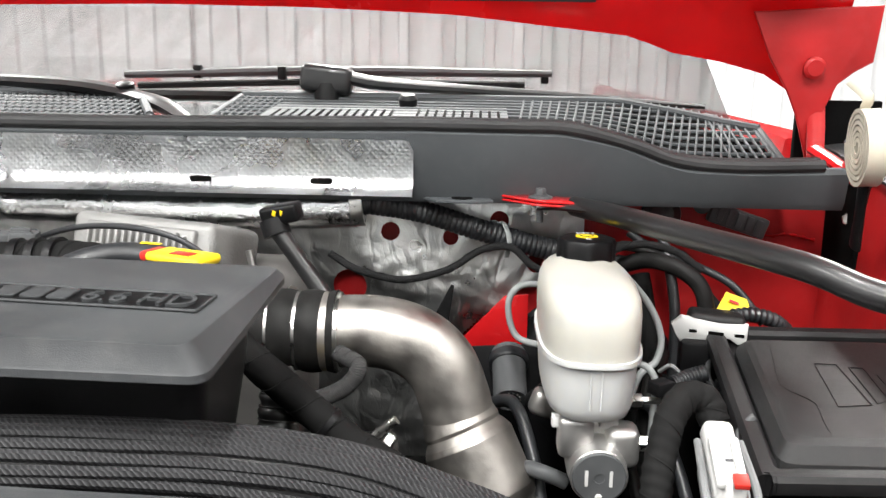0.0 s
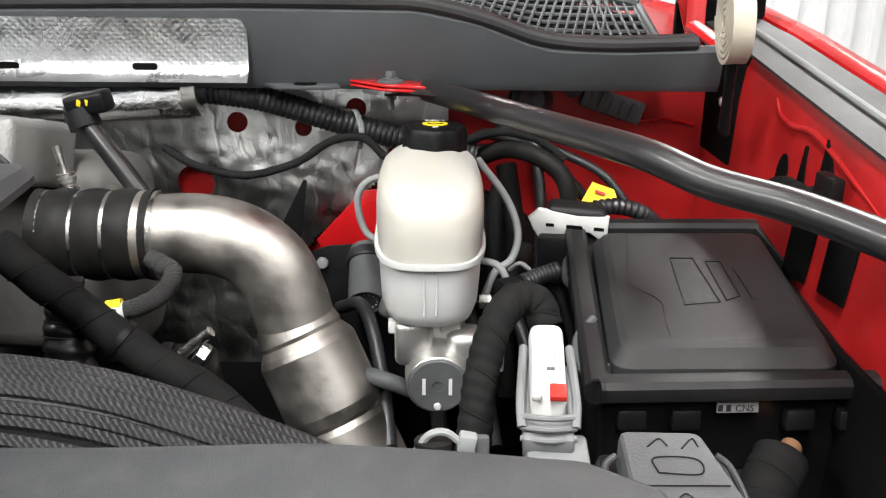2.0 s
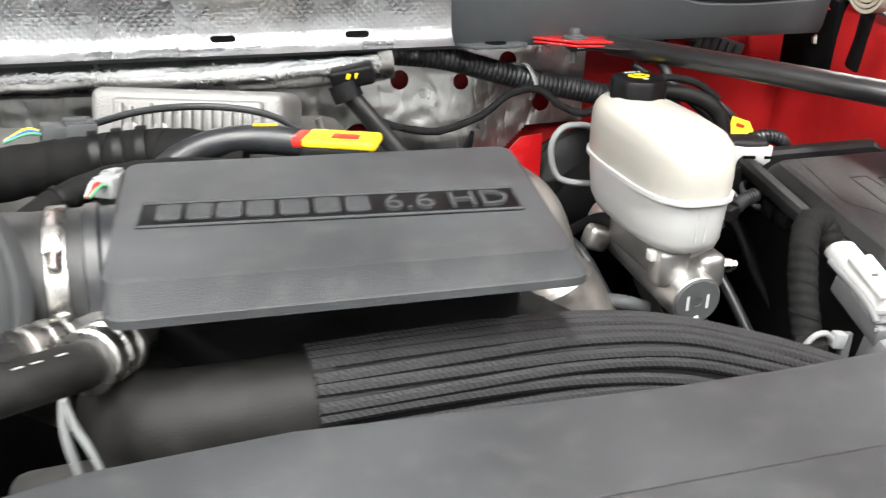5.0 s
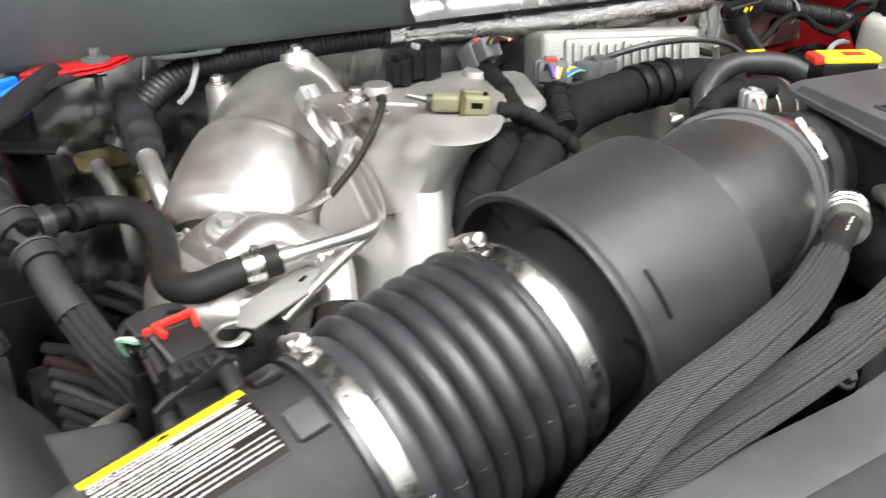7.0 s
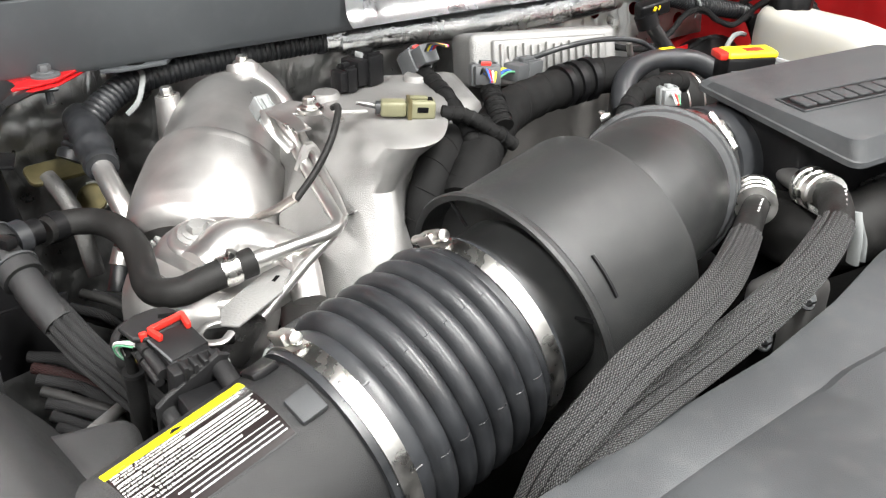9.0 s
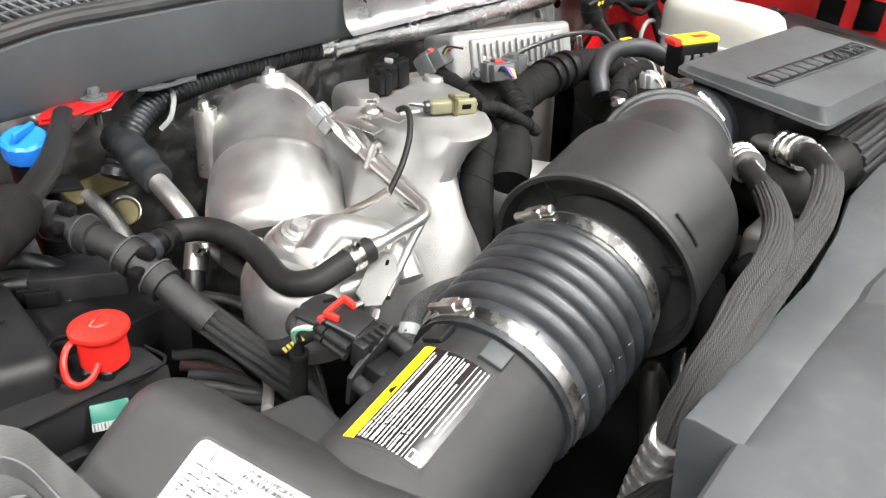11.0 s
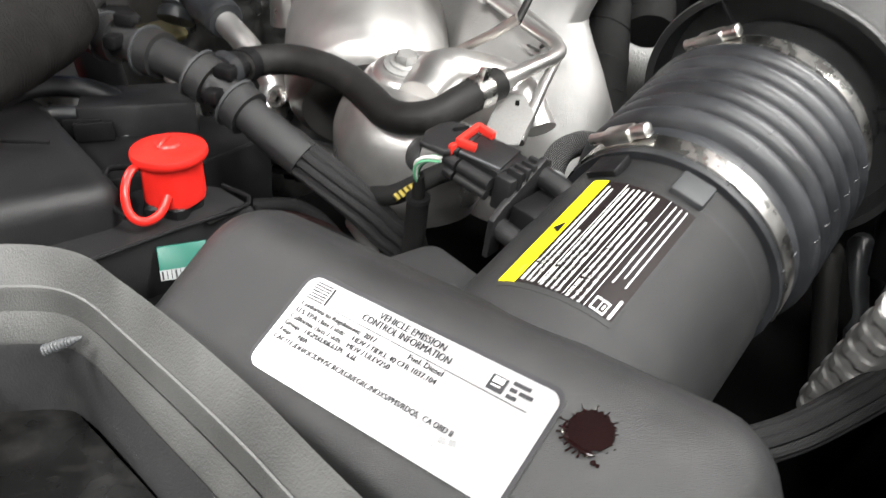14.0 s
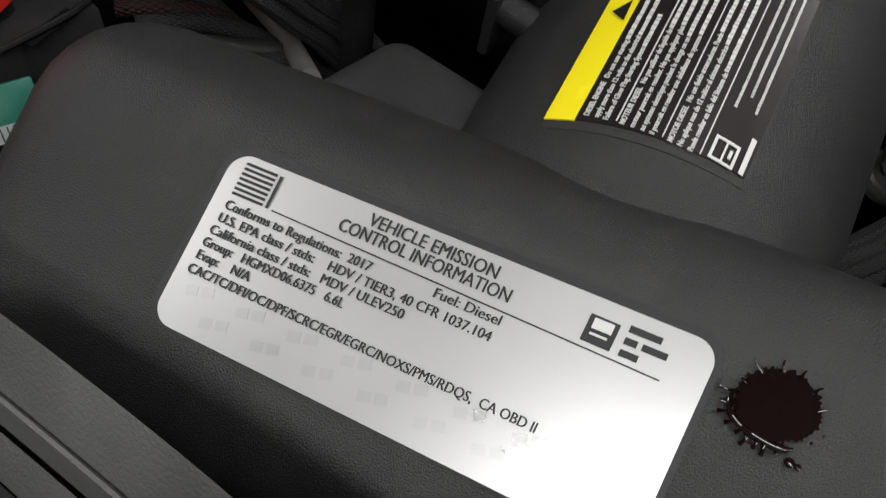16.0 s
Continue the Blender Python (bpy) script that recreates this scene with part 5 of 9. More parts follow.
def cords(parent, pts, radius, count, r, material, n=100):
    """Cords laid side by side along a hose, each a part of its own, thickened where its strands cross."""
    c = spline(pts, n)
    tang = [(c[min(k + 1, n - 1)] - c[max(k - 1, 0)]).normalized() for k in range(n)]
    rnd = random.Random(count)
    for j in range(count):
        a, wob = 2 * math.pi * j / count, rnd.uniform(0, 6)
        way = []
        for k in range(n):
            nor = (Vector((0, 0, 1)) - tang[k].z * tang[k]).normalized()
            side = tang[k].cross(nor)
            b = a + 0.05 * math.sin(k * 0.07 + wob)
            way.append(c[k] + (nor * math.cos(b) + side * math.sin(b)) * (radius + 0.0006 * math.sin(k * 0.05 + wob)))
        part("cord", tube(way, r, n * 2, 8, flat=0.85), material, parent)


cords(t, RIB, 0.0318, 24, 0.0046, CORD)


def charge_pipe():
    t = thing("charge_pipe", (0.44, 0.42, 0.95), "bare steel charge air pipe bending down into a swaged sleeve", "pipe")
    pts = [(0.285, 0.445, 1.178), (0.332, 0.446, 1.179), (0.370, 0.445, 1.170), (0.398, 0.443, 1.148), (0.412, 0.440, 1.118), (0.420, 0.437, 1.090), (0.426, 0.434, 1.072)]
    part("bend", tube(pts, 0.0375, 60, 40), STEEL, t)
    d = Vector((0.046, -0.030, -0.095)).normalized()
    prof = [(0.0375, -0.018), (0.040, -0.008), (0.0415, -0.002), (0.0405, 0.002), (0.046, 0.010), (0.0485, 0.016), (0.0485, 0.075), (0.0455, 0.086), (0.0425, 0.090), (0.0455, 0.096), (0.0465, 0.106), (0.0465, 0.145), (0.043, 0.15), (0.043, 0.22)]
    part("sleeve", turned(prof, (0.4235, 0.4355, 1.080), d, 56), STEEL, t, sharp=10)
    b = thing("boot", (0.25, 0.445, 1.135), "black silicone boot with polished clamps on the charge pipe", "boot")
    part("boot", tube([(0.185, 0.444, 1.178), (0.24, 0.445, 1.178), (0.292, 0.4455, 1.178)], 0.0405, 60, 40, lambda u, a: 1 + 0.075 * abs(math.sin(math.pi * (u * 3.7 - 0.32)))), HOSE, b)
    for x, w in ((0.193, 0.003), (0.224, 0.003), (0.252, 0.003), (0.277, 0.022), (0.294, 0.004)):
        part("band", turned([(0.0385, -w / 2), (0.0413, -w / 2), (0.0413, w / 2), (0.0385, w / 2)], (x, 0.445, 1.178), (1, 0.01, 0), 48), ZINC if w < 0.01 else STEEL, b, "polished steel band")
    return t


charge_pipe()


def superring(cx, cy, z, hx, hy, n=64, p=3.2):
    out = []
    for k in range(n):
        a = 2 * math.pi * k / n
        c, s = math.cos(a), math.sin(a)
        out.append(Vector((cx + hx * math.copysign(abs(c) ** (2 / p), c), cy + hy * math.copysign(abs(s) ** (2 / p), s), z)))
    return out


def brake_reservoir():
    t = thing("brake_reservoir", (0.548, 0.445, 1.12), "milky white plastic brake fluid reservoir with black cap", "fluid reservoir")
    X = 0.547
    up = [(1.186, 0.0475, 0.107, 0.445), (1.206, 0.0485, 0.107, 0.445), (1.222, 0.0485, 0.106, 0.445), (1.234, 0.0475, 0.103, 0.447), (1.2415, 0.0445, 0.096, 0.451), (1.2460, 0.0385, 0.082, 0.462), (1.2485, 0.028, 0.044, 0.498), (1.252, 0.022, 0.022, 0.511)]
    part("upper_shell", loft([superring(X, cy, z, hx, hy) for z, hx, hy, cy in up]), TANK, t, sharp=60)
    lo = [(1.124, 0.034, 0.080, 0.435), (1.128, 0.041, 0.092, 0.440), (1.138, 0.0445, 0.099, 0.443), (1.160, 0.0460, 0.103, 0.445), (1.184, 0.0470, 0.1055, 0.445)]
    part("lower_shell", loft([superring(X, cy, z, hx, hy) for z, hx, hy, cy in lo]), TANK_LOW, t, sharp=60)
    seam = [(1.1825, 0.0475, 0.106), (1.1825, 0.0505, 0.1095), (1.1875, 0.0505, 0.1095), (1.1875, 0.0478, 0.106)]
    part("seam", loft([superring(X, 0.445, z, hx, hy) for z, hx, hy in seam]), TANK_LOW, t, "proud welded seam")
    prof = [(0.029, 1.243), (0.031, 1.245), (0.031, 1.266), (0.029, 1.270), (0.024, 1.2715), (0.0, 1.2715)]
    cap = part("cap", turned([(r, z) for r, z in prof], (0.552, 0.511, 0), (0, 0, 1), 64, shape=lambda a, h: 1 + 0.035 * math.cos(8 * a) if h < 1.2705 else 1), PLASTIC, t, "fluted black cap")
    part("sign", plate([(0.0125 * math.cos(a), 0.0095 * math.sin(a)) for a in np.linspace(0, 2 * math.pi, 28, endpoint=False)], 0.0006, pose(0.552, 0.511, 1.2723), 0), YELLOW, cap, "yellow oval sign")
    part("sign_ring", plate([(0.0075 * math.cos(a), 0.0050 * math.sin(a)) for a in np.linspace(0, 2 * math.pi, 24, endpoint=False)], 0.0004, pose(0.552, 0.511, 1.2729), 0), PLASTIC, cap)
    part("sign_dot", plate([(0.0060 * math.cos(a), 0.0038 * math.sin(a)) for a in np.linspace(0, 2 * math.pi, 24, endpoint=False)], 0.0004, pose(0.552, 0.511, 1.2733), 0), YELLOW, cap)
    put = words("DOT 3", 0.0068, 0.0003, "CENTER", 0.01)
    put.transform(pose(0.552, 0.511 + 0.0135, 1.2722))
    part("sign_text", put, INK_WHITE, cap)
    part("sign_print", block((0.006, 0.0040, 0.0004), (0.552, 0.511 - 0.0165, 1.2722), bevel=0), INK_WHITE, cap)
    part("mould_rib", block((0.03, 0.05, 0.004), (X, 0.425, 1.2360), (-9, 0, 0), 0.0015), TANK, t)
    for k in range(12):
        a = math.pi * (1.08 + 0.84 * k / 11)
        p0 = Vector((X + 0.0458 * math.cos(a), 0.444 + 0.1045 * math.sin(a), 1.182))
        p1 = Vector((X + 0.0425 * math.cos(a), 0.441 + 0.0985 * math.sin(a), 1.140))
        part("rib", tube([p0, p1], 0.0011, 3, 6), TANK_LOW, t)
    # master cylinder below
    mc = thing("brake_master_cylinder", (0.549, 0.45, 1.03), "cast aluminium brake master cylinder below the reservoir", "master cylinder")
    d = Vector((0, -1, -0.06))
    part("bore", turned([(0.029, -0.21), (0.029, -0.02), (0.0275, -0.004), (0.0275, 0.0), (0.0265, 0.001), (0, 0.001)], (0.554, 0.344, 1.074), d, 48), ALU_SATIN, mc)
    part("end_plug", turned([(0.0255, 0), (0.0255, 0.0022), (0.0245, 0.003), (0.005, 0.003), (0.005, 0.0022), (0, 0.0022)], (0.554, 0.3435, 1.074), d, 48), MID_GREY, mc, "grey round end plug")
    part("plug_dot", turned([(0.0035, 0), (0.003, 0.002), (0, 0.0025)], (0.554, 0.3405, 1.055), d, 14), INK_WHITE, mc)
    for dx in (-0.012, 0.011):
        part("plug_print", block((0.003, 0.0006, 0.016), (0.554 + dx, 0.3402, 1.074), bevel=0), INK_WHITE, mc)
    part("pedestal", block((0.055, 0.12, 0.050), (0.549, 0.435, 1.108), bevel=0.010, segs=3), ALU_SATIN, mc)
    part("pedestal", block((0.034, 0.03, 0.042), (0.533, 0.372, 1.105), bevel=0.007, segs=3), ALU_SATIN, mc)
    part("port_boss", block((0.032, 0.034, 0.040), (0.578, 0.372, 1.096), bevel=0.009, segs=3), ALU_SATIN, mc)
    part("clamp_pin", tube([(0.514, 0.385, 1.116), (0.575, 0.385, 1.118)], 0.0042, 4, 10), ZINC, mc)
    part("port_nut", turned([(0.008, 0), (0.008, 0.010), (0.0055, 0.011), (0.0055, 0.016)], (0.594, 0.368, 1.099), (1, -0.25, 0.05), 6), ZINC, mc)
    part("port_nut", turned([(0.0075, 0), (0.0075, 0.010), (0.004, 0.011), (0.004, 0.03)], (0.594, 0.420, 1.122), (1, -0.1, 0.05), 6), ZINC, mc)
    for dx in (-0.026, 0.020):
        part("clip", block((0.018, 0.012, 0.012), (0.545 + dx, 0.375, 1.117), (0, 0, 0), 0.002), WHITE_PLASTIC, mc)
    # pressure canister
    a = thing("pressure_canister", (0.478, 0.58, 1.04), "grey metal pressure canister with stamped end", "canister")
    dd = Vector((0.02, -0.86, -0.50)).normalized()
    part("can", turned([(0.021, -0.075), (0.0215, -0.06), (0.0205, -0.05), (0.0205, -0.004), (0.0195, 0), (0.0185, 0), (0.0165, -0.002), (0, -0.002)], (0.478, 0.566, 1.060), dd, 40), MID_GREY, a)
    part("cap_ring", turned([(0.023, -0.068), (0.0245, -0.066), (0.0245, -0.056), (0.023, -0.054)], (0.478, 0.566, 1.060), dd, 36), RUBBER, a)
    for k in range(14):
        an = 2 * math.pi * k / 14
        s1 = dd.orthogonal().normalized()
        s2 = dd.cross(s1)
        p = Vector((0.478, 0.566, 1.060)) + (s1 * math.cos(an) + s2 * math.sin(an)) * 0.012 - dd * 0.0015
        part("stamp_mark", turned([(0.0013, 0), (0.0009, 0.0006)], p, dd, 6), ALU, a)
    part("lug", block((0.030, 0.024, 0.03), (0.512, 0.50, 1.085), (0, 20, 0), 0.008, 3), ALU_SATIN, a)


brake_reservoir()


def line(name, pts, r, material, label, category="brake line", group="brake lines", n=60):
    return single(name, tube(pts, r, n, 12), material, label, category, group)


line("brake_line", [(0.525, 0.565, 1.20), (0.505, 0.560, 1.205), (0.484, 0.556, 1.203), (0.472, 0.555, 1.185), (0.476, 0.555, 1.155), (0.490, 0.550, 1.140), (0.53, 0.54, 1.136)], 0.0038, GREY_PLASTIC, "grey coated brake line looping beside the reservoir")
line("brake_line", [(0.598, 0.56, 1.225), (0.625, 0.52, 1.195), (0.636, 0.50, 1.165), (0.630, 0.49, 1.140), (0.612, 0.48, 1.128), (0.60, 0.47, 1.10)], 0.0038, GREY_PLASTIC, "grey coated brake line looping beside the reservoir")
line("brake_line", [(0.597, 0.45, 1.152), (0.612, 0.44, 1.150), (0.620, 0.435, 1.135), (0.618, 0.43, 1.105), (0.615, 0.42, 1.05)], 0.0036, GREY_PLASTIC, "grey coated brake line beside the master cylinder")


# ---- braces and red brackets at the cowl ----
def brace(s):
    side = "driver" if s > 0 else "passenger"
    t = thing("cowl_brace", (s * 0.6, 0.45, 1.27), "black painted tube brace bolted to the cowl" if s > 0 else "black painted tube brace with a foam sleeve bolted to the cowl", "brace", "cowl braces")
    dx, dy, dz = (0.0, 0.0, 0.0) if s > 0 else (0.010, 0.018, -0.007)
    pts = [(-0.536, 0.594, 1.2875), (-0.565, 0.545, 1.286), (-0.595, 0.505, 1.280), (-0.63, 0.470, 1.275), (-0.671, 0.432, 1.272), (-0.76, 0.39, 1.262), (-0.86, 0.35, 1.25)] if s < 0 else [(s * 0.545, 0.578, 1.2935), (s * 0.575, 0.515, 1.296), (s * 0.60, 0.462, 1.297), (s * 0.65, 0.362, 1.298), (s * 0.702, 0.272, 1.2965), (s * 0.738, 0.234, 1.286), (s * 0.788, 0.192, 1.279), (s * 0.84, 0.12, 1.268), (s * 0.89, 0.02, 1.255)]
    part("tube", tube(pts, [0.0115, 0.0118, 0.012, 0.012, 0.012, 0.012, 0.012], 70, 20, flat=1.0), GLOSS_BLACK, t)
    part("flat_end", tube([(s * 0.50 + dx, 0.585 + dy, 1.2925 + dz), (s * 0.53 + dx, 0.582 + dy, 1.293 + dz), (s * 0.565 + dx, 0.54 + dy * 0.8, 1.2955 + dz)], [0.020, 0.018, 0.0125], 12, 16, flat=0.28), GLOSS_BLACK, t)
    p = [(0.462, 0.608), (0.500, 0.612), (0.560, 0.590), (0.575, 0.572), (0.545, 0.560), (0.500, 0.570)]
    p = [(s * x, y) for x, y in p]
    b = thing("cowl_bracket", (s * 0.51, 0.585, 1.295), "bright red bracket plate with a bolt below the cowl", "bracket", "cowl brackets")
    part("plate", plate(p if s > 0 else p[::-1], 0.003, pose(0, 0, 1.3005), 0.001), RED, b)
    part("plate", plate([(x, y - 0.003) for x, y in (p if s > 0 else p[::-1])], 0.0025, pose(0, 0, 1.2965), 0.0008), RED, b)
    part("washer", turned([(0.014, 0), (0.014, 0.002), (0.011, 0.003)], (s * 0.506, 0.588, 1.3005), (0, 0, 1), 24), MID_GREY, b)
    hex_bolt(b, (s * 0.506, 0.588, 1.303), (0, 0, 1), 0.0065, MID_GREY, 1.3)
    part("stud", tube([(s * 0.506, 0.588, 1.294), (s * 0.506, 0.588, 1.272)], 0.004, 4, 8), MID_GREY, b)
    part("tab", plate([(s * x, y) for x, y in ((0.36, 0.625), (0.445, 0.622), (0.452, 0.598), (0.435, 0.588), (0.385, 0.590))], 0.004, pose(0, 0, 1.2955), 0.001), COWL, b, "grey tab with a round hole")
    part("tab_hole", turned([(0.0125, 0), (0.0125, 0.0007), (0.009, 0.0010), (0, 0.0002)], (s * 0.415, 0.605, 1.2956), (0, 0, 1), 24), DARK, b)
    b.location += Vector((dx, dy, dz))
    if s < 0:
        part("foam_sleeve", tube([(-0.648, 0.453, 1.2737), (-0.660, 0.443, 1.273), (-0.671, 0.434, 1.272), (-0.76, 0.39, 1.262), (-0.85, 0.353, 1.251)], [0.0225, 0.0255, 0.026, 0.026, 0.026, 0.026, 0.026, 0.026], 170, 24, lambda u, a: 1 + 0.012 * math.sin(u * 500)), FOAM, t, "ribbed black foam sleeve")


brace(1)
brace(-1)

# ---- cast intake parts on the passenger bank ----
def smooth_ring(ring, n=8):
    """A smooth closed line through control points."""
    q = [Vector(p) for p in ring]
    out = []
    for k in range(len(q)):
        a, b, c, e = q[k - 1], q[k], q[(k + 1) % len(q)], q[(k + 2) % len(q)]
        for j in range(n):
            u = j / n
            out.append(0.5 * (2 * b + (c - a) * u + (2 * a - 5 * b + 4 * c - e) * u * u + (3 * b - a - 3 * c + e) * u ** 3))
    return out


def canister():
    t = thing("exhaust_cooler", (-0.42, 0.42, 1.05), "bright aluminium exhaust gas cooler canister with bolted flanges", "engine cooler")
    ux = Vector((0.004, -0.002, 0))
    pts = [Vector(q) + ux for q in ((-0.442, 0.391, 1.170), (-0.433, 0.403, 1.179), (-0.416, 0.427, 1.193), (-0.394, 0.453, 1.208))]
    part("lower_shell", tube(pts, [0.057, 0.0680, 0.0700, 0.0704, 0.0704, 0.0704, 0.0702, 0.0696], 44, 56), ALU_SATIN, t)
    part("rolled_edge", tube([Vector((-0.397, 0.449, 1.2065)) + ux, Vector((-0.388, 0.460, 1.2115)) + ux], [0.0688, 0.0694, 0.0690, 0.0640], 8, 56), ALU_SATIN, t)
    pts = [Vector(q) + ux * 1.4 for q in ((-0.395, 0.452, 1.208), (-0.370, 0.494, 1.221), (-0.345, 0.534, 1.228), (-0.327, 0.572, 1.218), (-0.320, 0.592, 1.19))]
    part("dome", tube(pts, [0.0618, 0.0622, 0.0605, 0.057, 0.048], 36, 48, lambda u, a: 1 - 0.02 * math.cos(3 * a + 0.6) * u), ALU_SATIN, t)
    part("boss", tube([(-0.322, 0.528, 1.220), (-0.313, 0.553, 1.289)], [0.030, 0.0165], 8, 20), ALU_SATIN, t)
    part("flange_web", tube([(-0.312, 0.553, 1.287), (-0.299, 0.535, 1.270), (-0.288, 0.515, 1.250), (-0.284, 0.500, 1.228)], [0.015, 0.018, 0.016, 0.012], 14, 16, flat=0.6), ALU_SATIN, t)
    part("boss", tube([(-0.385, 0.568, 1.19), (-0.390, 0.573, 1.264)], [0.022, 0.0125], 8, 20), ALU_SATIN, t)
    hex_bolt(t, (-0.3125, 0.555, 1.289), (0, -0.1, 1), 0.0065)
    hex_bolt(t, (-0.390, 0.573, 1.264), (-0.1, 0, 1), 0.0065)
    hex_bolt(t, (-0.485, 0.455, 1.172), (-0.8, -0.3, 0.5), 0.0065)
    # front flange: a swept arm round the bolt boss
    fl = smooth_ring([(-0.508, 0.312, 0), (-0.494, 0.348, 0), (-0.462, 0.368, 0), (-0.425, 0.362, 0), (-0.402, 0.335, 0), (-0.386, 0.300, 0), (-0.388, 0.268, 0), (-0.420, 0.252, 0), (-0.455, 0.250, 0), (-0.490, 0.272, 0)], 5)
    part("flange", plate([(p.x + 0.455, p.y - 0.31) for p in fl[::-1]], 0.030, pose(-0.455, 0.303, 1.217, 12, -5, 0), 0.012, 6), POLISHED, t)
    part("flange_arm", tube([(-0.470, 0.300, 1.216), (-0.435, 0.312, 1.224), (-0.410, 0.296, 1.222), (-0.396, 0.270, 1.214), (-0.402, 0.240, 1.19)], [0.016, 0.020, 0.017, 0.015, 0.014], 36, 24, flat=0.7), POLISHED, t)
    part("flange_pad", turned([(0.030, -0.022), (0.027, -0.004), (0.0235, 0.002), (0.020, 0.004)], (-0.456, 0.329, 1.2225), (-0.08, -0.22, 1), 36), POLISHED, t)
    part("washer", turned([(0.0165, 0), (0.0165, 0.002), (0.014, 0.003)], (-0.456, 0.329, 1.2265), (-0.08, -0.22, 1), 28), CAST_DULL, t)
    hex_bolt(t, (-0.456, 0.3285, 1.2288), (-0.08, -0.22, 1), 0.0085, CAST_DULL, 1.45)
    for k in range(9):
        part("cast_mark", block((0.003 + 0.002 * (k % 3), 0.007, 0.004), (-0.492 + 0.0055 * (k % 5), 0.346 + 0.007 * (k // 5) + 0.002 * (k % 2), 1.213 + 0.0012 * (k % 4)), (20 * k, 15, 37 * k), 0.0008), CAST_DULL, t)
    # dull lower pot
    part("pot", tube([(-0.458, 0.309, 1.206), (-0.463, 0.309, 1.190), (-0.467, 0.307, 1.165), (-0.470, 0.306, 1.128)], [0.052, 0.0605, 0.0610, 0.058, 0.048], 24, 48, lambda u, a: 1 + 0.03 * math.cos(2 * a) + 0.03 * noise.noise(Vector((u * 3, math.cos(a) * 1.5, math.sin(a) * 1.5)))), POT, t)


canister()


def manifold():
    t = thing("intake_manifold", (-0.30, 0.36, 1.05), "cast aluminium intake bridge with a rough skin", "intake manifold")
    tiers = [(1.284, ((-0.294, 0.398), (-0.294, 0.345), (-0.298, 0.300), (-0.280, 0.280), (-0.252, 0.282), (-0.212, 0.330), (-0.158, 0.432), (-0.262, 0.440))),
             (1.281, ((-0.300, 0.402), (-0.301, 0.345), (-0.303, 0.295), (-0.283, 0.275), (-0.250, 0.279), (-0.207, 0.331), (-0.148, 0.440), (-0.266, 0.450))),
             (1.262, ((-0.322, 0.398), (-0.332, 0.350), (-0.316, 0.304), (-0.292, 0.284), (-0.262, 0.297), (-0.210, 0.355), (-0.14, 0.460), (-0.28, 0.475))),
             (1.238, ((-0.338, 0.395), (-0.346, 0.362), (-0.326, 0.318), (-0.300, 0.291), (-0.272, 0.306), (-0.21, 0.370), (-0.14, 0.480), (-0.30, 0.488))),
             (1.205, ((-0.356, 0.385), (-0.370, 0.352), (-0.346, 0.290), (-0.312, 0.258), (-0.284, 0.285), (-0.23, 0.380), (-0.15, 0.500), (-0.32, 0.480))),
             (1.165, ((-0.365, 0.375), (-0.376, 0.345), (-0.356, 0.270), (-0.318, 0.240), (-0.265, 0.280), (-0.23, 0.380), (-0.15, 0.500), (-0.33, 0.470))),
             (1.090, ((-0.38, 0.35), (-0.40, 0.30), (-0.37, 0.22), (-0.31, 0.205), (-0.27, 0.26), (-0.20, 0.40), (-0.15, 0.50), (-0.34, 0.45)))]

    part("casting", loft([smooth_ring([(x, y, z) for x, y in ring]) for z, ring in tiers]), CAST, t, sharp=50)
    for x, y, z in ((-0.180, 0.425, 1.2865), (-0.284, 0.425, 1.2865)):
        part("boss", turned([(0.017, -0.03), (0.014, 0.0), (0.012, 0.003), (0, 0.003)], (x, y, z), (0, 0, 1), 20), CAST, t)
    for k in range(4):
        part("cast_mark", block((0.004, 0.014, 0.0016), (-0.348 + 0.006 * k, 0.305 - 0.003 * k, 1.222 + 0.001 * k), (35, 20, 40 + 50 * k), 0.0006), CAST, t)
    part("rear_cover", block((0.16, 0.13, 0.09), (-0.12, 0.54, 1.19), (0, 0, -20), 0.02, 3), CAST, t)
    # bridge over the valley towards the resonator
    part("runner", tube([(-0.19, 0.42, 1.165), (-0.10, 0.33, 1.14), (-0.04, 0.27, 1.13), (0.02, 0.24, 1.12)], 0.045, 24, 32), CAST_DULL, t)


manifold()


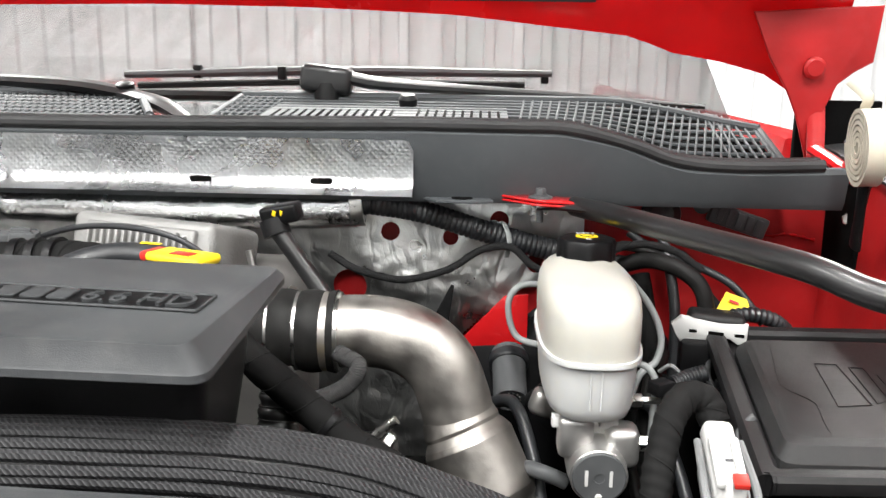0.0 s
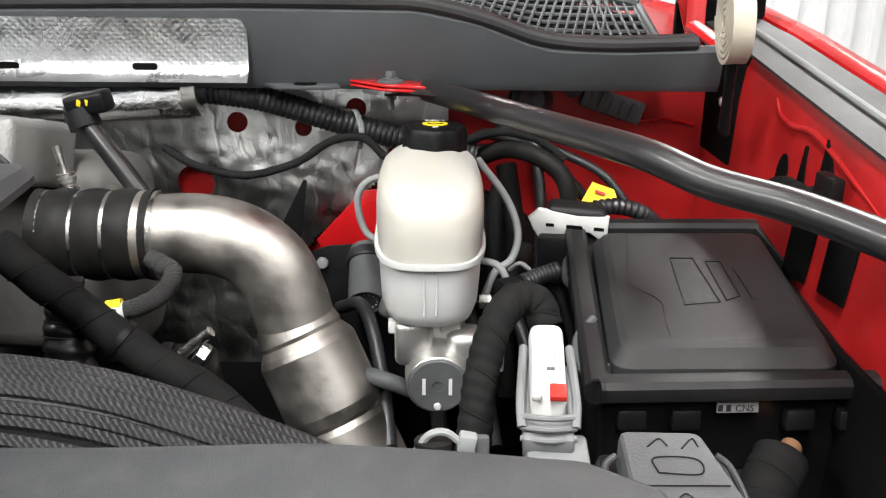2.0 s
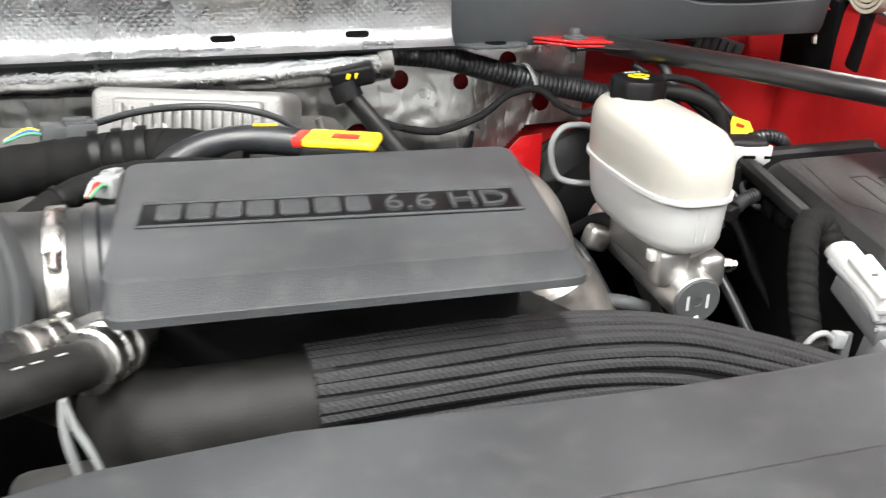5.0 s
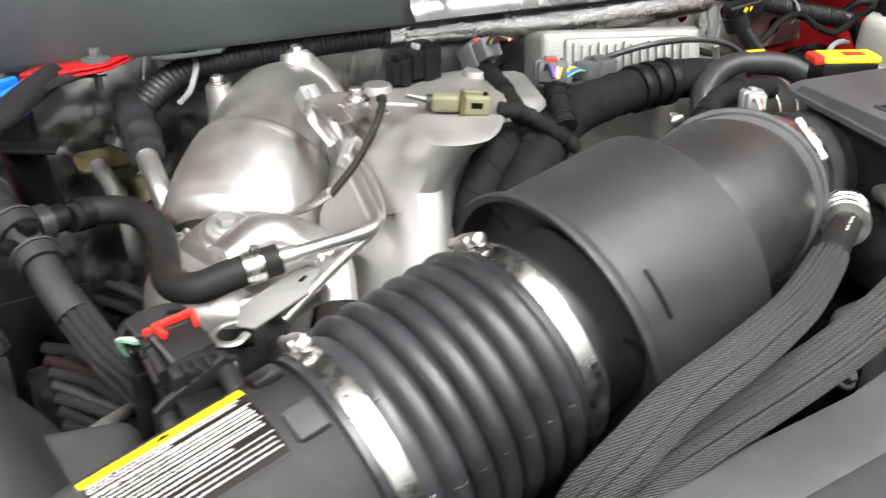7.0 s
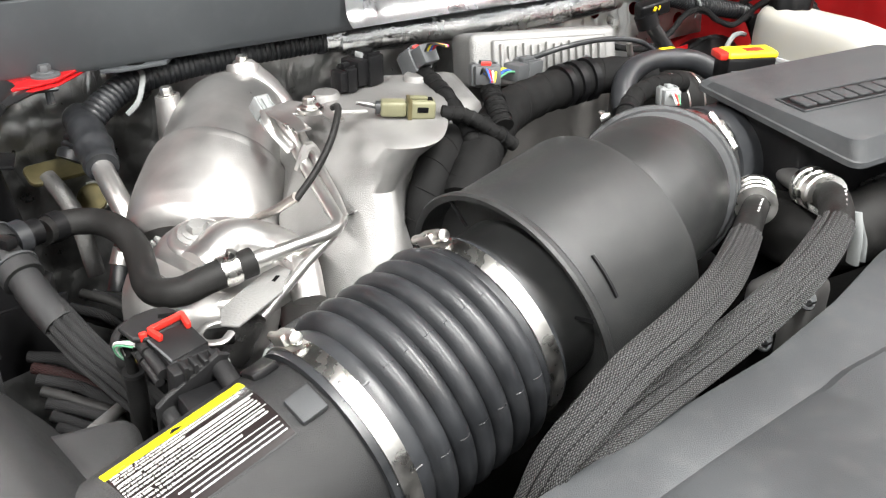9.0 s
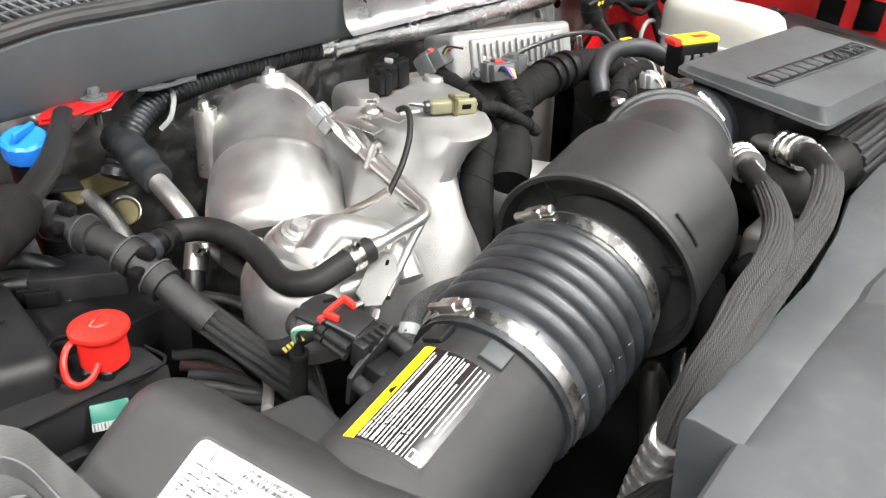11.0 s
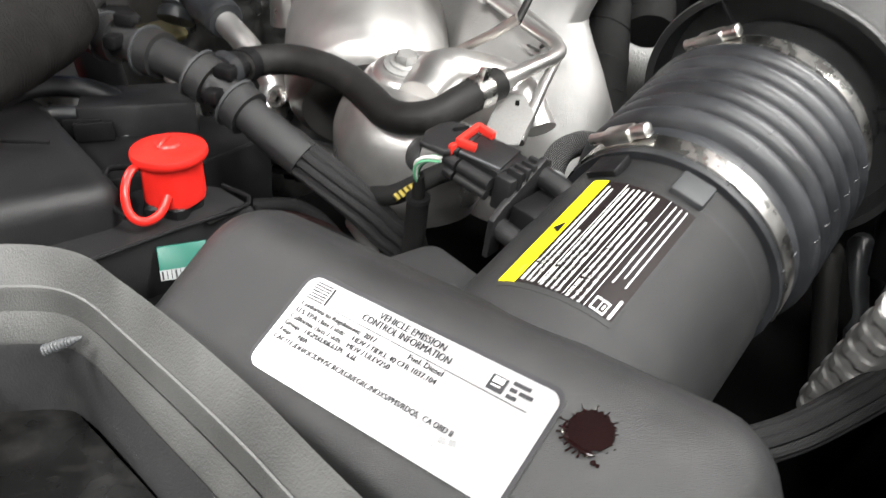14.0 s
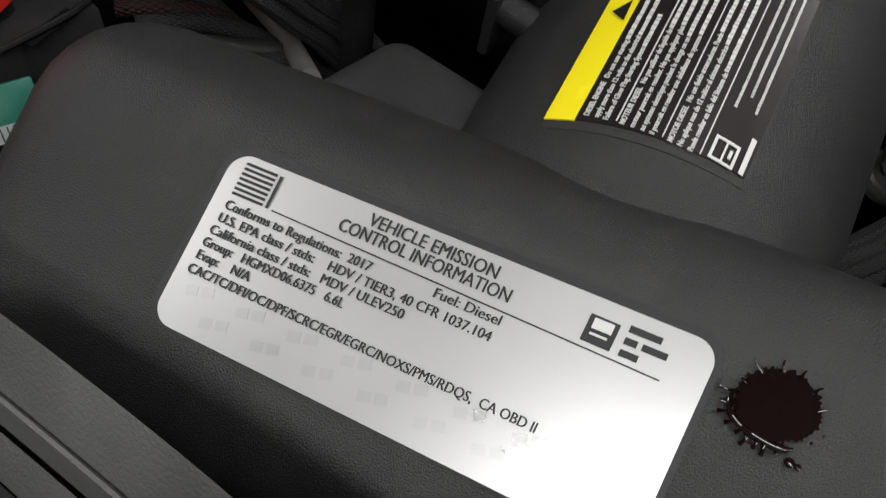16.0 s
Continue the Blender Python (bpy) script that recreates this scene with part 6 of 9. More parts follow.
def coolant_pipes():
    t = thing("coolant_pipe", (-0.38, 0.3, 1.19), "pair of bright coolant pipes held by a bracket", "pipe")
    part("pipe", tube([(-0.448, 0.250, 1.2325), (-0.405, 0.2515, 1.235), (-0.374, 0.2545, 1.2365), (-0.361, 0.264, 1.238), (-0.357, 0.284, 1.242), (-0.3485, 0.335, 1.252), (-0.344, 0.366, 1.261), (-0.3435, 0.392, 1.279), (-0.343, 0.404, 1.284)], 0.0056, 90, 14), ALU, t)
    part("pipe", tube([(-0.452, 0.219, 1.202), (-0.405, 0.241, 1.221), (-0.362, 0.262, 1.2345), (-0.350, 0.280, 1.241), (-0.3385, 0.335, 1.254), (-0.334, 0.366, 1.263), (-0.333, 0.395, 1.279), (-0.333, 0.406, 1.283)], 0.0040, 90, 12), ALU, t)
    part("collar", tube([(-0.448, 0.250, 1.2325), (-0.430, 0.2505, 1.2335)], 0.0072, 4, 16), ALU, t)
    part("bracket", plate([(-0.362, 0.398), (-0.330, 0.408), (-0.308, 0.380), (-0.312, 0.338), (-0.323, 0.335), (-0.323, 0.366), (-0.343, 0.374), (-0.346, 0.333), (-0.360, 0.331)], 0.0024, pose(0, 0, 1.2945), 0.001), ALU, t)
    part("bracket_leg", tube([(-0.359, 0.395, 1.294), (-0.362, 0.378, 1.284), (-0.352, 0.362, 1.266)], 0.006, 10, 8, flat=0.35), ALU, t)
    part("tie", tube([(-0.352, 0.352, 1.250), (-0.3415, 0.350, 1.272), (-0.328, 0.354, 1.252)], 0.0042, 12, 8), ALU, t)
    part("spacer", turned([(0.012, 0), (0.012, 0.004), (0.010, 0.005)], (-0.3285, 0.369, 1.2945), (0, 0, 1), 24), ZINC, t)
    hex_bolt(t, (-0.3285, 0.369, 1.299), (0, 0, 1), 0.0062)
    leaf = part("leaf", plate([(-0.416, 0.263), (-0.412, 0.249), (-0.431, 0.224), (-0.478, 0.197), (-0.488, 0.206), (-0.480, 0.226), (-0.432, 0.258)], 0.0025, pose(0, 0, 1.2165), 0.001), CAST_DULL, t, "flat dull support leaf")
    part("hook", tube([(-0.484, 0.212, 1.2150), (-0.496, 0.212, 1.2150), (-0.505, 0.204, 1.2140), (-0.503, 0.194, 1.2130), (-0.493, 0.190, 1.2130), (-0.484, 0.196, 1.2140)], 0.0030, 30, 10, flat=0.5), ALU_SATIN, leaf, "bent hook")
    part("slot", block((0.009, 0.003, 0.0006), (-0.428, 0.243, 1.2168), (0, 0, 40), 0.0002), DARK, leaf)


coolant_pipes()

t = thing("coolant_hose", (-0.51, 0.3, 1.21), "black rubber coolant hose curving over the cooler flange", "hose")
HOSE_LINE = [(-0.562, 0.388, 1.232), (-0.543, 0.400, 1.230), (-0.520, 0.390, 1.230), (-0.508, 0.366, 1.229), (-0.505, 0.335, 1.226), (-0.509, 0.308, 1.222), (-0.513, 0.286, 1.219), (-0.511, 0.267, 1.220), (-0.498, 0.252, 1.224), (-0.478, 0.2495, 1.229), (-0.442, 0.2500, 1.2330)]
part("hose", tube(HOSE_LINE, 0.0112, 100, 24), HOSE, t)
part("clamp", tube([(-0.468, 0.2500, 1.2305), (-0.455, 0.2500, 1.2318)], 0.0122, 4, 24), ZINC, t, "bright spring clamp")
part("clamp_ear", block((0.006, 0.006, 0.010), (-0.461, 0.246, 1.245), (0, 20, 0), 0.001), ZINC, t)
part("clamp", tube([(-0.556, 0.394, 1.231), (-0.546, 0.399, 1.230)], 0.0128, 4, 24), PLASTIC, t)

t = thing("sensor_lead", (-0.35, 0.32, 1.24), "thin grey sheathed sensor lead over the coolant pipes", "cable")
part("sheath", tube([(-0.322, 0.338, 1.306), (-0.324, 0.326, 1.311), (-0.331, 0.313, 1.309), (-0.346, 0.298, 1.295), (-0.366, 0.288, 1.276), (-0.3895, 0.281, 1.258)], 0.0030, 40, 10), HOSE, t)
part("probe", tube([(-0.3885, 0.281, 1.261), (-0.398, 0.300, 1.245), (-0.407, 0.330, 1.226), (-0.4104, 0.3435, 1.217)], [0.0040, 0.0036, 0.0024], 16, 10), STEEL, t)
part("lead", tube([(-0.325, 0.330, 1.305), (-0.308, 0.336, 1.300), (-0.285, 0.346, 1.293)], 0.0016, 8, 8), WIRE_COLOURS["white"], t)


def connector(name, at, size, turn, material, label, lock=None, wires=(), group="wire connectors"):
    """A plug: housing, socket half with a step, locking tab and its coloured wires."""
    t = thing(name, Vector(at) - Vector((0, 0, size[2] / 2)), label, "connector", group)
    m = pose(*at, *turn)
    sx, sy, sz = size
    part("housing", block((sx * 0.58, sy, sz), bevel=0.002, m=m @ pose(sx * 0.2, 0, 0)), material, t)
    part("socket", block((sx * 0.46, sy * 0.84, sz * 0.84), bevel=0.002, m=m @ pose(-sx * 0.27, 0, 0)), material, t)
    part("latch", block((sx * 0.42, sy * 0.34, sz * 0.22), bevel=0.001, m=m @ pose(sx * 0.12, 0, sz * 0.55)), material, t)
    for k in (-1, 1):
        part("rib", block((sx * 0.5, sy * 0.06, sz * 0.12), bevel=0.0006, m=m @ pose(sx * 0.18, k * sy * 0.36, sz * 0.52)), material, t)
    if lock:
        part("lock", block((sx * 0.14, sy * 0.34, sz * 0.20), bevel=0.001, m=m @ pose(-sx * 0.06, 0, sz * 0.5)), lock, t, "coloured locking slide")
    for k, c in enumerate(wires):
        y = sy * (0.6 * (k + 0.5) / len(wires) - 0.3)
        pts = [m @ Vector((-sx * 0.48, y, 0.002)), m @ Vector((-sx * 0.75, y * 0.8, 0.003 + 0.001 * k)), m @ Vector((-sx * 1.15, y * 0.3, -sz * 0.2))]
        part("wire", tube(pts, 0.0013, 10, 8), WIRE_COLOURS[c], t)
    return t


t = thing("wire_connector", (-0.248, 0.336, 1.283), "translucent olive inline connector on the intake casting", "connector", "wire connectors")
m = pose(-0.248, 0.336, 1.2925, 0, 3, -26)
part("housing", block((0.026, 0.019, 0.017), bevel=0.003, segs=3, m=m @ pose(0.012, 0, 0)), OLIVE, t)
part("socket", block((0.024, 0.016, 0.014), bevel=0.003, segs=3, m=m @ pose(-0.013, 0, 0)), OLIVE, t)
part("collar", block((0.004, 0.0205, 0.0185), bevel=0.001, m=m @ pose(0.0015, 0, 0)), OLIVE_DARK, t)
part("latch", block((0.016, 0.006, 0.003), bevel=0.001, m=m @ pose(0.010, 0, 0.0098)), OLIVE, t)
part("latch_gap", block((0.005, 0.009, 0.0012), bevel=0.0003, m=m @ pose(0.020, 0, 0.0085)), DARK, t)
for k in (-1, 1):
    part("side_slot", block((0.010, 0.0012, 0.005), bevel=0.0004, m=m @ pose(0.013, k * 0.0095, 0.001)), DARK, t)
    part("wire", tube([m @ Vector((-0.024, k * 0.003, 0)), m @ Vector((-0.034, k * 0.003, 0.002)), m @ Vector((-0.046, k * 0.001, 0.004))], 0.0012, 10, 8), WIRE_COLOURS["white" if k > 0 else "black"], t)
part("seal", tube([m @ Vector((-0.024, 0, 0)), m @ Vector((-0.029, 0, 0))], 0.0062, 4, 16), RUBBER, t, "black wire seal")
connector("wire_connector", (-0.170, 0.436, 1.300), (0.040, 0.024, 0.024), (0, 35, 100), MID_GREY, "dark grey connector with red and blue wires", RED_CLIP, ("red", "blue", "yellow", "black"))
connector("wire_connector", (-0.134, 0.370, 1.295), (0.042, 0.030, 0.022), (0, 15, 60), MID_GREY, "dark grey connector with coloured wires beside the loom", RED_CLIP, ("yellow", "white", "red", "blue", "black"))
connector("wire_connector", (-0.035, 0.432, 1.268), (0.045, 0.026, 0.022), (0, 5, 15), MID_GREY, "grey connector with green and blue wires", None, ("green", "blue", "yellow"))
connector("wire_connector", (-0.235, 0.440, 1.300), (0.034, 0.030, 0.030), (0, 0, 15), PLASTIC, "black sensor connector standing on the intake casting", GREY_PLASTIC)
connector("wire_connector", (-0.262, 0.428, 1.297), (0.020, 0.020, 0.024), (0, 0, 10), PLASTIC, "black plug standing on the intake casting")
connector("wire_connector", (-0.350, 0.418, 1.283), (0.030, 0.016, 0.018), (0, -40, 100), GREY_PLASTIC, "small grey sensor plug behind the coolant pipes")
connector("wire_connector", (0.010, 0.258, 1.278), (0.026, 0.020, 0.018), (0, 10, 60), GREY_PLASTIC, "small grey connector with green and red wires by the clamp", None, ("green", "red", "white"))


def taped(name, pts, r, label, n=70, bands=(0.35, 0.8), material=None, wrap=0.02):
    """A tape-wound wire loom, with uneven turns and bands."""
    t = thing(name, Vector(pts[0]) - Vector((0, 0, r[0] if isinstance(r, list) else r)), label, "wire loom", "wire looms")
    part("loom", tube(pts, r, n, 24, lambda u, a: 1 + wrap * math.sin(u * n * 1.1 + a) + 0.05 * noise.noise(Vector((u * 14, math.cos(a), math.sin(a))))), material or TAPE, t)
    c = spline(pts, 101)
    rr = r if not isinstance(r, list) else max(r)
    rl = r if isinstance(r, list) else [r, r]
    edge = []
    for k in range(2, 99):
        run = (c[k + 1] - c[k - 1]).normalized()
        side = run.orthogonal().normalized() if abs(run.z) > 0.98 else run.cross(Vector((0, 0, 1))).normalized()
        a = k * 0.55
        edge.append(c[k] + (side * math.cos(a) + side.cross(run) * math.sin(a)) * float(np.interp(k / 100, np.linspace(0, 1, len(rl)), rl)) * 1.0)
    part("tape_edge", tube(edge, 0.0007, 300, 6), material or TAPE, t)
    for b in bands:
        k = int(b * 100)
        part("band", tube([c[k - 1], c[min(k + 1, 100)]], rr * 1.12, 4, 20), PLASTIC if b * 100 % 2 else PLASTIC, t)
    return t


taped("wire_loom", [(-0.232, 0.268, 1.222), (-0.210, 0.284, 1.238), (-0.172, 0.318, 1.247), (-0.105, 0.368, 1.252), (-0.020, 0.392, 1.255), (0.055, 0.390, 1.258), (0.11, 0.375, 1.252)], [0.021, 0.0215, 0.022, 0.021, 0.019], "thick tape-wound wire loom over the engine", 100, (0.68, 0.73, 0.78))
taped("wire_loom", [(-0.170, 0.428, 1.288), (-0.174, 0.400, 1.285), (-0.182, 0.365, 1.279), (-0.190, 0.325, 1.266), (-0.20, 0.285, 1.248)], 0.0085, "thin taped wire loom dropping to the main loom")
taped("wire_loom", [(-0.220, 0.322, 1.287), (-0.20, 0.312, 1.283), (-0.178, 0.300, 1.268), (-0.155, 0.295, 1.25)], 0.0065, "thin taped lead from the olive connector")
taped("wire_loom", [(-0.140, 0.355, 1.285), (-0.147, 0.335, 1.276), (-0.155, 0.312, 1.263)], 0.010, "taped branch of the main loom")
taped("wire_loom", [(-0.07, 0.235, 1.245), (-0.035, 0.27, 1.262), (0.005, 0.295, 1.27), (0.05, 0.31, 1.268), (0.10, 0.32, 1.26)], 0.0105, "taped loom behind the intake elbow", 50, (0.3,))
taped("wire_loom", [(-0.195, 0.335, 1.250), (-0.228, 0.312, 1.248), (-0.254, 0.293, 1.228), (-0.266, 0.282, 1.195), (-0.278, 0.272, 1.155), (-0.30, 0.255, 1.10)], 0.0175, "thick taped loom dropping behind the bellows", 60, (), None, 0.01)
t = thing("vent_tube", (0.1, 0.37, 1.24), "smooth black rubber tube arching behind the resonator cover", "hose")
part("tube", tube([(0.030, 0.335, 1.236), (0.046, 0.355, 1.256), (0.080, 0.370, 1.268), (0.120, 0.372, 1.270), (0.165, 0.362, 1.264), (0.19, 0.345, 1.249)], 0.0125, 50, 28), RUBBER, t)
part("mark", block((0.02, 0.006, 0.0006), (0.128, 0.3715, 1.2827), (0, 2, -4), 0), YELLOW, t)
t = thing("breather_tube", (0.06, 0.45, 1.25), "thin black bowed tube in front of the control module", "tube")
part("tube", tube([(-0.045, 0.475, 1.250), (-0.02, 0.455, 1.268), (0.03, 0.435, 1.284), (0.085, 0.425, 1.287), (0.135, 0.42, 1.278), (0.17, 0.42, 1.255), (0.18, 0.42, 1.235)], 0.0032, 60, 10), RUBBER, t)


def control_module():
    t = thing("control_module", (0.075, 0.535, 1.19), "finned cast aluminium control module", "control module")
    m = pose(0.078, 0.548, 1.238, 0, 0, -20) @ pose(0, 0, 0, -16, 0, 0)
    part("case", block((0.192, 0.095, 0.066), bevel=0.010, segs=4, m=m), CAST_DULL, t)
    part("cover", block((0.148, 0.012, 0.046), bevel=0.004, segs=3, m=m @ pose(0.004, -0.049, 0.0)), CAST_DULL, t)
    for k in range(14):
        part("fin", block((0.0042, 0.010, 0.030 + 0.006 * (k % 3 == 0)), bevel=0.0015, m=m @ pose(0.004 + (k - 6.5) * 0.0098, -0.056, 0.0)), CAST_DULL, t)
    for x in (-0.05, -0.02):
        part("boss", turned([(0.009, -0.01), (0.0085, 0.006), (0.006, 0.007)], m @ Vector((x, -0.052, -0.008)), m.to_3x3() @ Vector((0, -1, 0)), 20), CAST_DULL, t)
    for x, z in ((0.048, -0.010), (-0.072, -0.022)):
        hex_bolt(t, m @ Vector((x, -0.060, z)), m.to_3x3() @ Vector((0, -1, 0)), 0.0055, MID_GREY)
    part("strip", block((0.175, 0.03, 0.004), bevel=0.0015, m=m @ pose(0, 0.02, 0.032)), CAST_DULL, t)


control_module()

t = thing("yellow_cap_connector", (0.185, 0.300, 1.235), "black connector block with a yellow warning cap", "connector")
m = pose(0.180, 0.302, 1.262, 0, 0, -24)
part("housing", block((0.058, 0.036, 0.045), bevel=0.004, segs=2, m=m), PLASTIC, t)
part("cap", block((0.060, 0.032, 0.009), bevel=0.004, segs=3, m=m @ pose(0.002, 0, 0.0240)), YELLOW, t, "yellow cap")
part("tip", block((0.014, 0.026, 0.009), bevel=0.003, m=m @ pose(-0.030, 0, 0.0235)), RED_CLIP, t)
part("stripe", block((0.022, 0.012, 0.001), bevel=0.0003, m=m @ pose(0.006, -0.004, 0.0287)), RED_CLIP, t, "red warning stripe")
for k in range(4):
    part("slot", block((0.009, 0.003, 0.02), bevel=0.001, m=m @ pose(-0.022 + k * 0.014, -0.0215, 0.0)), MID_GREY, t)


# ---- braided hoses with crimped ends ----
def crimp_hose(pts_metal, crimp_at, pts, r, braid_from, label):
    t = thing("braided_hose", Vector(pts[-1]), label, "hose", "crimped hoses")
    part("metal_end", tube(pts_metal, 0.010, 20, 16), ALU_SATIN, t, "bent metal end")
    c0, c1 = (Vector(q) for q in crimp_at)
    part("crimp", tube([c0, c1], 0.0165, 32, 24, lambda u, a: 1 + 0.10 * (math.sin(u * math.pi * 6) > -0.2)), ZINC, t, "ringed crimp sleeve")
    part("rubber", tube([c1] + pts[:3], r * 0.95, 24, 20), HOSE, t)
    way = spline([c1] + pts[:2], 31)
    for k in (6, 10, 13, 18, 22):
        run = (way[k + 2] - way[k]).normalized()
        side = run.cross(Vector((0, 0, 1))).normalized()
        rise = side.cross(run)
        at = way[k] + (rise * 0.92 - side * 0.39 * (1 if side.y > 0 else -1)) * r * 0.97
        m = Matrix.Translation(at) @ Matrix((run, (rise * 0.92 + side * 0.39).cross(run), rise)).transposed().to_4x4()
        part("print", block((0.005, 0.0022, 0.0008), bevel=0, m=m), INK_WHITE, t)
    run = spline(pts, 48)[int(48 * braid_from):]
    part("core", tube(run, r * 0.90, 60, 24), PLASTIC, t)
    cords(t, run, r * 0.90, 24, r * 0.135, BRAID, 60)
    return t


crimp_hose([(0.055, 0.155, 1.232), (0.03, 0.120, 1.236), (0.014, 0.090, 1.242)], ((0.016, 0.093, 1.2415), (0.000, 0.064, 1.2465)),
           [(-0.018, 0.046, 1.252), (-0.075, 0.0094, 1.259), (-0.142, -0.0139, 1.2528), (-0.192, -0.0195, 1.2385), (-0.245, -0.024, 1.229), (-0.315, -0.034, 1.227), (-0.358, -0.036, 1.218), (-0.388, -0.033, 1.195), (-0.402, -0.030, 1.165)], 0.0140, 0.16, "hose in a braided sleeve with a bright crimped end")
crimp_hose([(0.02, 0.175, 1.215), (0.00, 0.145, 1.226), (-0.016, 0.122, 1.230)], ((-0.014, 0.125, 1.229), (-0.040, 0.103, 1.232)),
           [(-0.066, 0.087, 1.238), (-0.115, 0.056, 1.251), (-0.1476, 0.0345, 1.259), (-0.230, -0.012, 1.273), (-0.297, -0.036, 1.275), (-0.340, -0.040, 1.263), (-0.372, -0.044, 1.247), (-0.394, -0.041, 1.222), (-0.409, -0.036, 1.172)], 0.0118, 0.22, "hose in a braided sleeve with a bright crimped end")
t = thing("plastic_tie", (-0.005, 0.075, 1.17), "grey plastic hose tie below the crimped ends", "clip")
part("strap", tube([(-0.008, 0.032, 1.246), (-0.009, 0.028, 1.235), (-0.008, 0.026, 1.222), (-0.005, 0.026, 1.200)], 0.006, 16, 8, flat=0.35), GREY_PLASTIC, t)
part("strap", tube([(-0.008, 0.032, 1.246), (-0.004, 0.028, 1.232), (0.001, 0.026, 1.220), (0.006, 0.026, 1.200)], 0.005, 16, 8, flat=0.35), GREY_PLASTIC, t)

# ---- passenger side: tee, electrics, caps ----
def tee():
    t = thing("hose_tee", (-0.59, 0.40, 1.19), "black plastic coolant tee with locking collars", "pipe fitting")
    run = [Vector(q) for q in ((-0.624, 0.458, 1.253), (-0.615, 0.425, 1.251), (-0.602, 0.378, 1.244), (-0.592, 0.348, 1.229), (-0.586, 0.322, 1.217))]
    part("body", tube(run, 0.0122, 30, 20), PLASTIC_GRAIN, t)
    c = spline(run, 101)
    part("branch", tube([(-0.599, 0.366, 1.240), (-0.566, 0.382, 1.2375)], 0.0108, 6, 20), PLASTIC, t)
    for u in (8, 34, 64, 86):
        d = (c[u + 3] - c[u - 3]).normalized()
        part("collar", tube([c[u] - d * 0.006, c[u] + d * 0.006], 0.0160, 5, 24), PLASTIC_GRAIN, t)
        part("ring", tube([c[u] - d * 0.0075, c[u] - d * 0.0055], 0.0176, 3, 24), PLASTIC_GREY, t)
    for u in (18, 77):
        part("latch", block((0.014, 0.010, 0.009), c[u] + Vector((0.0, 0.0, 0.017)), (0, 0, -60), 0.002), PLASTIC, t)
        part("latch", block((0.010, 0.012, 0.009), c[u] + Vector((-0.014, -0.006, 0.006)), (0, 0, -60), 0.002), PLASTIC, t)
    part("branch_collar", tube([(-0.588, 0.371, 1.239), (-0.578, 0.376, 1.2385)], 0.0142, 4, 20), RUBBER, t)
    h = thing("coolant_hose", (-0.53, 0.28, 1.08), "black hose running from the tee into a braided sleeve", "hose", "tee hoses")
    part("hose", tube([(-0.587, 0.326, 1.219), (-0.583, 0.310, 1.211), (-0.577, 0.294, 1.201)], 0.0128, 14, 20), PLASTIC_GRAIN, h)
    way = [(-0.581, 0.308, 1.2085), (-0.564, 0.268, 1.183), (-0.549, 0.251, 1.160), (-0.536, 0.241, 1.140), (-0.520, 0.229, 1.10), (-0.512, 0.22, 1.0)]
    part("core", tube(way, 0.0095, 40, 20), PLASTIC, h)
    cords(h, way, 0.0098, 10, 0.0036, BRAID_DARK, 50)
    h = thing("ribbed_hose", (-0.66, 0.49, 1.2), "black ribbed braided hose behind the tee", "hose", "tee hoses")
    part("braid", tube([(-0.622, 0.452, 1.253), (-0.640, 0.495, 1.258), (-0.68, 0.55, 1.262), (-0.74, 0.60, 1.26)], 0.0145, 40, 72, lambda u, a: 1 + 0.06 * math.cos(12 * a)), BRAID, h)
    # quick coupling and bright pipe farther back
    f = thing("filler_cap_ring", (-0.464, 0.65, 1.13), "olive drain cap with a light rim behind the cooler", "fluid cap")
    part("cap", turned([(0.017, 0), (0.017, 0.006), (0.015, 0.004), (0, 0.004)], (-0.464, 0.65, 1.135), (-0.35, -0.55, 0.6), 28), OLIVE_DARK, f)
    part("rim", tube([Vector((-0.464, 0.65, 1.138)) + Vector((-0.84, 0.54, 0)) * 0.0175 * math.cos(radians(a)) + Vector((0.33, 0.5, 0.8)) * 0.0175 * math.sin(radians(a)) for a in range(60, 330, 15)], 0.0013, 40, 8), ALU_SATIN, f)
    d = thing("return_pipe", (-0.50, 0.62, 1.10), "dull bent pipe with a yellowish flange behind the tee", "pipe")
    part("pipe", tube([(-0.507, 0.649, 1.172), (-0.500, 0.62, 1.160), (-0.494, 0.596, 1.135), (-0.49, 0.58, 1.08)], 0.0095, 24, 16), CAST_DULL, d)
    part("flange", plate(rounded(0.075, 0.030, 0.008), 0.006, pose(-0.490, 0.655, 1.178, 25, 0, 8), 0.0015), OLIVE_DARK, d, "yellowish plated flange")
    q = thing("pipe_coupling", (-0.47, 0.55, 1.12), "black quick coupling on a bright bent pipe", "pipe fitting")
    part("coupling", tube([(-0.466, 0.640, 1.235), (-0.468, 0.60, 1.228), (-0.470, 0.565, 1.216), (-0.472, 0.545, 1.212)], [0.0165, 0.0175, 0.0185, 0.016], 24, 24, lambda u, a: 1 + 0.07 * (math.sin(u * 22) > 0.4)), RUBBER, q)
    part("pipe", tube([(-0.472, 0.550, 1.212), (-0.472, 0.52, 1.200), (-0.470, 0.495, 1.183), (-0.468, 0.470, 1.155)], 0.0108, 30, 20), ALU_SATIN, q)
    part("stub", tube([(-0.472, 0.480, 1.168), (-0.488, 0.466, 1.142)], 0.0125, 6, 20), ALU, q)
    part("stub_end", tube([(-0.488, 0.466, 1.142), (-0.498, 0.456, 1.122)], 0.0105, 6, 20), RUBBER, q)


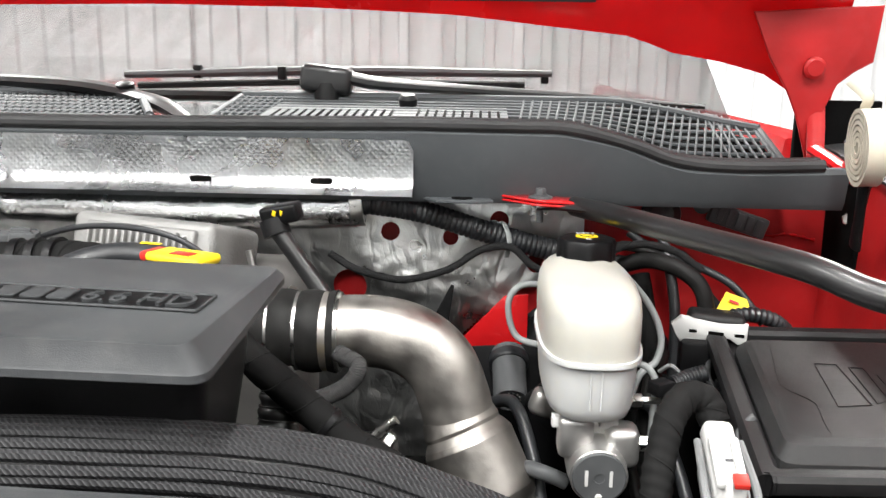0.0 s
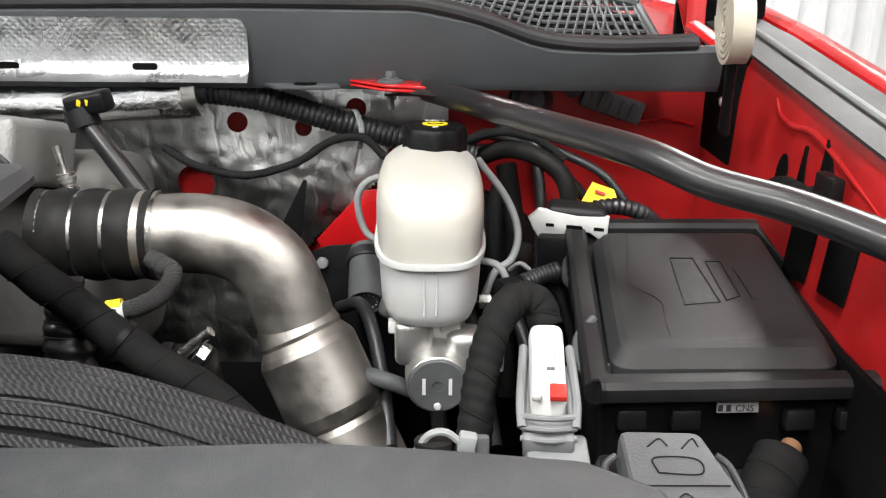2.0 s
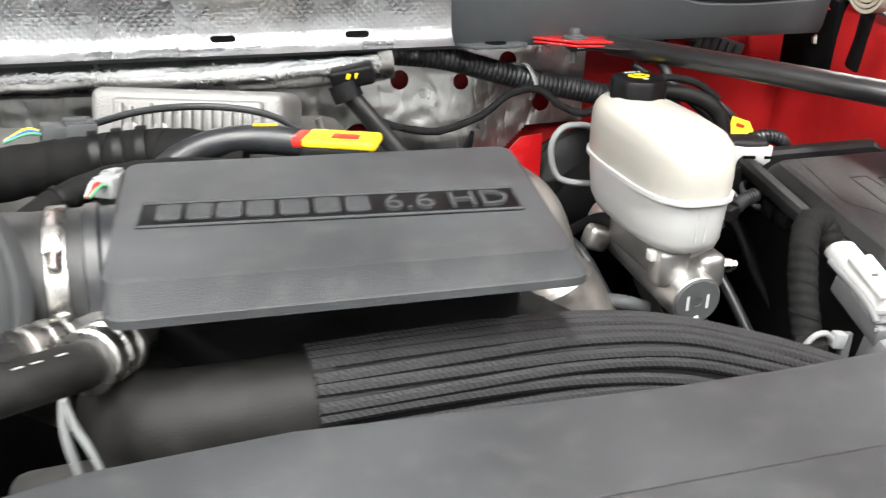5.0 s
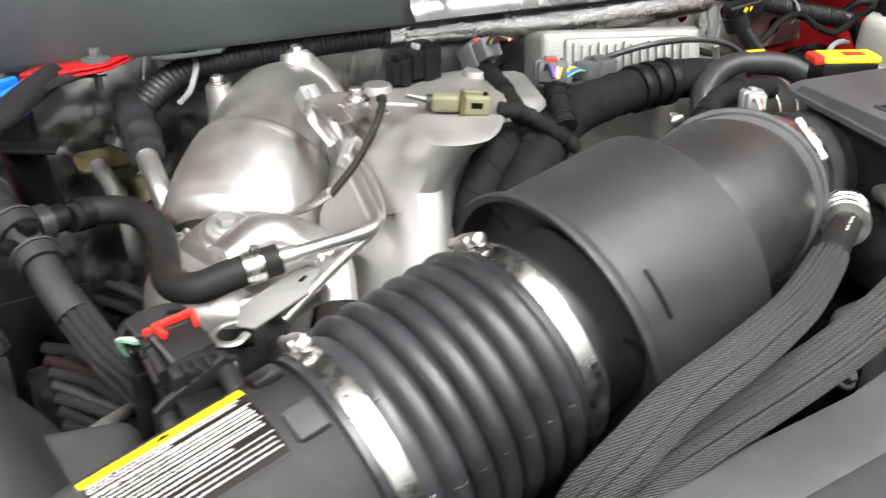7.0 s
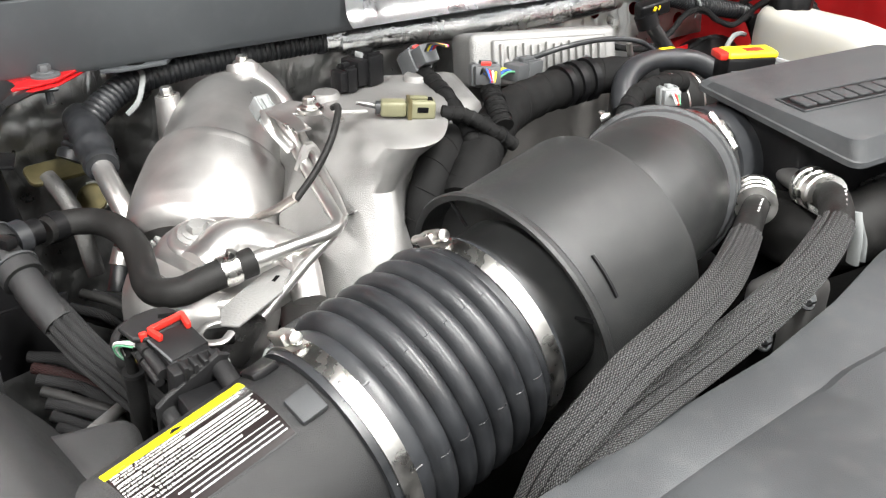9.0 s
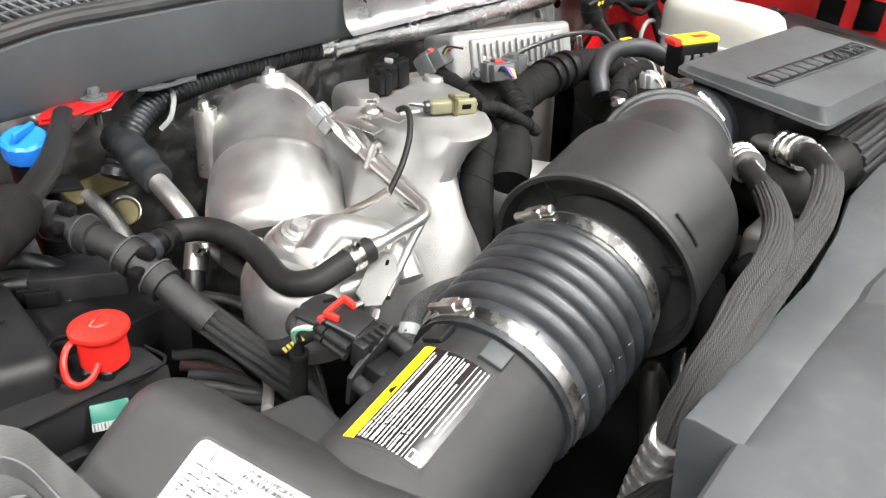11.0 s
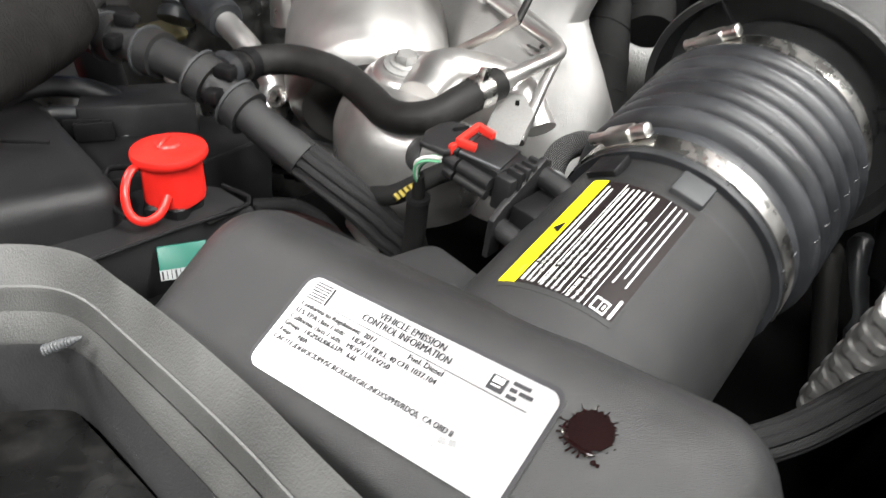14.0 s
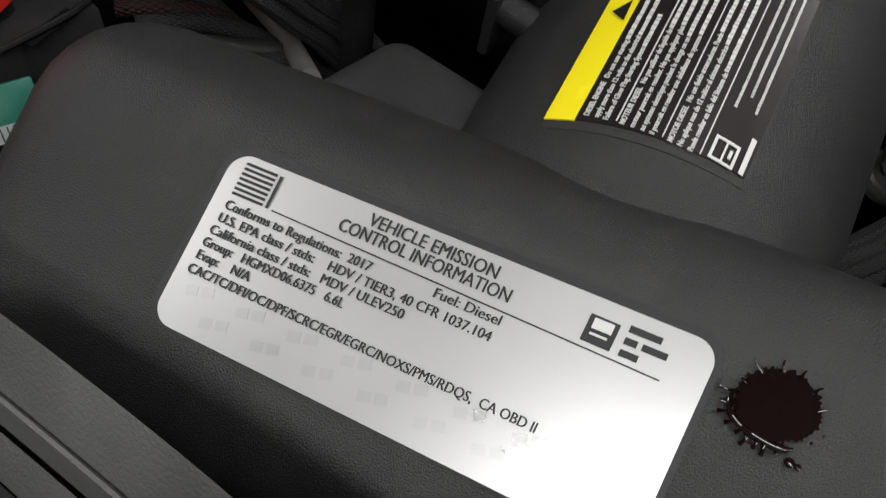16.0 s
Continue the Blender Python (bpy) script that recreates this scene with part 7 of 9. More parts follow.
tee()
for k, (dx, dz) in enumerate(((0, 0), (0.009, -0.003), (0.017, -0.008), (0.025, -0.014), (-0.010, -0.010), (-0.004, -0.020), (0.006, -0.028), (0.016, -0.034))):
    line("cable", [(-0.545 + dx, 0.372, 1.178 + dz), (-0.520 + dx, 0.340, 1.172 + dz), (-0.505 + dx, 0.300, 1.145 + dz), (-0.505 + dx * 0.6, 0.262, 1.09 + dz), (-0.51, 0.24, 1.02)], 0.0042, BRAID_FINE if k % 3 else HOSE, "black cable in a bundle beside the cooler", "cable", "cable bundle", 40)
for k, (y, mt) in enumerate(((0.292, BRAID_FINE), (0.281, BRAID_RED), (0.270, BRAID_FINE), (0.259, HOSE), (0.248, BRAID_FINE), (0.237, BRAID_FINE), (0.226, BRAID_FINE))):
    line("cable", [(-0.60, y + 0.03, 1.165 - 0.004 * k), (-0.575 - 0.004 * (k % 2), y + 0.01, 1.162 - 0.005 * k), (-0.558, y - 0.012, 1.135), (-0.548, y - 0.03, 1.08), (-0.545, y - 0.03, 1.0)], 0.0046, mt, "dark sleeved cable dropping beside the fuse block", "cable", "cable bundle", 40)
line("cable", [(-0.72, 0.46, 1.215), (-0.675, 0.475, 1.221), (-0.635, 0.455, 1.214), (-0.615, 0.42, 1.19), (-0.61, 0.40, 1.15)], 0.0075, RUBBER, "thick black cable behind the fuse block", "cable", "battery cables", 40)
line("cable", [(-0.72, 0.445, 1.203), (-0.675, 0.455, 1.208), (-0.64, 0.435, 1.199), (-0.625, 0.41, 1.17)], 0.006, RUBBER, "black cable behind the fuse block", "cable", "battery cables", 40)


line("brace_rod", [(-0.583, 0.216, 1.158), (-0.563, 0.243, 1.146), (-0.545, 0.268, 1.135), (-0.520, 0.310, 1.118), (-0.495, 0.35, 1.10)], 0.0048, ALU_SATIN, "bright metal rod deep beside the sleeved hose", "rod", "")


def passenger_fuse_block():
    t = thing("fuse_block", (-0.72, 0.36, 0.95), "black plastic fuse block with a jump-start post", "fuse box", "fuse boxes")
    part("base", block((0.20, 0.24, 0.20), (-0.745, 0.375, 1.065), (0, 0, -6), 0.008), PLASTIC, t)
    part("lower_tier", plate([(-0.640, 0.258), (-0.640, 0.292), (-0.658, 0.322), (-0.80, 0.335), (-0.80, 0.262), (-0.745, 0.264)][::-1], 0.05, pose(0, 0, 1.203), 0.003), BLOCK_BLACK, t)
    part("lip", tube([(-0.80, 0.263, 1.203), (-0.70, 0.260, 1.205), (-0.642, 0.259, 1.205), (-0.641, 0.29, 1.205)], 0.0014, 24, 8), PLASTIC, t)
    part("slot", block((0.024, 0.006, 0.0012), (-0.661, 0.259, 1.2030), (0, 0, 8), 0.0003), DARK, t)
    part("upper_tier", plate([(-0.588, 0.333), (-0.575, 0.372), (-0.618, 0.44), (-0.70, 0.44), (-0.70, 0.345), (-0.645, 0.326)], 0.06, pose(0, 0, 1.206), 0.003), PLASTIC, t)
    part("wall", plate([(0, 0), (0.075, 0.0), (0.072, -0.055), (0.004, -0.06)], 0.004, pose(-0.648, 0.324, 1.204, 90, 0, 7), 0.001), PLASTIC, t)
    part("bridge", block((0.080, 0.042, 0.034), (-0.632, 0.408, 1.212), (0, 0, -32), 0.003), BLOCK_BLACK, t)
    for k in range(4):
        part("slat", block((0.026, 0.0035, 0.014), (-0.680 + k * 0.003, 0.430 - k * 0.010, 1.214), (0, 0, -32), 0.001), PLASTIC, t)
    part("lid", block((0.17, 0.175, 0.055), (-0.778, 0.385, 1.207), (0, 4, -8), 0.014, 4), BLOCK_BLACK, t)
    part("lid_crease", tube([(-0.76, 0.44, 1.2365), (-0.745, 0.38, 1.2370), (-0.72, 0.35, 1.2375)], 0.0012, 16, 6), PLASTIC, t)
    part("wire_loop", tube([(-0.682 + 0.031 * math.cos(radians(a)), 0.293 + 0.031 * math.sin(radians(a)), 1.226 - 0.0002 * abs(a - 130)) for a in range(60, 216, 12)], 0.0018, 40, 8), PLASTIC, t)
    part("post_base", turned([(0.0165, 0), (0.0165, 0.006), (0.012, 0.010)], (-0.678, 0.288, 1.203), (0, 0, 1), 28, shape=lambda a, h: 1 + 0.16 * math.cos(5 * a + 0.2)), PLASTIC, t)
    m = pose(-0.695, 0.249, 1.190, -32, 0, -25)
    part("label", block((0.028, 0.004, 0.020), bevel=0.001, m=m), GREEN, t, "green tag")
    part("label_strip", block((0.028, 0.0006, 0.006), bevel=0, m=m @ pose(0, -0.0021, -0.007)), GREY_PLASTIC, t, "white coded strip")
    for k in range(11):
        part("label_print", block((0.0005 + 0.0006 * (k % 3 == 0), 0.0006, 0.005), bevel=0, m=m @ pose(-0.0125 + k * 0.0025, -0.0026, -0.007)), INK, t)
    part("hook", tube([(-0.70, 0.25, 1.15), (-0.712, 0.246, 1.158), (-0.726, 0.247, 1.150), (-0.728, 0.25, 1.14)], 0.0025, 16, 8), PLASTIC, t)
    x, y = -0.678, 0.288
    c = thing("post_cap", (x, y, 1.205), "glossy red plastic cap with a strap over the jump-start post", "terminal cap")
    prof = [(0.0172, 1.200), (0.0182, 1.204), (0.0178, 1.2265), (0.0218, 1.2275), (0.0228, 1.2292), (0.0228, 1.2312), (0.0222, 1.2328), (0.016, 1.2350), (0.0085, 1.2357), (0.0075, 1.2372), (0.0, 1.2376)]
    part("cap", turned(prof, (x, y, 0), (0.0, 0.0, 1), 48, shape=lambda a, h: 1 + (0.045 * math.cos(5 * a + 0.6) if h < 1.227 else 0)), RED_PLASTIC, c)
    part("crown_fold", tube([(x - 0.008, y - 0.003, 1.2357), (x - 0.001, y + 0.001, 1.2382), (x + 0.006, y + 0.007, 1.2357)], 0.0014, 10, 6), RED_PLASTIC, c)
    st = [(-0.017, 0.002, 1.2275), (-0.026, 0.000, 1.225), (-0.033, -0.005, 1.217), (-0.035, -0.011, 1.206), (-0.030, -0.017, 1.201), (-0.020, -0.018, 1.203), (-0.011, -0.014, 1.210)]
    part("strap", tube([(x + a, y + b, z) for a, b, z in st], 0.0029, 50, 10, flat=0.75), RED_PLASTIC, c)


passenger_fuse_block()
for ob in scene.objects:
    if ob.parent is None and ob.name.startswith(("fuse_block", "post_cap")):
        ob.location += Vector((0.016 if ob.name.startswith("fuse") else 0.019, 0.026, -0.0145 if ob.name.startswith("fuse") else -0.0055))


def washer_cap():
    t = thing("washer_cap", (-0.580, 0.585, 1.24), "bright blue washer fluid cap on a dark filler neck", "fluid cap")
    part("cap", turned([(0.021, 0), (0.022, 0.003), (0.022, 0.018), (0.019, 0.021), (0, 0.022)], (-0.581, 0.588, 1.262), (-0.1, -0.25, 1), 32, shape=lambda a, h: 1 + 0.03 * math.cos(14 * a)), BLUE, t)
    part("grip", block((0.034, 0.006, 0.010), (-0.583, 0.582, 1.287), (14, 0, 35), 0.002), BLUE, t)
    part("neck", tube([(-0.580, 0.59, 1.262), (-0.575, 0.595, 1.21), (-0.565, 0.60, 1.15)], 0.019, 12, 20), PLASTIC, t)
    part("flange", plate([(-0.60, 0.555), (-0.545, 0.545), (-0.535, 0.585), (-0.59, 0.60)], 0.004, pose(0, 0, 1.235, 0, 8, 0) @ pose(0, 0, -0.08), 0.001), PLASTIC, t)


washer_cap()


def pressure_sensor():
    t = thing("sensor_connector", (-0.54, 0.16, 1.19), "black sensor plug with a red lock beside the duct", "connector", "wire connectors")
    m = basis((-0.533, 0.190, 1.2315), (-0.529, 0.150, 1.2255), (-0.493, 0.198, 1.2315))

    def at(x, y, z):
        return m @ Vector((x, y, z))

    # arched hood over the wires, with a slot
    hood = [(-0.027, -0.008), (-0.0275, 0.006), (-0.0245, 0.0145), (-0.018, 0.0185), (-0.003, 0.0165), (0.0005, -0.010), (-0.004, -0.0185), (-0.020, -0.0215)]
    part("hood", plate(hood, 0.0045, m @ pose(0, 0, 0.0035), 0.0018, 3), BLOCK_BLACK, t)
    part("hood_wall", plate([(0, 0), (0.022, 0.002), (0.022, -0.016), (0.008, -0.018), (0.0, -0.010)], 0.0025, m @ pose(-0.0265, 0.008, 0.001, 90, 0, 15), 0.0008), PLASTIC, t)
    part("hood_flap", tube([at(-0.024, -0.012, 0.000), at(-0.0245, -0.019, -0.004), at(-0.021, -0.024, -0.009), at(-0.016, -0.023, -0.012)], 0.005, 16, 10, flat=0.3), BLOCK_BLACK, t)
    part("hood_slot", block((0.0035, 0.012, 0.0012), bevel=0.0004, m=m @ pose(-0.0145, 0.0105, 0.0036, 0, 0, -18)), DARK, t)
    # plug body and its flat cover
    part("plug", block((0.034, 0.030, 0.018), bevel=0.002, m=m @ pose(0.013, 0.005, -0.0065)), PLASTIC, t)
    part("cover", plate([(0.001, -0.0105), (0.0290, -0.0065), (0.0235, 0.0205), (-0.003, 0.0185)], 0.006, m @ pose(0, 0, 0.0038), 0.0014), BLOCK_BLACK, t)
    part("cover_edge", tube([at(0.002, -0.0108, 0.0030), at(0.0288, -0.0070, 0.0030)], 0.0009, 3, 8), MID_GREY, t)
    for x0, x1, y, z, rad in ((-0.006, 0.004, -0.0125, -0.0040, 0.0042), (0.0055, 0.0285, -0.0125, -0.0045, 0.0042), (0.006, 0.0285, -0.0155, -0.0105, 0.0032), (-0.003, 0.004, -0.0150, -0.0100, 0.0032)):
        part("rail", tube([at(x0, y, z), at(x1, y - 0.0005, z - 0.0005)], rad, 4, 16), BLOCK_BLACK, t)
    # red lock: three sides of a frame, open towards the duct
    for a, b in (((-0.0075, 0.0185), (-0.0025, -0.0085)), ((-0.0080, 0.0175), (0.0060, 0.0160)), ((-0.0030, -0.0075), (0.0085, -0.0045))):
        v = Vector(b) - Vector(a)
        mid = (Vector(a) + Vector(b)) / 2
        part("lock", block((v.length, 0.0036, 0.0050), bevel=0.0008, m=m @ pose(mid.x, mid.y, 0.0062, 0, 0, math.degrees(math.atan2(v.y, v.x)))), RED_CLIP, t, "red lock slide")
    part("lock_pin", block((0.0036, 0.005, 0.0065), bevel=0.0008, m=m @ pose(-0.003, -0.0118, 0.0030)), RED_CLIP, t, "red lock slide")
    # socket collar with teeth
    part("socket", block((0.012, 0.036, 0.022), bevel=0.0016, m=m @ pose(0.0350, 0.006, -0.009)), BLOCK_BLACK, t)
    for k in range(4):
        part("fin", block((0.010, 0.0032, 0.014), bevel=0.0007, m=m @ pose(0.0375, -0.004 + 0.0068 * k, -0.001)), BLOCK_BLACK, t)
    # mounting plate and the two stems into the duct
    arm = [(0.026, 0.004), (0.020, -0.010), (-0.010, -0.024), (-0.013, -0.044), (-0.024, -0.044), (-0.025, -0.018), (-0.018, -0.012), (0.008, 0.002), (0.018, 0.008)]
    plane = m @ Matrix(((0, 0, 1, 0.0430), (1, 0, 0, 0), (0, 1, 0, 0), (0, 0, 0, 1)))
    part("mount_plate", plate(arm, 0.0045, plane, 0.0012), BLOCK_BLACK, t)
    part("body", block((0.020, 0.030, 0.024), bevel=0.002, m=m @ pose(0.0545, 0.002, -0.022)), PLASTIC, t)
    part("stem", tube([at(0.040, 0.0195, -0.004), at(0.058, 0.0190, -0.006), at(0.074, 0.0185, -0.010)], 0.0066, 8, 18), BLOCK_BLACK, t)
    part("stem_ring", tube([at(0.0385, 0.0197, -0.0038), at(0.0410, 0.0196, -0.0040)], 0.0072, 3, 18), WHITE_PLASTIC, t, "pale ring")
    part("stem", tube([at(0.0415, -0.0165, -0.026), at(0.060, -0.0180, -0.027), at(0.072, -0.0185, -0.029)], 0.0064, 8, 18), BLOCK_BLACK, t)
    # wires, taped lead and round sleeve
    for k, c in enumerate(("white", "green", "white", "white", "black", "green", "white", "green")):
        y = (k % 4) * 0.0019
        z = (k // 4) * 0.0022
        part("wire", tube([at(-0.006, -0.012 - y, -0.003 - z), at(-0.010 - y * 0.4, -0.019 - y, -0.003 - z), at(-0.015 - y * 0.3, -0.0225 - y * 0.7, -0.008 - z), at(-0.0185, -0.0205 - y * 0.4, -0.018 - z), at(-0.0195, -0.0170, -0.027)], 0.0010, 20, 8), WIRE_COLOURS[c], t)
    part("lead", tube([at(-0.0190, -0.0180, -0.021), at(-0.0200, -0.0155, -0.030), at(-0.0205, -0.0135, -0.046)], [0.0030, 0.0040, 0.0042], 16, 14), TAPE, t, "taped lead")
    part("sleeve", tube([at(-0.0205, -0.0135, -0.040), at(-0.0200, -0.0125, -0.060), at(-0.0185, -0.0115, -0.110)], 0.0070, 40, 20, lambda u, a: 1 + 0.03 * math.sin(u * 120)), TAPE, t)
    part("sleeve_lip", tube([at(-0.0206, -0.0136, -0.0385), at(-0.0205, -0.0134, -0.0415)], 0.0078, 3, 20), BLOCK_BLACK, t)
    l = thing("braided_lead", (-0.47, 0.17, 1.16), "black braided lead with a grey tie behind the bellows", "cable", "wire looms")
    part("braid", tube([(-0.470, 0.172, 1.150), (-0.466, 0.179, 1.176), (-0.455, 0.187, 1.190), (-0.432, 0.198, 1.195), (-0.40, 0.206, 1.190), (-0.355, 0.225, 1.17)], 0.0088, 50, 20), BRAID, l)
    part("tie", tube([(-0.461, 0.183, 1.184), (-0.455, 0.187, 1.190)], 0.0097, 4, 16), GREY_PLASTIC, l)
    b = thing("taped_cable", (-0.55, 0.245, 1.17), "black taped cable with yellow printed marks below the cooler", "cable", "wire looms")
    way = [(-0.556, 0.278, 1.170), (-0.549, 0.260, 1.178), (-0.539, 0.246, 1.182), (-0.505, 0.240, 1.188), (-0.47, 0.235, 1.185)]
    part("cable", tube(way, 0.0068, 40, 16), TAPE, b)
    for k in range(5):
        part("mark", block((0.0028, 0.0050, 0.0012), (-0.547 + 0.0042 * k, 0.2372, 1.1862 + 0.0007 * k), (38, -8, 8), 0.0002), OLIVE_YELLOW, b)


pressure_sensor()


def front_rim():
    """Moulded edge of the headlamp opening in front of the duct: two bands, a ridge and a rubber lip."""
    t = thing("lamp_opening_rim", (-0.80, 0.05, 1.14), "dark grey moulded rim of the headlamp opening beside the air duct", "trim")
    outer = [(-0.92, 0.315, 1.228), (-0.83, 0.300, 1.229), (-0.7756, 0.2654, 1.230), (-0.7526, 0.235, 1.230), (-0.7487, 0.199, 1.230), (-0.747, 0.15, 1.230), (-0.7478, 0.09, 1.230), (-0.7510, 0.04, 1.229), (-0.755, -0.06, 1.226), (-0.762, -0.20, 1.22)]
    inner = [(-0.92, 0.285, 1.188), (-0.84, 0.270, 1.189), (-0.795, 0.244, 1.190), (-0.772, 0.222, 1.190), (-0.7685, 0.195, 1.190), (-0.770, 0.15, 1.190), (-0.7714, 0.09, 1.190), (-0.774, 0.04, 1.189), (-0.778, -0.06, 1.186), (-0.785, -0.20, 1.18)]
    a, b = spline(outer, 90), spline(inner, 90)

    def band(profile):
        bm = bmesh.new()
        rows = [[bm.verts.new(p + (q - p) * f + Vector((0, 0, dz))) for f, dz in profile] for p, q in zip(a, b)]
        n = len(profile)
        for u, v in zip(rows, rows[1:]):
            for k in range(n):
                bm.faces.new((u[k], u[(k + 1) % n], v[(k + 1) % n], v[k]))
        bm.faces.new(rows[0]), bm.faces.new(rows[-1][::-1])
        bmesh.ops.recalc_face_normals(bm, faces=bm.faces)
        return bm

    part("rim", band([(0.0, -0.09), (0.0, -0.002), (0.02, 0.0004), (0.05, 0.0008), (0.44, 0.0), (0.475, 0.0036), (0.515, 0.0046), (0.55, 0.0036), (0.575, -0.0060), (0.625, -0.0065), (0.65, -0.0010), (0.92, -0.0010), (0.94, -0.004), (0.94, -0.06)]), RIM_GREY, t)
    part("lip", band([(0.95, -0.050), (0.95, -0.0030), (0.97, -0.0010), (1.0, -0.0030), (1.0, -0.050)]), SEAL, t, "thin rubber lip")
    rnd = random.Random(4)
    for k in range(9):
        p = b[rnd.randint(30, 72)]
        part("torn_bit", block((0.0005, rnd.uniform(0.002, 0.005), 0.0005), p + Vector((0.0012, rnd.uniform(-0.01, 0.01), -0.0015)), (rnd.uniform(0, 40), 0, rnd.uniform(-30, 30)), 0), GREY_PLASTIC, t)
    part("liner", plate([(-0.93, 0.29), (-0.83, 0.285), (-0.772, 0.25), (-0.772, -0.19), (-0.93, -0.19)], 0.01, pose(0, 0, 1.150), 0.002), LINER_BLACK, t, "streaked glossy black liner")
    part("screw", tube([(-0.782, 0.219, 1.195), (-0.775, 0.213, 1.199), (-0.768, 0.206, 1.203)], [0.0026, 0.0026, 0.0022, 0.0008], 40, 12, lambda u, a: 1 + 0.12 * math.sin(u * 75)), MID_GREY, t, "grey threaded screw")


front_rim()
t = thing("alloy_fitting", (-0.40, -0.01, 1.03), "bright ribbed alloy fitting with a sleeved hose below the bellows", "pipe fitting")
part("fitting", tube([(-0.408, -0.034, 1.173), (-0.397, -0.022, 1.140), (-0.378, -0.003, 1.086), (-0.366, 0.008, 1.05)], 0.0142, 90, 32, lambda u, a: 1 + 0.11 * (math.sin(u * 42) > 0.1) - 0.10 * (math.sin(u * 42) > 0.1) * (math.cos(6 * a) > 0.3)), CRIMP, t)
way = [(-0.53, 0.05, 1.085), (-0.492, 0.014, 1.088), (-0.458, -0.008, 1.094), (-0.425, -0.024, 1.106), (-0.385, -0.040, 1.120)]
part("hose", tube(way, 0.0085, 40, 20), PLASTIC, t)
cords(t, way, 0.0090, 9, 0.0040, BRAID_DARK, 40)
part("stub", tube([(-0.53, -0.03, 1.06), (-0.535, -0.04, 1.0)], 0.014, 6, 20), MID_GREY, t)
t = thing("bracket_iron", (-0.27, 0.03, 1.08), "dark cast bracket under the meter housing", "bracket")
part("arm", tube([(-0.21, 0.05, 1.19), (-0.235, 0.03, 1.165), (-0.25, 0.02, 1.10)], 0.016, 16, 14), DARK, t)
part("cap", turned([(0.014, 0), (0.014, 0.012), (0.011, 0.014)], (-0.235, 0.012, 1.17), (0, -0.8, 0.5), 18), MID_GREY, t)

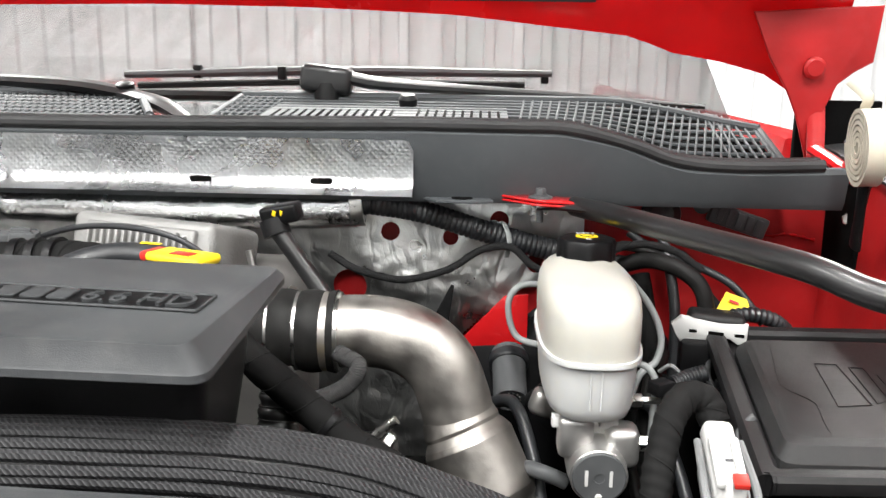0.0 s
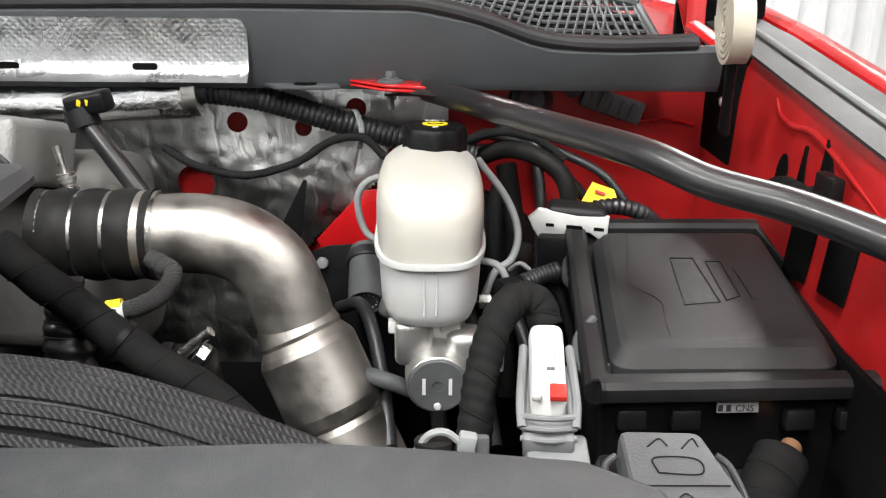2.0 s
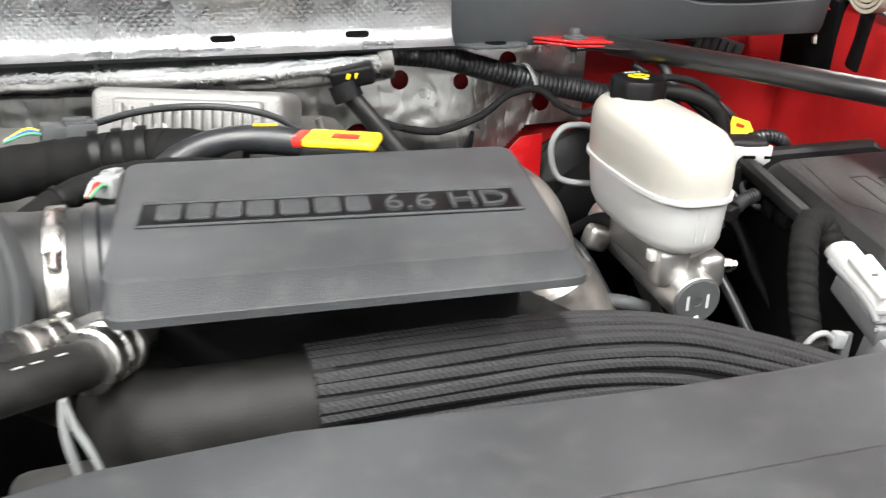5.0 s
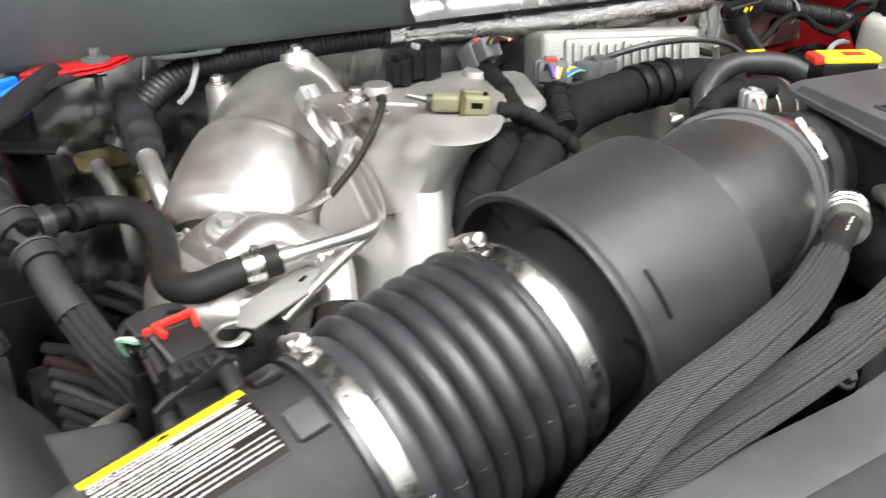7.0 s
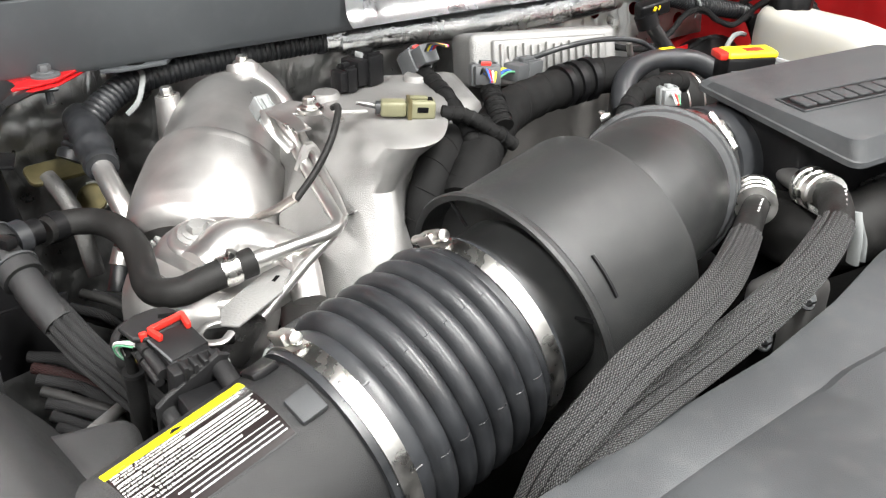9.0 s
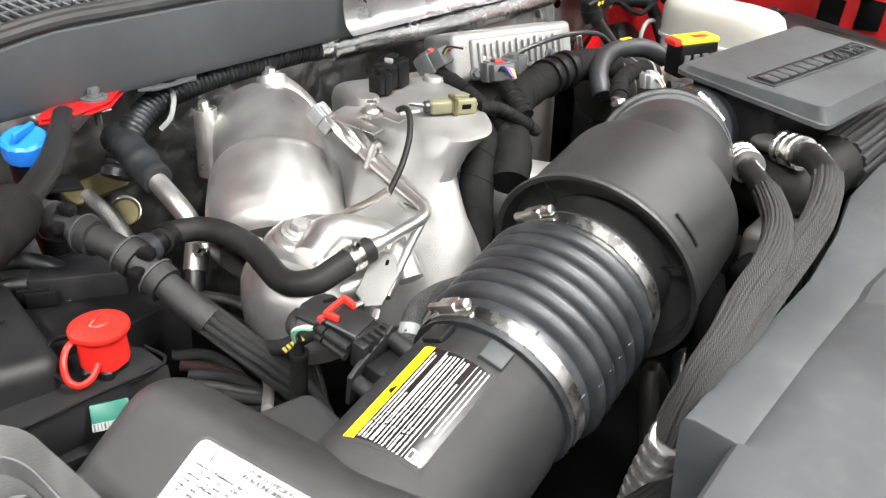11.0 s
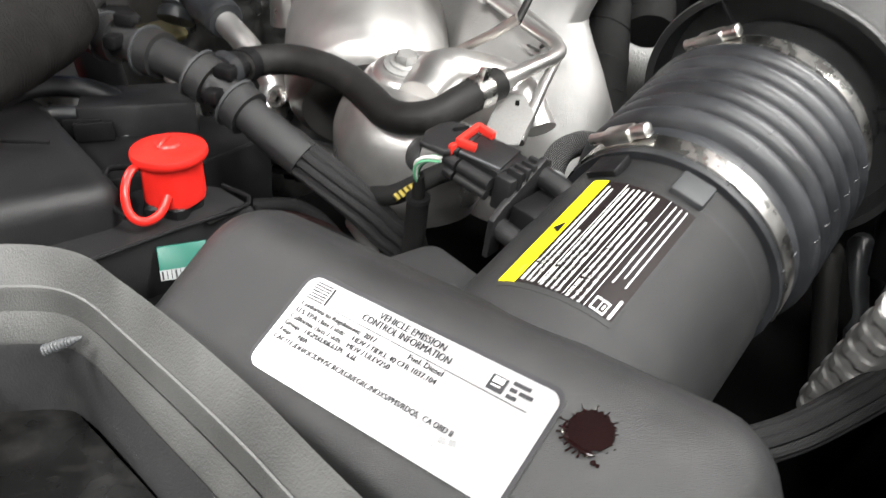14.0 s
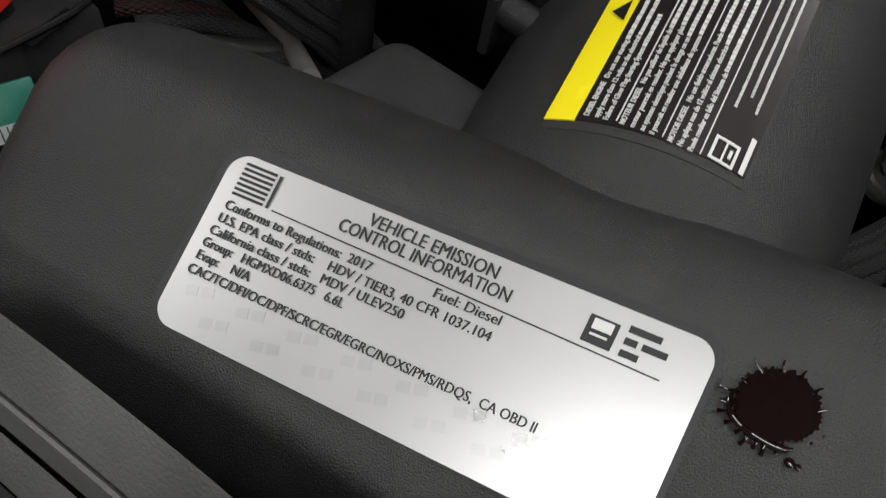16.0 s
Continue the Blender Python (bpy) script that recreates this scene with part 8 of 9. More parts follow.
# ---- driver side: fuse box, plugs, looms ----
def driver_fuse_box():
    t = thing("fuse_box", (0.77, 0.36, 0.95), "black plastic fuse box with a ribbed lid", "fuse box", "fuse boxes")
    lid = [(0.708, 0.470, 1.169), (0.868, 0.465, 1.171), (0.850, 0.238, 1.149), (0.682, 0.236, 1.149)]
    low = [(0.694, 0.506, 1.158), (0.884, 0.502, 1.160), (0.890, 0.230, 1.126), (0.668, 0.222, 1.126)]
    top = inset(lid, 0.012, 0.010)
    loops = [ring_of(inset(lid, -0.004, -0.03), 0.02), ring_of(inset(lid, -0.003, -0.004), 0.018), ring_of(lid, 0.016), ring_of(inset(lid, 0.006, 0.0075), 0.015), ring_of(top, 0.014), ring_of(inset(top, 0.002, 0.0005), 0.013)]
    part("lid", loft(loops), PLASTIC_GRAIN, t, sharp=24)
    rim = ring_of(low, 0.014)
    part("rim", tube([p + Vector((0, 0, 0.008)) for p in rim + rim[:1]], 0.0105, 160, 12, lambda u, a: 1 + 0.16 * max(0, -math.cos(4 * a)) , flat=0.95), BLOCK_BLACK, t)
    part("body", loft([ring_of(inset(low, 0.002, 0.004), 0.012), ring_of(inset(low, 0.006, -0.03), 0.012), ring_of(inset(low, 0.02, -0.2), 0.012)]), PLASTIC, t)
    # crease lines moulded into the lid
    up = Vector((0, 0, 0.0006))
    creases = [[(0.736, 0.455, 1.1779), (0.727, 0.410, 1.1740), (0.7150, 0.3482, 1.1684), (0.7237, 0.3301, 1.167), (0.7343, 0.3127, 1.1656), (0.7290, 0.2762, 1.1624), (0.7280, 0.2560, 1.1606)], [(0.812, 0.372, 1.1720), (0.811, 0.335, 1.1688), (0.810, 0.314, 1.1669)]]
    for box in ([(0.7624, 0.3967, 1.1734), (0.7826, 0.3957, 1.1736), (0.7821, 0.3103, 1.1662), (0.752, 0.3063, 1.1654)], [(0.7921, 0.3885, 1.1731), (0.8050, 0.3878, 1.1733), (0.8013, 0.3205, 1.1674), (0.7883, 0.3133, 1.1665)]):
        creases += [[a, b] for a, b in zip(box, box[1:] + box[:1])]
    for pts in creases:
        part("crease", tube([Vector(q) + up for q in pts], 0.0004, 16 if len(pts) > 2 else 3, 6), PLASTIC, t)
    part("label", block((0.031, 0.0015, 0.0075), (0.772, 0.2215, 1.1195), (-8, 0, 2), 0), LABEL_WHITE, t, "small white label")
    bm = words("CNS", 0.0072, 0.0002)
    bm.transform(pose(0.770, 0.2202, 1.1168, 82, 0, 2))
    part("label_text", bm, INK, t)
    for dx in (-0.016, -0.010):
        part("label_bar", block((0.0035, 0.0006, 0.005), (0.775 + dx, 0.2203, 1.1195), (-8, 0, 2), 0), INK, t)
    for x in (0.695, 0.735, 0.82, 0.86):
        part("clip", block((0.022, 0.012, 0.016), (x, 0.226, 1.108), (-8, 0, 2), 0.002), PLASTIC, t)
    for y in (0.27, 0.30, 0.39, 0.42):
        part("clip", block((0.012, 0.022, 0.018), (0.668 + (y - 0.23) * 0.08, y, 1.135), (0, 0, -4), 0.002), PLASTIC, t)
    for y0 in (0.455, 0.275):
        part("bail", tube([(0.682 + (y0 - 0.3) * 0.1, y0 + 0.03, 1.155), (0.668 + (y0 - 0.3) * 0.1, y0 + 0.022, 1.142), (0.664 + (y0 - 0.3) * 0.1, y0, 1.132), (0.668 + (y0 - 0.3) * 0.1, y0 - 0.022, 1.132), (0.684 + (y0 - 0.3) * 0.1, y0 - 0.03, 1.140)], 0.0036, 24, 8), MID_GREY, t)
    part("latch", tube([(0.676, 0.29, 1.148), (0.668, 0.285, 1.135), (0.667, 0.25, 1.128), (0.682, 0.235, 1.128)], 0.004, 20, 8), GREY_PLASTIC, t)


driver_fuse_box()


def white_plug():
    t = thing("harness_plug", (0.62, 0.18, 1.08), "large white and grey harness plug with a red lock", "connector", "wire connectors")
    m = basis((0.628, 0.205, 1.150), (0.668, 0.201, 1.151), (0.635, 0.270, 1.168))
    part("cover", block((0.027, 0.092, 0.020), bevel=0.006, segs=3, m=m @ pose(0, 0.006, 0.006), taper=0.84), WHITE_PLASTIC, t)
    part("lever", block((0.007, 0.055, 0.006), bevel=0.002, m=m @ pose(-0.008, -0.010, 0.0175)), WHITE_PLASTIC, t)
    part("lever", block((0.007, 0.055, 0.006), bevel=0.002, m=m @ pose(0.008, -0.010, 0.0175)), WHITE_PLASTIC, t)
    part("key_slot", block((0.006, 0.003, 0.001), bevel=0.0003, m=m @ pose(0.002, -0.006, 0.0162)), MID_GREY, t)
    part("lock", block((0.011, 0.013, 0.005), bevel=0.001, m=m @ pose(0.006, -0.034, 0.0205)), RED_CLIP, t, "red lock tab")
    part("frame", block((0.034, 0.075, 0.020), bevel=0.003, m=m @ pose(0.0, -0.020, -0.010)), PLUG_GREY, t)
    for k in (-1, 1):
        part("side_rail", tube([m @ Vector((k * 0.0165, 0.030, 0.004)), m @ Vector((k * 0.0185, -0.03, 0.010)), m @ Vector((k * 0.0175, -0.050, 0.004))], 0.0032, 14, 8), PLUG_GREY, t)
    for k in range(3):
        part("cross_rail", tube([m @ Vector((-0.018, -0.044 - 0.004 * k, 0.008 - 0.006 * k)), m @ Vector((0.0, -0.050 - 0.004 * k, 0.012 - 0.006 * k)), m @ Vector((0.018, -0.044 - 0.004 * k, 0.008 - 0.006 * k))], 0.0022, 10, 8), PLUG_GREY, t)
    part("socket", block((0.042, 0.034, 0.055), (0.630, 0.160, 1.098), (12, 0, -2), 0.004), PLUG_GREY, t)
    for k in (-2, -1, 1, 2):
        part("rib", block((0.003, 0.005, 0.045), (0.630 + k * 0.0088, 0.1405, 1.098), (12, 0, -2), 0.001), PLUG_GREY, t)
    for z in (1.114, 1.090):
        part("rib", block((0.040, 0.005, 0.003), (0.630, 0.1405, z), (12, 0, -2), 0.001), PLUG_GREY, t)
    for k in (-1, 1):
        part("window", block((0.011, 0.004, 0.018), (0.630 + k * 0.0055, 0.1425, 1.102), (12, 0, -2), 0.001), MID_GREY, t)
    part("foot", block((0.036, 0.026, 0.05), (0.631, 0.162, 1.055), (12, 0, -2), 0.004), PLUG_GREY, t)
    taped("wire_loom", [(0.634, 0.262, 1.166), (0.628, 0.270, 1.182), (0.610, 0.266, 1.186), (0.594, 0.248, 1.172), (0.583, 0.225, 1.140), (0.577, 0.200, 1.10), (0.573, 0.175, 1.05), (0.57, 0.15, 0.99)], 0.0128, "black corrugated loom curving into the white plug", 160, (), None, 0.035)


white_plug()
t = thing("hose_tie", (0.562, 0.16, 1.10), "light grey tie holding a sleeved lead below the loom", "clip", "hose ties")
part("strap", tube([(0.536, 0.160, 1.120), (0.545, 0.158, 1.134), (0.556, 0.158, 1.136), (0.566, 0.158, 1.128)], 0.0026, 14, 8), GREY_PLASTIC, t)
part("head", block((0.012, 0.010, 0.014), (0.570, 0.158, 1.128), (0, 10, 0), 0.002), GREY_PLASTIC, t)
part("stem", block((0.010, 0.006, 0.045), (0.580, 0.160, 1.110), (0, 0, 0), 0.002), MID_GREY, t)
line("cable", [(0.548, 0.162, 1.128), (0.548, 0.158, 1.10), (0.548, 0.15, 1.05), (0.548, 0.14, 0.98)], 0.013, HOSE, "sleeved lead held by a grey tie", "cable", "tied leads")


def grey_module():
    t = thing("relay_module", (0.672, 0.09, 1.09), "grey plastic relay module with moulded symbols", "relay box")
    top = [(0.661, 0.121, 1.158), (0.709, 0.119, 1.158), (0.722, 0.030, 1.150), (0.655, 0.034, 1.150)]
    part("case", loft([ring_of(inset(top, -0.002, -0.08), 0.006), ring_of(inset(top, -0.001, -0.004), 0.006), ring_of(top, 0.006), ring_of(inset(top, 0.002, 0.0015), 0.005)]), RELAY, t, sharp=25)
    for k in (-1, 1):
        part("bail", tube([(0.686 + k * 0.030, 0.104, 1.152), (0.686 + k * 0.0375, 0.098, 1.147), (0.687 + k * 0.0385, 0.070, 1.140), (0.687 + k * 0.0330, 0.062, 1.141)], 0.0022, 20, 8), PLASTIC_GREY, t)
    part("tray", block((0.085, 0.12, 0.06), (0.689, 0.072, 1.105), (3, 0, -3), 0.006), PLASTIC, t)
    m = pose(0.687, 0.078, 1.1565, 4.5, 0, -3)
    for pts in ([(-0.012, 0.0), (0.012, 0.0), (0.012, 0.014), (-0.012, 0.014), (-0.012, 0.0)], [(-0.014, 0.025), (-0.006, 0.033), (-0.002, 0.026)], [(0.006, 0.024), (0.014, 0.034), (0.016, 0.026)], [(-0.01, -0.03), (0.0, -0.018), (0.008, -0.036)], [(-0.024, -0.012), (0.026, -0.010)]):
        part("symbol", tube([m @ Vector((x, y, 0)) for x, y in pts], 0.0005, 40, 6), PLASTIC, t)
    part("foot", block((0.07, 0.05, 0.05), (0.625, 0.075, 1.11), (0, 0, -5), 0.006), PLASTIC, t)
    part("sleeve", tube([(0.775, 0.20, 1.06), (0.768, 0.165, 1.055), (0.765, 0.12, 1.03)], [0.022, 0.025, 0.023], 50, 32, lambda u, a: 1 + 0.10 * noise.noise(Vector((u * 6, math.cos(a) * 2.5, math.sin(a) * 2.5)))), TAPE, t)
    taped("wire_loom", [(0.80, 0.20, 1.09), (0.782, 0.175, 1.075), (0.772, 0.14, 1.045), (0.77, 0.10, 0.99)], 0.020, "black sleeve below the fuse box")
    s = thing("copper_fitting", (0.80, 0.205, 1.085), "small copper fitting below the fuse box", "pipe fitting")
    part("fitting", tube([(0.812, 0.212, 1.092), (0.802, 0.200, 1.090)], 0.008, 6, 14), surf("copper", (0.72, 0.38, 0.22), 0.4, 0.8), s)


grey_module()


def driver_plugs():
    t = thing("module_plug", (0.69, 0.50, 1.15), "white and black plug with a yellow tag behind the fuse box", "connector", "wire connectors")
    m = pose(0.690, 0.512, 1.178, 0, 3, -8)
    part("cover", block((0.060, 0.036, 0.020), bevel=0.007, segs=3, m=m @ pose(0.006, 0.000, 0.004)), BLOCK_BLACK, t)
    side = [(-0.040, 0.004), (-0.030, 0.014), (0.010, 0.010), (0.040, 0.012), (0.040, -0.006), (0.032, -0.012), (0.022, -0.006), (0.000, -0.008), (-0.012, -0.020), (-0.026, -0.018), (-0.034, -0.008)]
    part("shell", plate(side, 0.010, m @ pose(-0.002, -0.020, -0.004, 90, 0, 0), 0.002), WHITE_PLASTIC, t, "white lever arm")
    for x, w in ((-0.020, 0.008), (0.004, 0.016), (0.028, 0.010)):
        part("slot", block((w, 0.002, 0.0035), bevel=0.0006, m=m @ pose(x, -0.0305, -0.002)), DARK, t)
    part("base", block((0.05, 0.04, 0.05), (0.682, 0.500, 1.140), (0, 0, -8), 0.004), PLASTIC, t)
    part("lead", tube([(0.716, 0.520, 1.184), (0.740, 0.525, 1.185), (0.764, 0.530, 1.178), (0.785, 0.545, 1.162)], 0.0082, 60, 14, lambda u, a: 1 + 0.10 * math.sin(u * 75)), RUBBER, t)
    part("tag", plate([(0, 0), (0.046, -0.004), (0.036, 0.020), (0.012, 0.026)], 0.001, pose(0.708, 0.560, 1.177, 62, 6, 0), 0), YELLOW, t, "yellow paper tag")
    part("tag_print", block((0.012, 0.0006, 0.003), (0.730, 0.5645, 1.1885), (-28, 20, 0), 0), RED_CLIP, t)
    line("heater_hose", [(0.605, 0.60, 1.220), (0.632, 0.580, 1.232), (0.664, 0.560, 1.227), (0.688, 0.550, 1.207), (0.695, 0.545, 1.17), (0.692, 0.53, 1.10)], 0.0098, HOSE, "black heater hose arching behind the reservoir", "hose", "heater hoses")
    line("heater_hose", [(0.585, 0.64, 1.215), (0.61, 0.62, 1.24), (0.66, 0.61, 1.225), (0.70, 0.60, 1.195), (0.74, 0.595, 1.15)], 0.006, HOSE, "thin black hose behind the reservoir", "hose", "heater hoses")
    for pts, rad, mt in (([(0.655, 0.668, 1.262), (0.662, 0.640, 1.240), (0.668, 0.62, 1.205), (0.672, 0.60, 1.16), (0.67, 0.58, 1.08)], 0.0065, RUBBER), ([(0.62, 0.655, 1.250), (0.645, 0.648, 1.235), (0.700, 0.640, 1.214), (0.745, 0.625, 1.192), (0.78, 0.61, 1.15)], 0.0050, RUBBER),
                         ([(0.635, 0.640, 1.20), (0.641, 0.62, 1.16), (0.648, 0.60, 1.10), (0.65, 0.58, 1.02)], 0.012, TAPE), ([(0.625, 0.62, 1.18), (0.620, 0.60, 1.14), (0.622, 0.58, 1.08), (0.625, 0.56, 1.0)], 0.008, BRAID_FINE), ([(0.655, 0.58, 1.12), (0.640, 0.55, 1.10), (0.63, 0.52, 1.05), (0.63, 0.50, 0.98)], 0.010, HOSE)):
        line("heater_hose", pts, rad, mt, "dark hose dropping along the red firewall", "hose", "heater hoses")
    s = thing("sleeved_lead", (0.63, 0.42, 1.13), "short corrugated black lead with a small plug beside the reservoir", "cable", "wire looms")
    part("sleeve", tube([(0.668, 0.43, 1.150), (0.650, 0.425, 1.146), (0.632, 0.415, 1.142)], 0.0085, 40, 18, lambda u, a: 1 - 0.14 * (math.sin(u * 60) > 0)), RUBBER, s)
    part("plug", block((0.022, 0.018, 0.014), (0.620, 0.408, 1.141), (0, 0, 30), 0.002), PLASTIC, s)
    part("clip", tube([(0.640, 0.425, 1.152), (0.630, 0.42, 1.160), (0.622, 0.43, 1.150)], 0.0022, 10, 6), GREY_PLASTIC, s)
    m = thing("grey_clip_module", (0.76, 0.675, 1.24), "dark grey ribbed module on the red firewall", "control module")
    part("case", block((0.075, 0.016, 0.026), (0.762, 0.690, 1.262), (0, 18, 0), 0.003), MID_GREY, m)
    for k in range(5):
        part("rib", block((0.008, 0.004, 0.020), (0.738 + k * 0.012, 0.681, 1.270 - k * 0.004), (0, 18, 0), 0.001), MID_GREY, m)
    part("stud", turned([(0.011, 0), (0.011, 0.016), (0.008, 0.018)], (0.716, 0.690, 1.281), (-0.2, -1, 0.1), 18), MID_GREY, m)
    part("grommet", turned([(0.026, 0), (0.024, 0.006), (0.015, 0.010), (0.0, 0.006)], (0.668, 0.702, 1.265), (0, -1, 0.1), 28), RUBBER, FIREWALL, "black rubber grommet")
    part("seam_sealer", tube([(0.785, 0.7035, 1.245), (0.81, 0.7035, 1.240), (0.83, 0.7035, 1.243), (0.865, 0.7035, 1.236)], 0.0016, 24, 6, lambda u, a: 1 + 0.5 * math.sin(u * 40)), RED, FIREWALL)
    part("gusset", plate([(0.366, 1.106), (0.403, 1.180), (0.407, 1.178), (0.396, 1.098)], 0.004, pose(0, 0.646, 0, 90, 0, 0), 0.001), PLASTIC, FIREWALL)
    r = [(0.415, 1.105), (0.470, 1.165), (0.50, 1.168), (0.50, 1.09), (0.43, 1.085)]
    part("bare_patch", plate(r, 0.003, pose(0, 0.652, 0, 90, 0, 0), 0.0005), RED, FIREWALL, "uncovered bright red patch")
    # dark side of the bay: near-black fillers between firewall and fender, and cut-outs, stand for shade
    part("hinge_shade", block((0.11, 0.012, 0.15), (0.905, 0.775, 1.335), (0, 0, 0), 0.002), DARK, FIREWALL, "near-black block standing for the shade behind the hinge")
    part("corner_shade", block((0.050, 0.10, 0.12), (0.900, 0.655, 1.270), (0, 0, 0), 0.002), DARK, FIREWALL, "near-black block standing for the shaded gap beside the fender")
    f = [o for o in scene.objects if o.name.startswith("inner_fender") and o.parent is None and o.location.x > 0][0]
    # cut-outs are near-black plates laid on the wall in place of shaded holes
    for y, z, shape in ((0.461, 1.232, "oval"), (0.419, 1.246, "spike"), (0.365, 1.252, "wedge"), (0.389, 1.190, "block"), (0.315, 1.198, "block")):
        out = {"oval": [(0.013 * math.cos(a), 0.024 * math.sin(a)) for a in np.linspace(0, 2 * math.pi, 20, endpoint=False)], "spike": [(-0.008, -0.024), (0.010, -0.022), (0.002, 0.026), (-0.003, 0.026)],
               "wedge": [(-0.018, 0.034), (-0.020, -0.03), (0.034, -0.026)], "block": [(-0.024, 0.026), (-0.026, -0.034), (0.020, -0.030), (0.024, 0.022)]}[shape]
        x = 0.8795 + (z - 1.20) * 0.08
        part("cutout_shade", plate(out[::-1], 0.0025, pose(x, y, z, 90, 0, -90) @ pose(0, 0, 0.0035, -4.5, 0, 0), 0.0004), DARK, f, "near-black plate standing for the shade in a cut-out of the red panel")
    w = taped("wire_loom", [(0.868, 0.455, 1.222), (0.866, 0.43, 1.234), (0.864, 0.395, 1.240), (0.866, 0.36, 1.240), (0.868, 0.335, 1.246), (0.870, 0.318, 1.228)], 0.0075, "black wire bundle on the inner fender", 40)
    p = thing("wire_connector", (0.866, 0.33, 1.23), "black plug on the inner fender", "connector", "wire connectors")
    part("housing", block((0.012, 0.034, 0.030), (0.868, 0.335, 1.252), (0, 0, 0), 0.003), PLASTIC, p)
    part("tail", tube([(0.866, 0.35, 1.248), (0.864, 0.365, 1.243)], 0.006, 4, 10), TAPE, p)


driver_plugs()

# dipstick and small pipe stub behind the boot
t = thing("dipstick", (0.26, 0.46, 1.14), "black oil dipstick with a yellow symbol on its grip", "dipstick")
part("grip", block((0.044, 0.020, 0.020), (0.226, 0.490, 1.293), (8, -12, -14), 0.004, 3), PLASTIC, t)
part("collar", tube([(0.216, 0.492, 1.286), (0.222, 0.488, 1.270)], 0.0150, 6, 20), PLASTIC, t)
part("tube", tube([(0.220, 0.489, 1.277), (0.252, 0.478, 1.237), (0.288, 0.465, 1.19), (0.312, 0.455, 1.15)], 0.0095, 24, 18), GLOSS_BLACK, t)
for k, dx in enumerate((-0.006, 0.001, 0.006)):
    part("symbol", block((0.004, 0.0008, 0.006), (0.226 + dx, 0.4795, 1.2945 + 0.0008 * k), (8, 20, -14), 0.0003), YELLOW, t)
t = thing("pipe_stub", (0.20, 0.49, 1.19), "small zinc-plated pipe stub with ringed fitting", "pipe fitting")
part("stub", tube([(0.190, 0.490, 1.252), (0.197, 0.487, 1.222)], 0.0042, 6, 12), ZINC, t)
part("fitting", tube([(0.197, 0.487, 1.226), (0.203, 0.484, 1.195)], 0.009, 30, 16, lambda u, a: 1 - 0.18 * (math.sin(u * 22) > 0.3)), ZINC, t)
t = thing("engine_rear_cover", (0.2, 0.55, 1.05), "dull grey cast cover behind the charge pipe", "engine cover")
part("cover", block((0.22, 0.10, 0.22), (0.13, 0.60, 1.11), (0, 0, -4), 0.03, 3), surf("dull_grey_casting", (0.12, 0.115, 0.11), 0.6, 0.3, (120, 0.4), (14, 0.2)), t)
part("rib", tube([(0.205, 0.52, 1.17), (0.235, 0.515, 1.20)], 0.010, 6, 14), STEEL, t)

# wire runs in front of the firewall foil
taped("wire_loom", [(0.255, 0.62, 1.222), (0.29, 0.61, 1.205), (0.345, 0.605, 1.195), (0.40, 0.61, 1.208), (0.44, 0.615, 1.232), (0.475, 0.612, 1.236), (0.50, 0.60, 1.218), (0.53, 0.59, 1.21), (0.575, 0.585, 1.235), (0.62, 0.58, 1.25), (0.66, 0.57, 1.245), (0.69, 0.56, 1.225)], 0.0045, "thin grey taped wire run in front of the firewall", 110, (), BRAID_FINE)
t = thing("hose_tie", (0.470, 0.63, 1.21), "light grey tie round the corrugated hose", "clip", "hose ties")
part("strap", tube([(0.452, 0.655, 1.250), (0.465, 0.634, 1.262), (0.473, 0.617, 1.243), (0.470, 0.622, 1.222)], 0.0034, 20, 8, flat=0.5), GREY_PLASTIC, t)
part("head", block((0.010, 0.008, 0.012), (0.454, 0.650, 1.256), (0, 0, 20), 0.002), GREY_PLASTIC, t)
t = thing("hose_tie", (-0.40, 0.63, 1.24), "light grey tie round the corrugated hose", "clip", "hose ties")
part("strap", tube([(-0.395, 0.645, 1.275), (-0.398, 0.622, 1.272), (-0.408, 0.614, 1.250), (-0.42, 0.62, 1.235)], 0.0030, 20, 8, flat=0.5), GREY_PLASTIC, t)


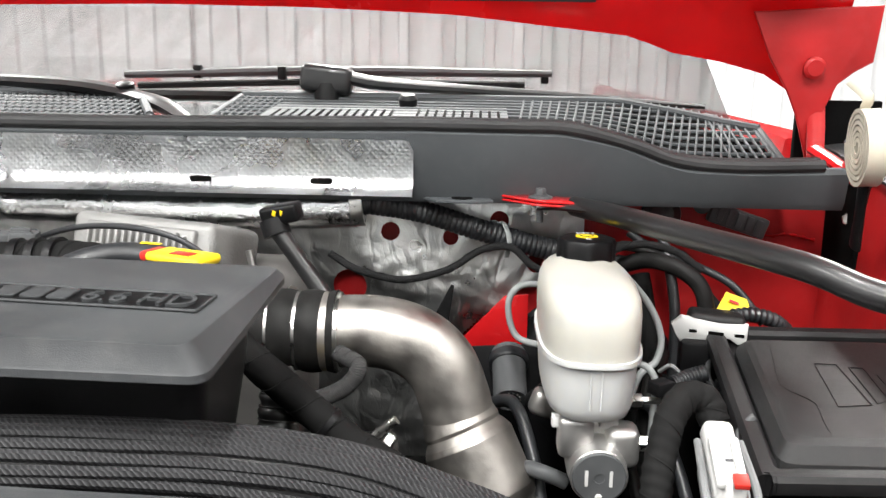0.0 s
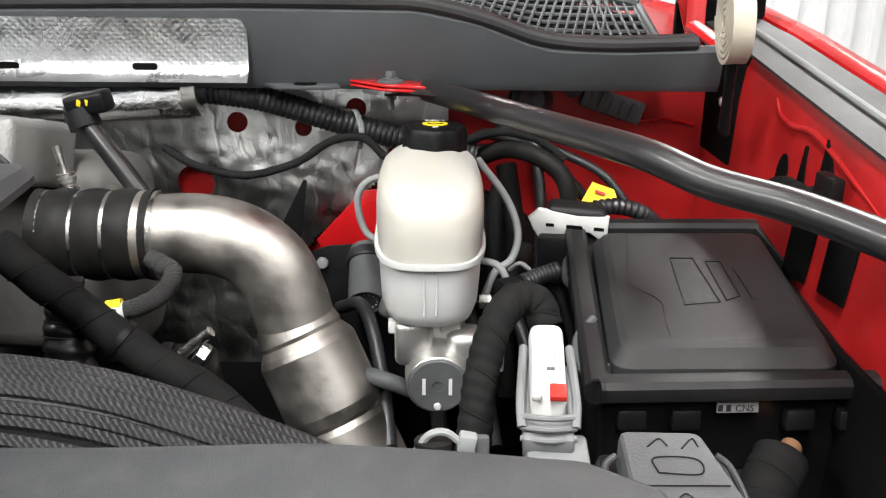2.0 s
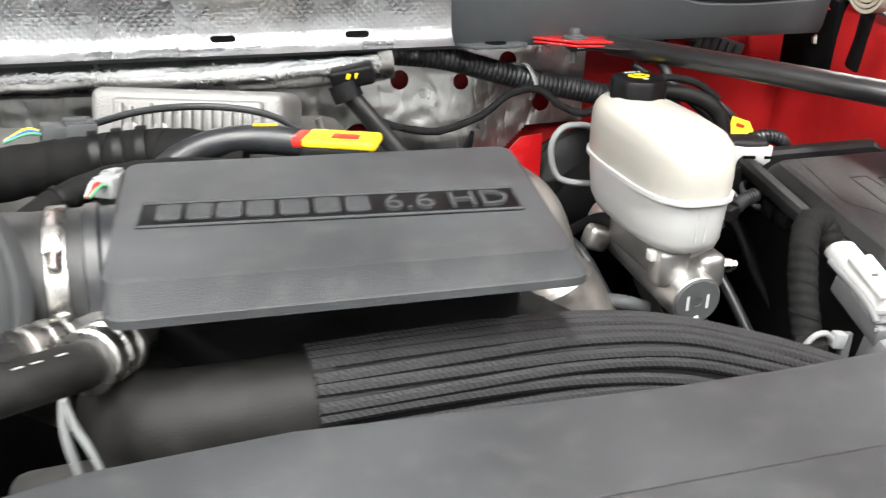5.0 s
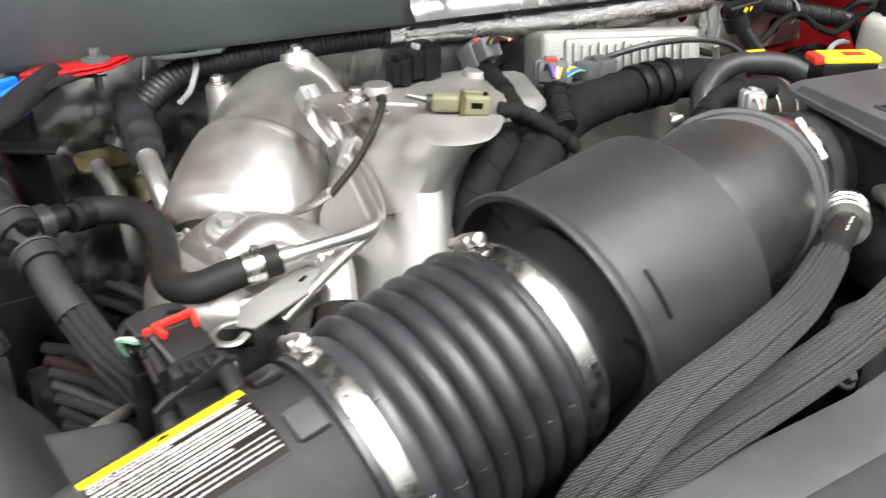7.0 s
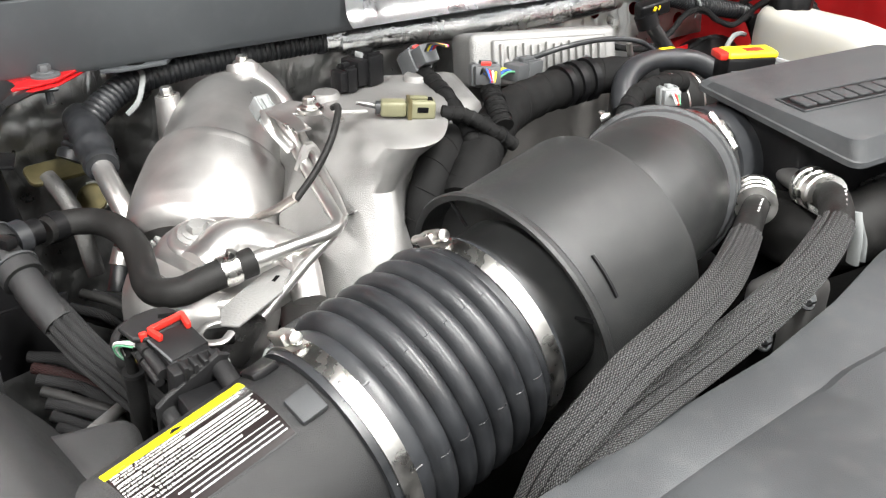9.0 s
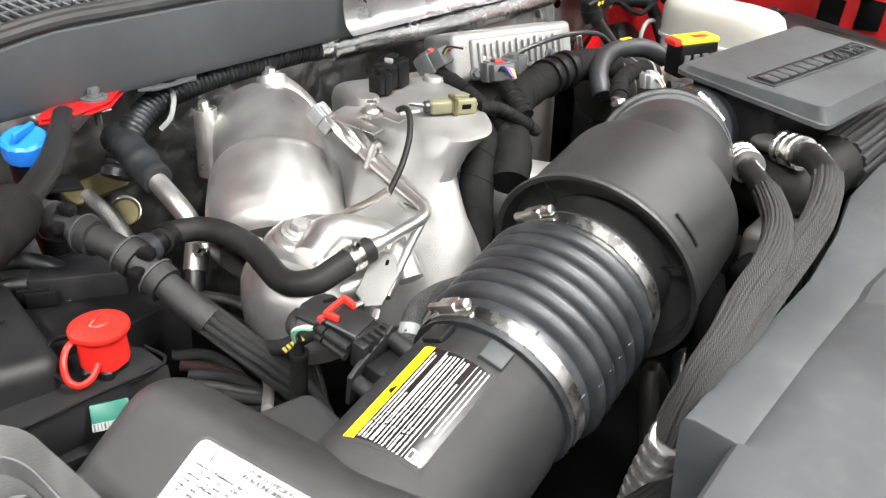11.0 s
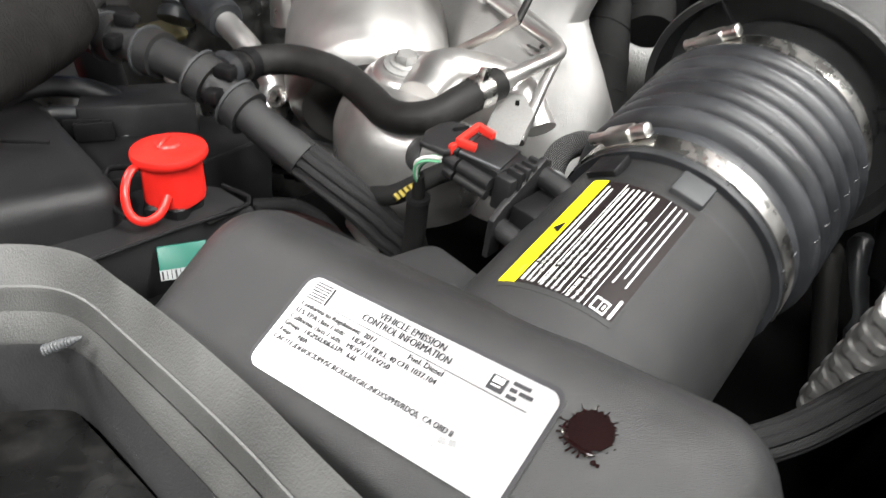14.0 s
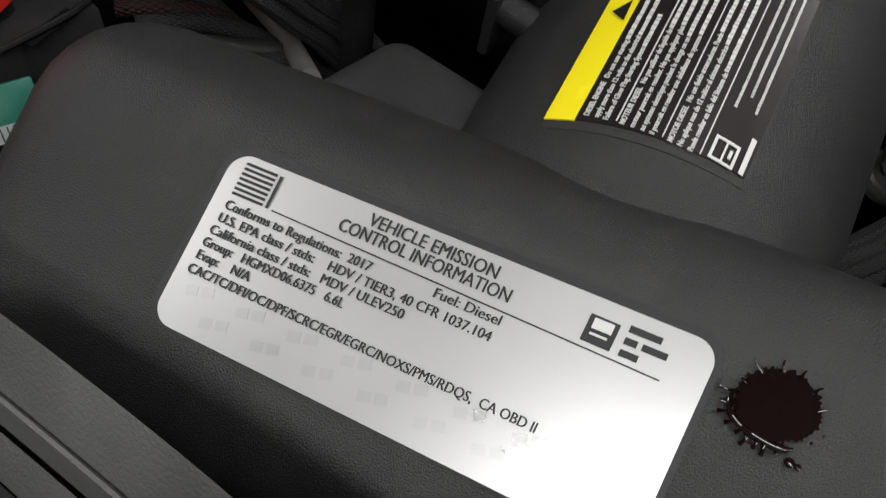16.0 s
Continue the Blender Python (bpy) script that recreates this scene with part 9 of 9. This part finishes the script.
# ---- dark clutter between engine and radiator ----
def valley():
    taped("wire_loom", [(0.225, 0.275, 1.225), (0.253, 0.27, 1.202), (0.288, 0.27, 1.171), (0.325, 0.268, 1.140), (0.376, 0.262, 1.108), (0.42, 0.25, 1.07)], 0.0145, "taped loom below the charge pipe", 60, (0.45,))
    taped("wire_loom", [(0.262, 0.30, 1.19), (0.265, 0.285, 1.15), (0.268, 0.27, 1.10)], [0.013, 0.018, 0.020], "glossy taped loom beside the resonator body", 40, (), GLOSS_BLACK, 0.07)
    taped("wire_loom", [(0.278, 0.37, 1.131), (0.300, 0.371, 1.139), (0.316, 0.375, 1.150), (0.322, 0.38, 1.165), (0.30, 0.395, 1.172)], 0.0085, "short sleeved lead with a brass fitting", 30, (), BRAID)
    t = thing("lead_fitting", (0.292, 0.365, 1.10), "white and yellow lead fitting below the charge pipe", "pipe fitting")
    part("fitting", tube([(0.262, 0.368, 1.129), (0.281, 0.370, 1.132)], 0.0092, 6, 14), WHITE_PLASTIC, t)
    part("ring", tube([(0.266, 0.369, 1.136), (0.279, 0.370, 1.138)], 0.006, 4, 12), YELLOW, t)
    s = thing("bolt_stud", (0.35, 0.33, 1.05), "bright stud with a nut deep beside the charge pipe", "bolt")
    part("stud", tube([(0.338, 0.330, 1.110), (0.364, 0.330, 1.131)], 0.005, 6, 12), ZINC, s)
    part("nut", turned([(0.010, 0), (0.010, 0.008)], (0.352, 0.330, 1.113), (0.6, 0, -0.5), 6), ZINC, s)
    f = thing("cable_block", (0.335, 0.36, 1.05), "black ribbed cable block below the charge pipe", "connector", "wire connectors")
    for k in range(4):
        part("rib", block((0.012, 0.03, 0.045), (0.318 + k * 0.013, 0.352 - k * 0.004, 1.083), (15, 0, -10), 0.003), PLASTIC, f)
    line("heater_hose", [(0.47, 0.45, 1.02), (0.485, 0.42, 1.045), (0.505, 0.40, 1.05), (0.53, 0.40, 1.04)], 0.008, MID_GREY, "grey hose deep beside the master cylinder", "hose", "heater hoses")
    r = random.Random(4)
    for k in range(9):
        x = 0.40 + 0.05 * k
        line("cable", [(x, 0.55 + 0.02 * r.random(), 1.06), (x + 0.03, 0.50, 1.08 + 0.03 * r.random()), (x + 0.05, 0.44, 1.04), (x + 0.06, 0.38, 0.99)], 0.006 + 0.003 * r.random(), (HOSE, RUBBER, BRAID_FINE)[k % 3], "dark hose deep in the engine bay", "hose", "deep hoses", 30)
    for k in range(7):
        x = -0.30 + 0.06 * k
        line("cable", [(x, 0.03, 1.02), (x + 0.03, 0.06, 1.09 + 0.03 * r.random()), (x + 0.06, 0.05, 1.05), (x + 0.10, 0.04, 1.0)], 0.008 + 0.003 * r.random(), (HOSE, RUBBER, BRAID_FINE)[k % 3], "dark hose deep in the engine bay", "hose", "deep hoses", 30)
    p = thing("thermostat_housing", (-0.05, 0.05, 1.08), "dull cast aluminium housing behind the radiator cover", "engine part")
    part("housing", block((0.07, 0.05, 0.09), (-0.018, 0.070, 1.125), (0, 0, 4), 0.012, 3), ALU_SATIN, p)
    part("lug", block((0.05, 0.04, 0.05), (-0.105, 0.05, 1.14), (0, 0, 0), 0.01, 3), DARK, p)
    hex_bolt(p, (-0.035, 0.042, 1.165), (0, -0.6, 0.8), 0.006, MID_GREY)
    hex_bolt(p, (-0.11, 0.028, 1.16), (0, -0.6, 0.8), 0.006, MID_GREY)


valley()
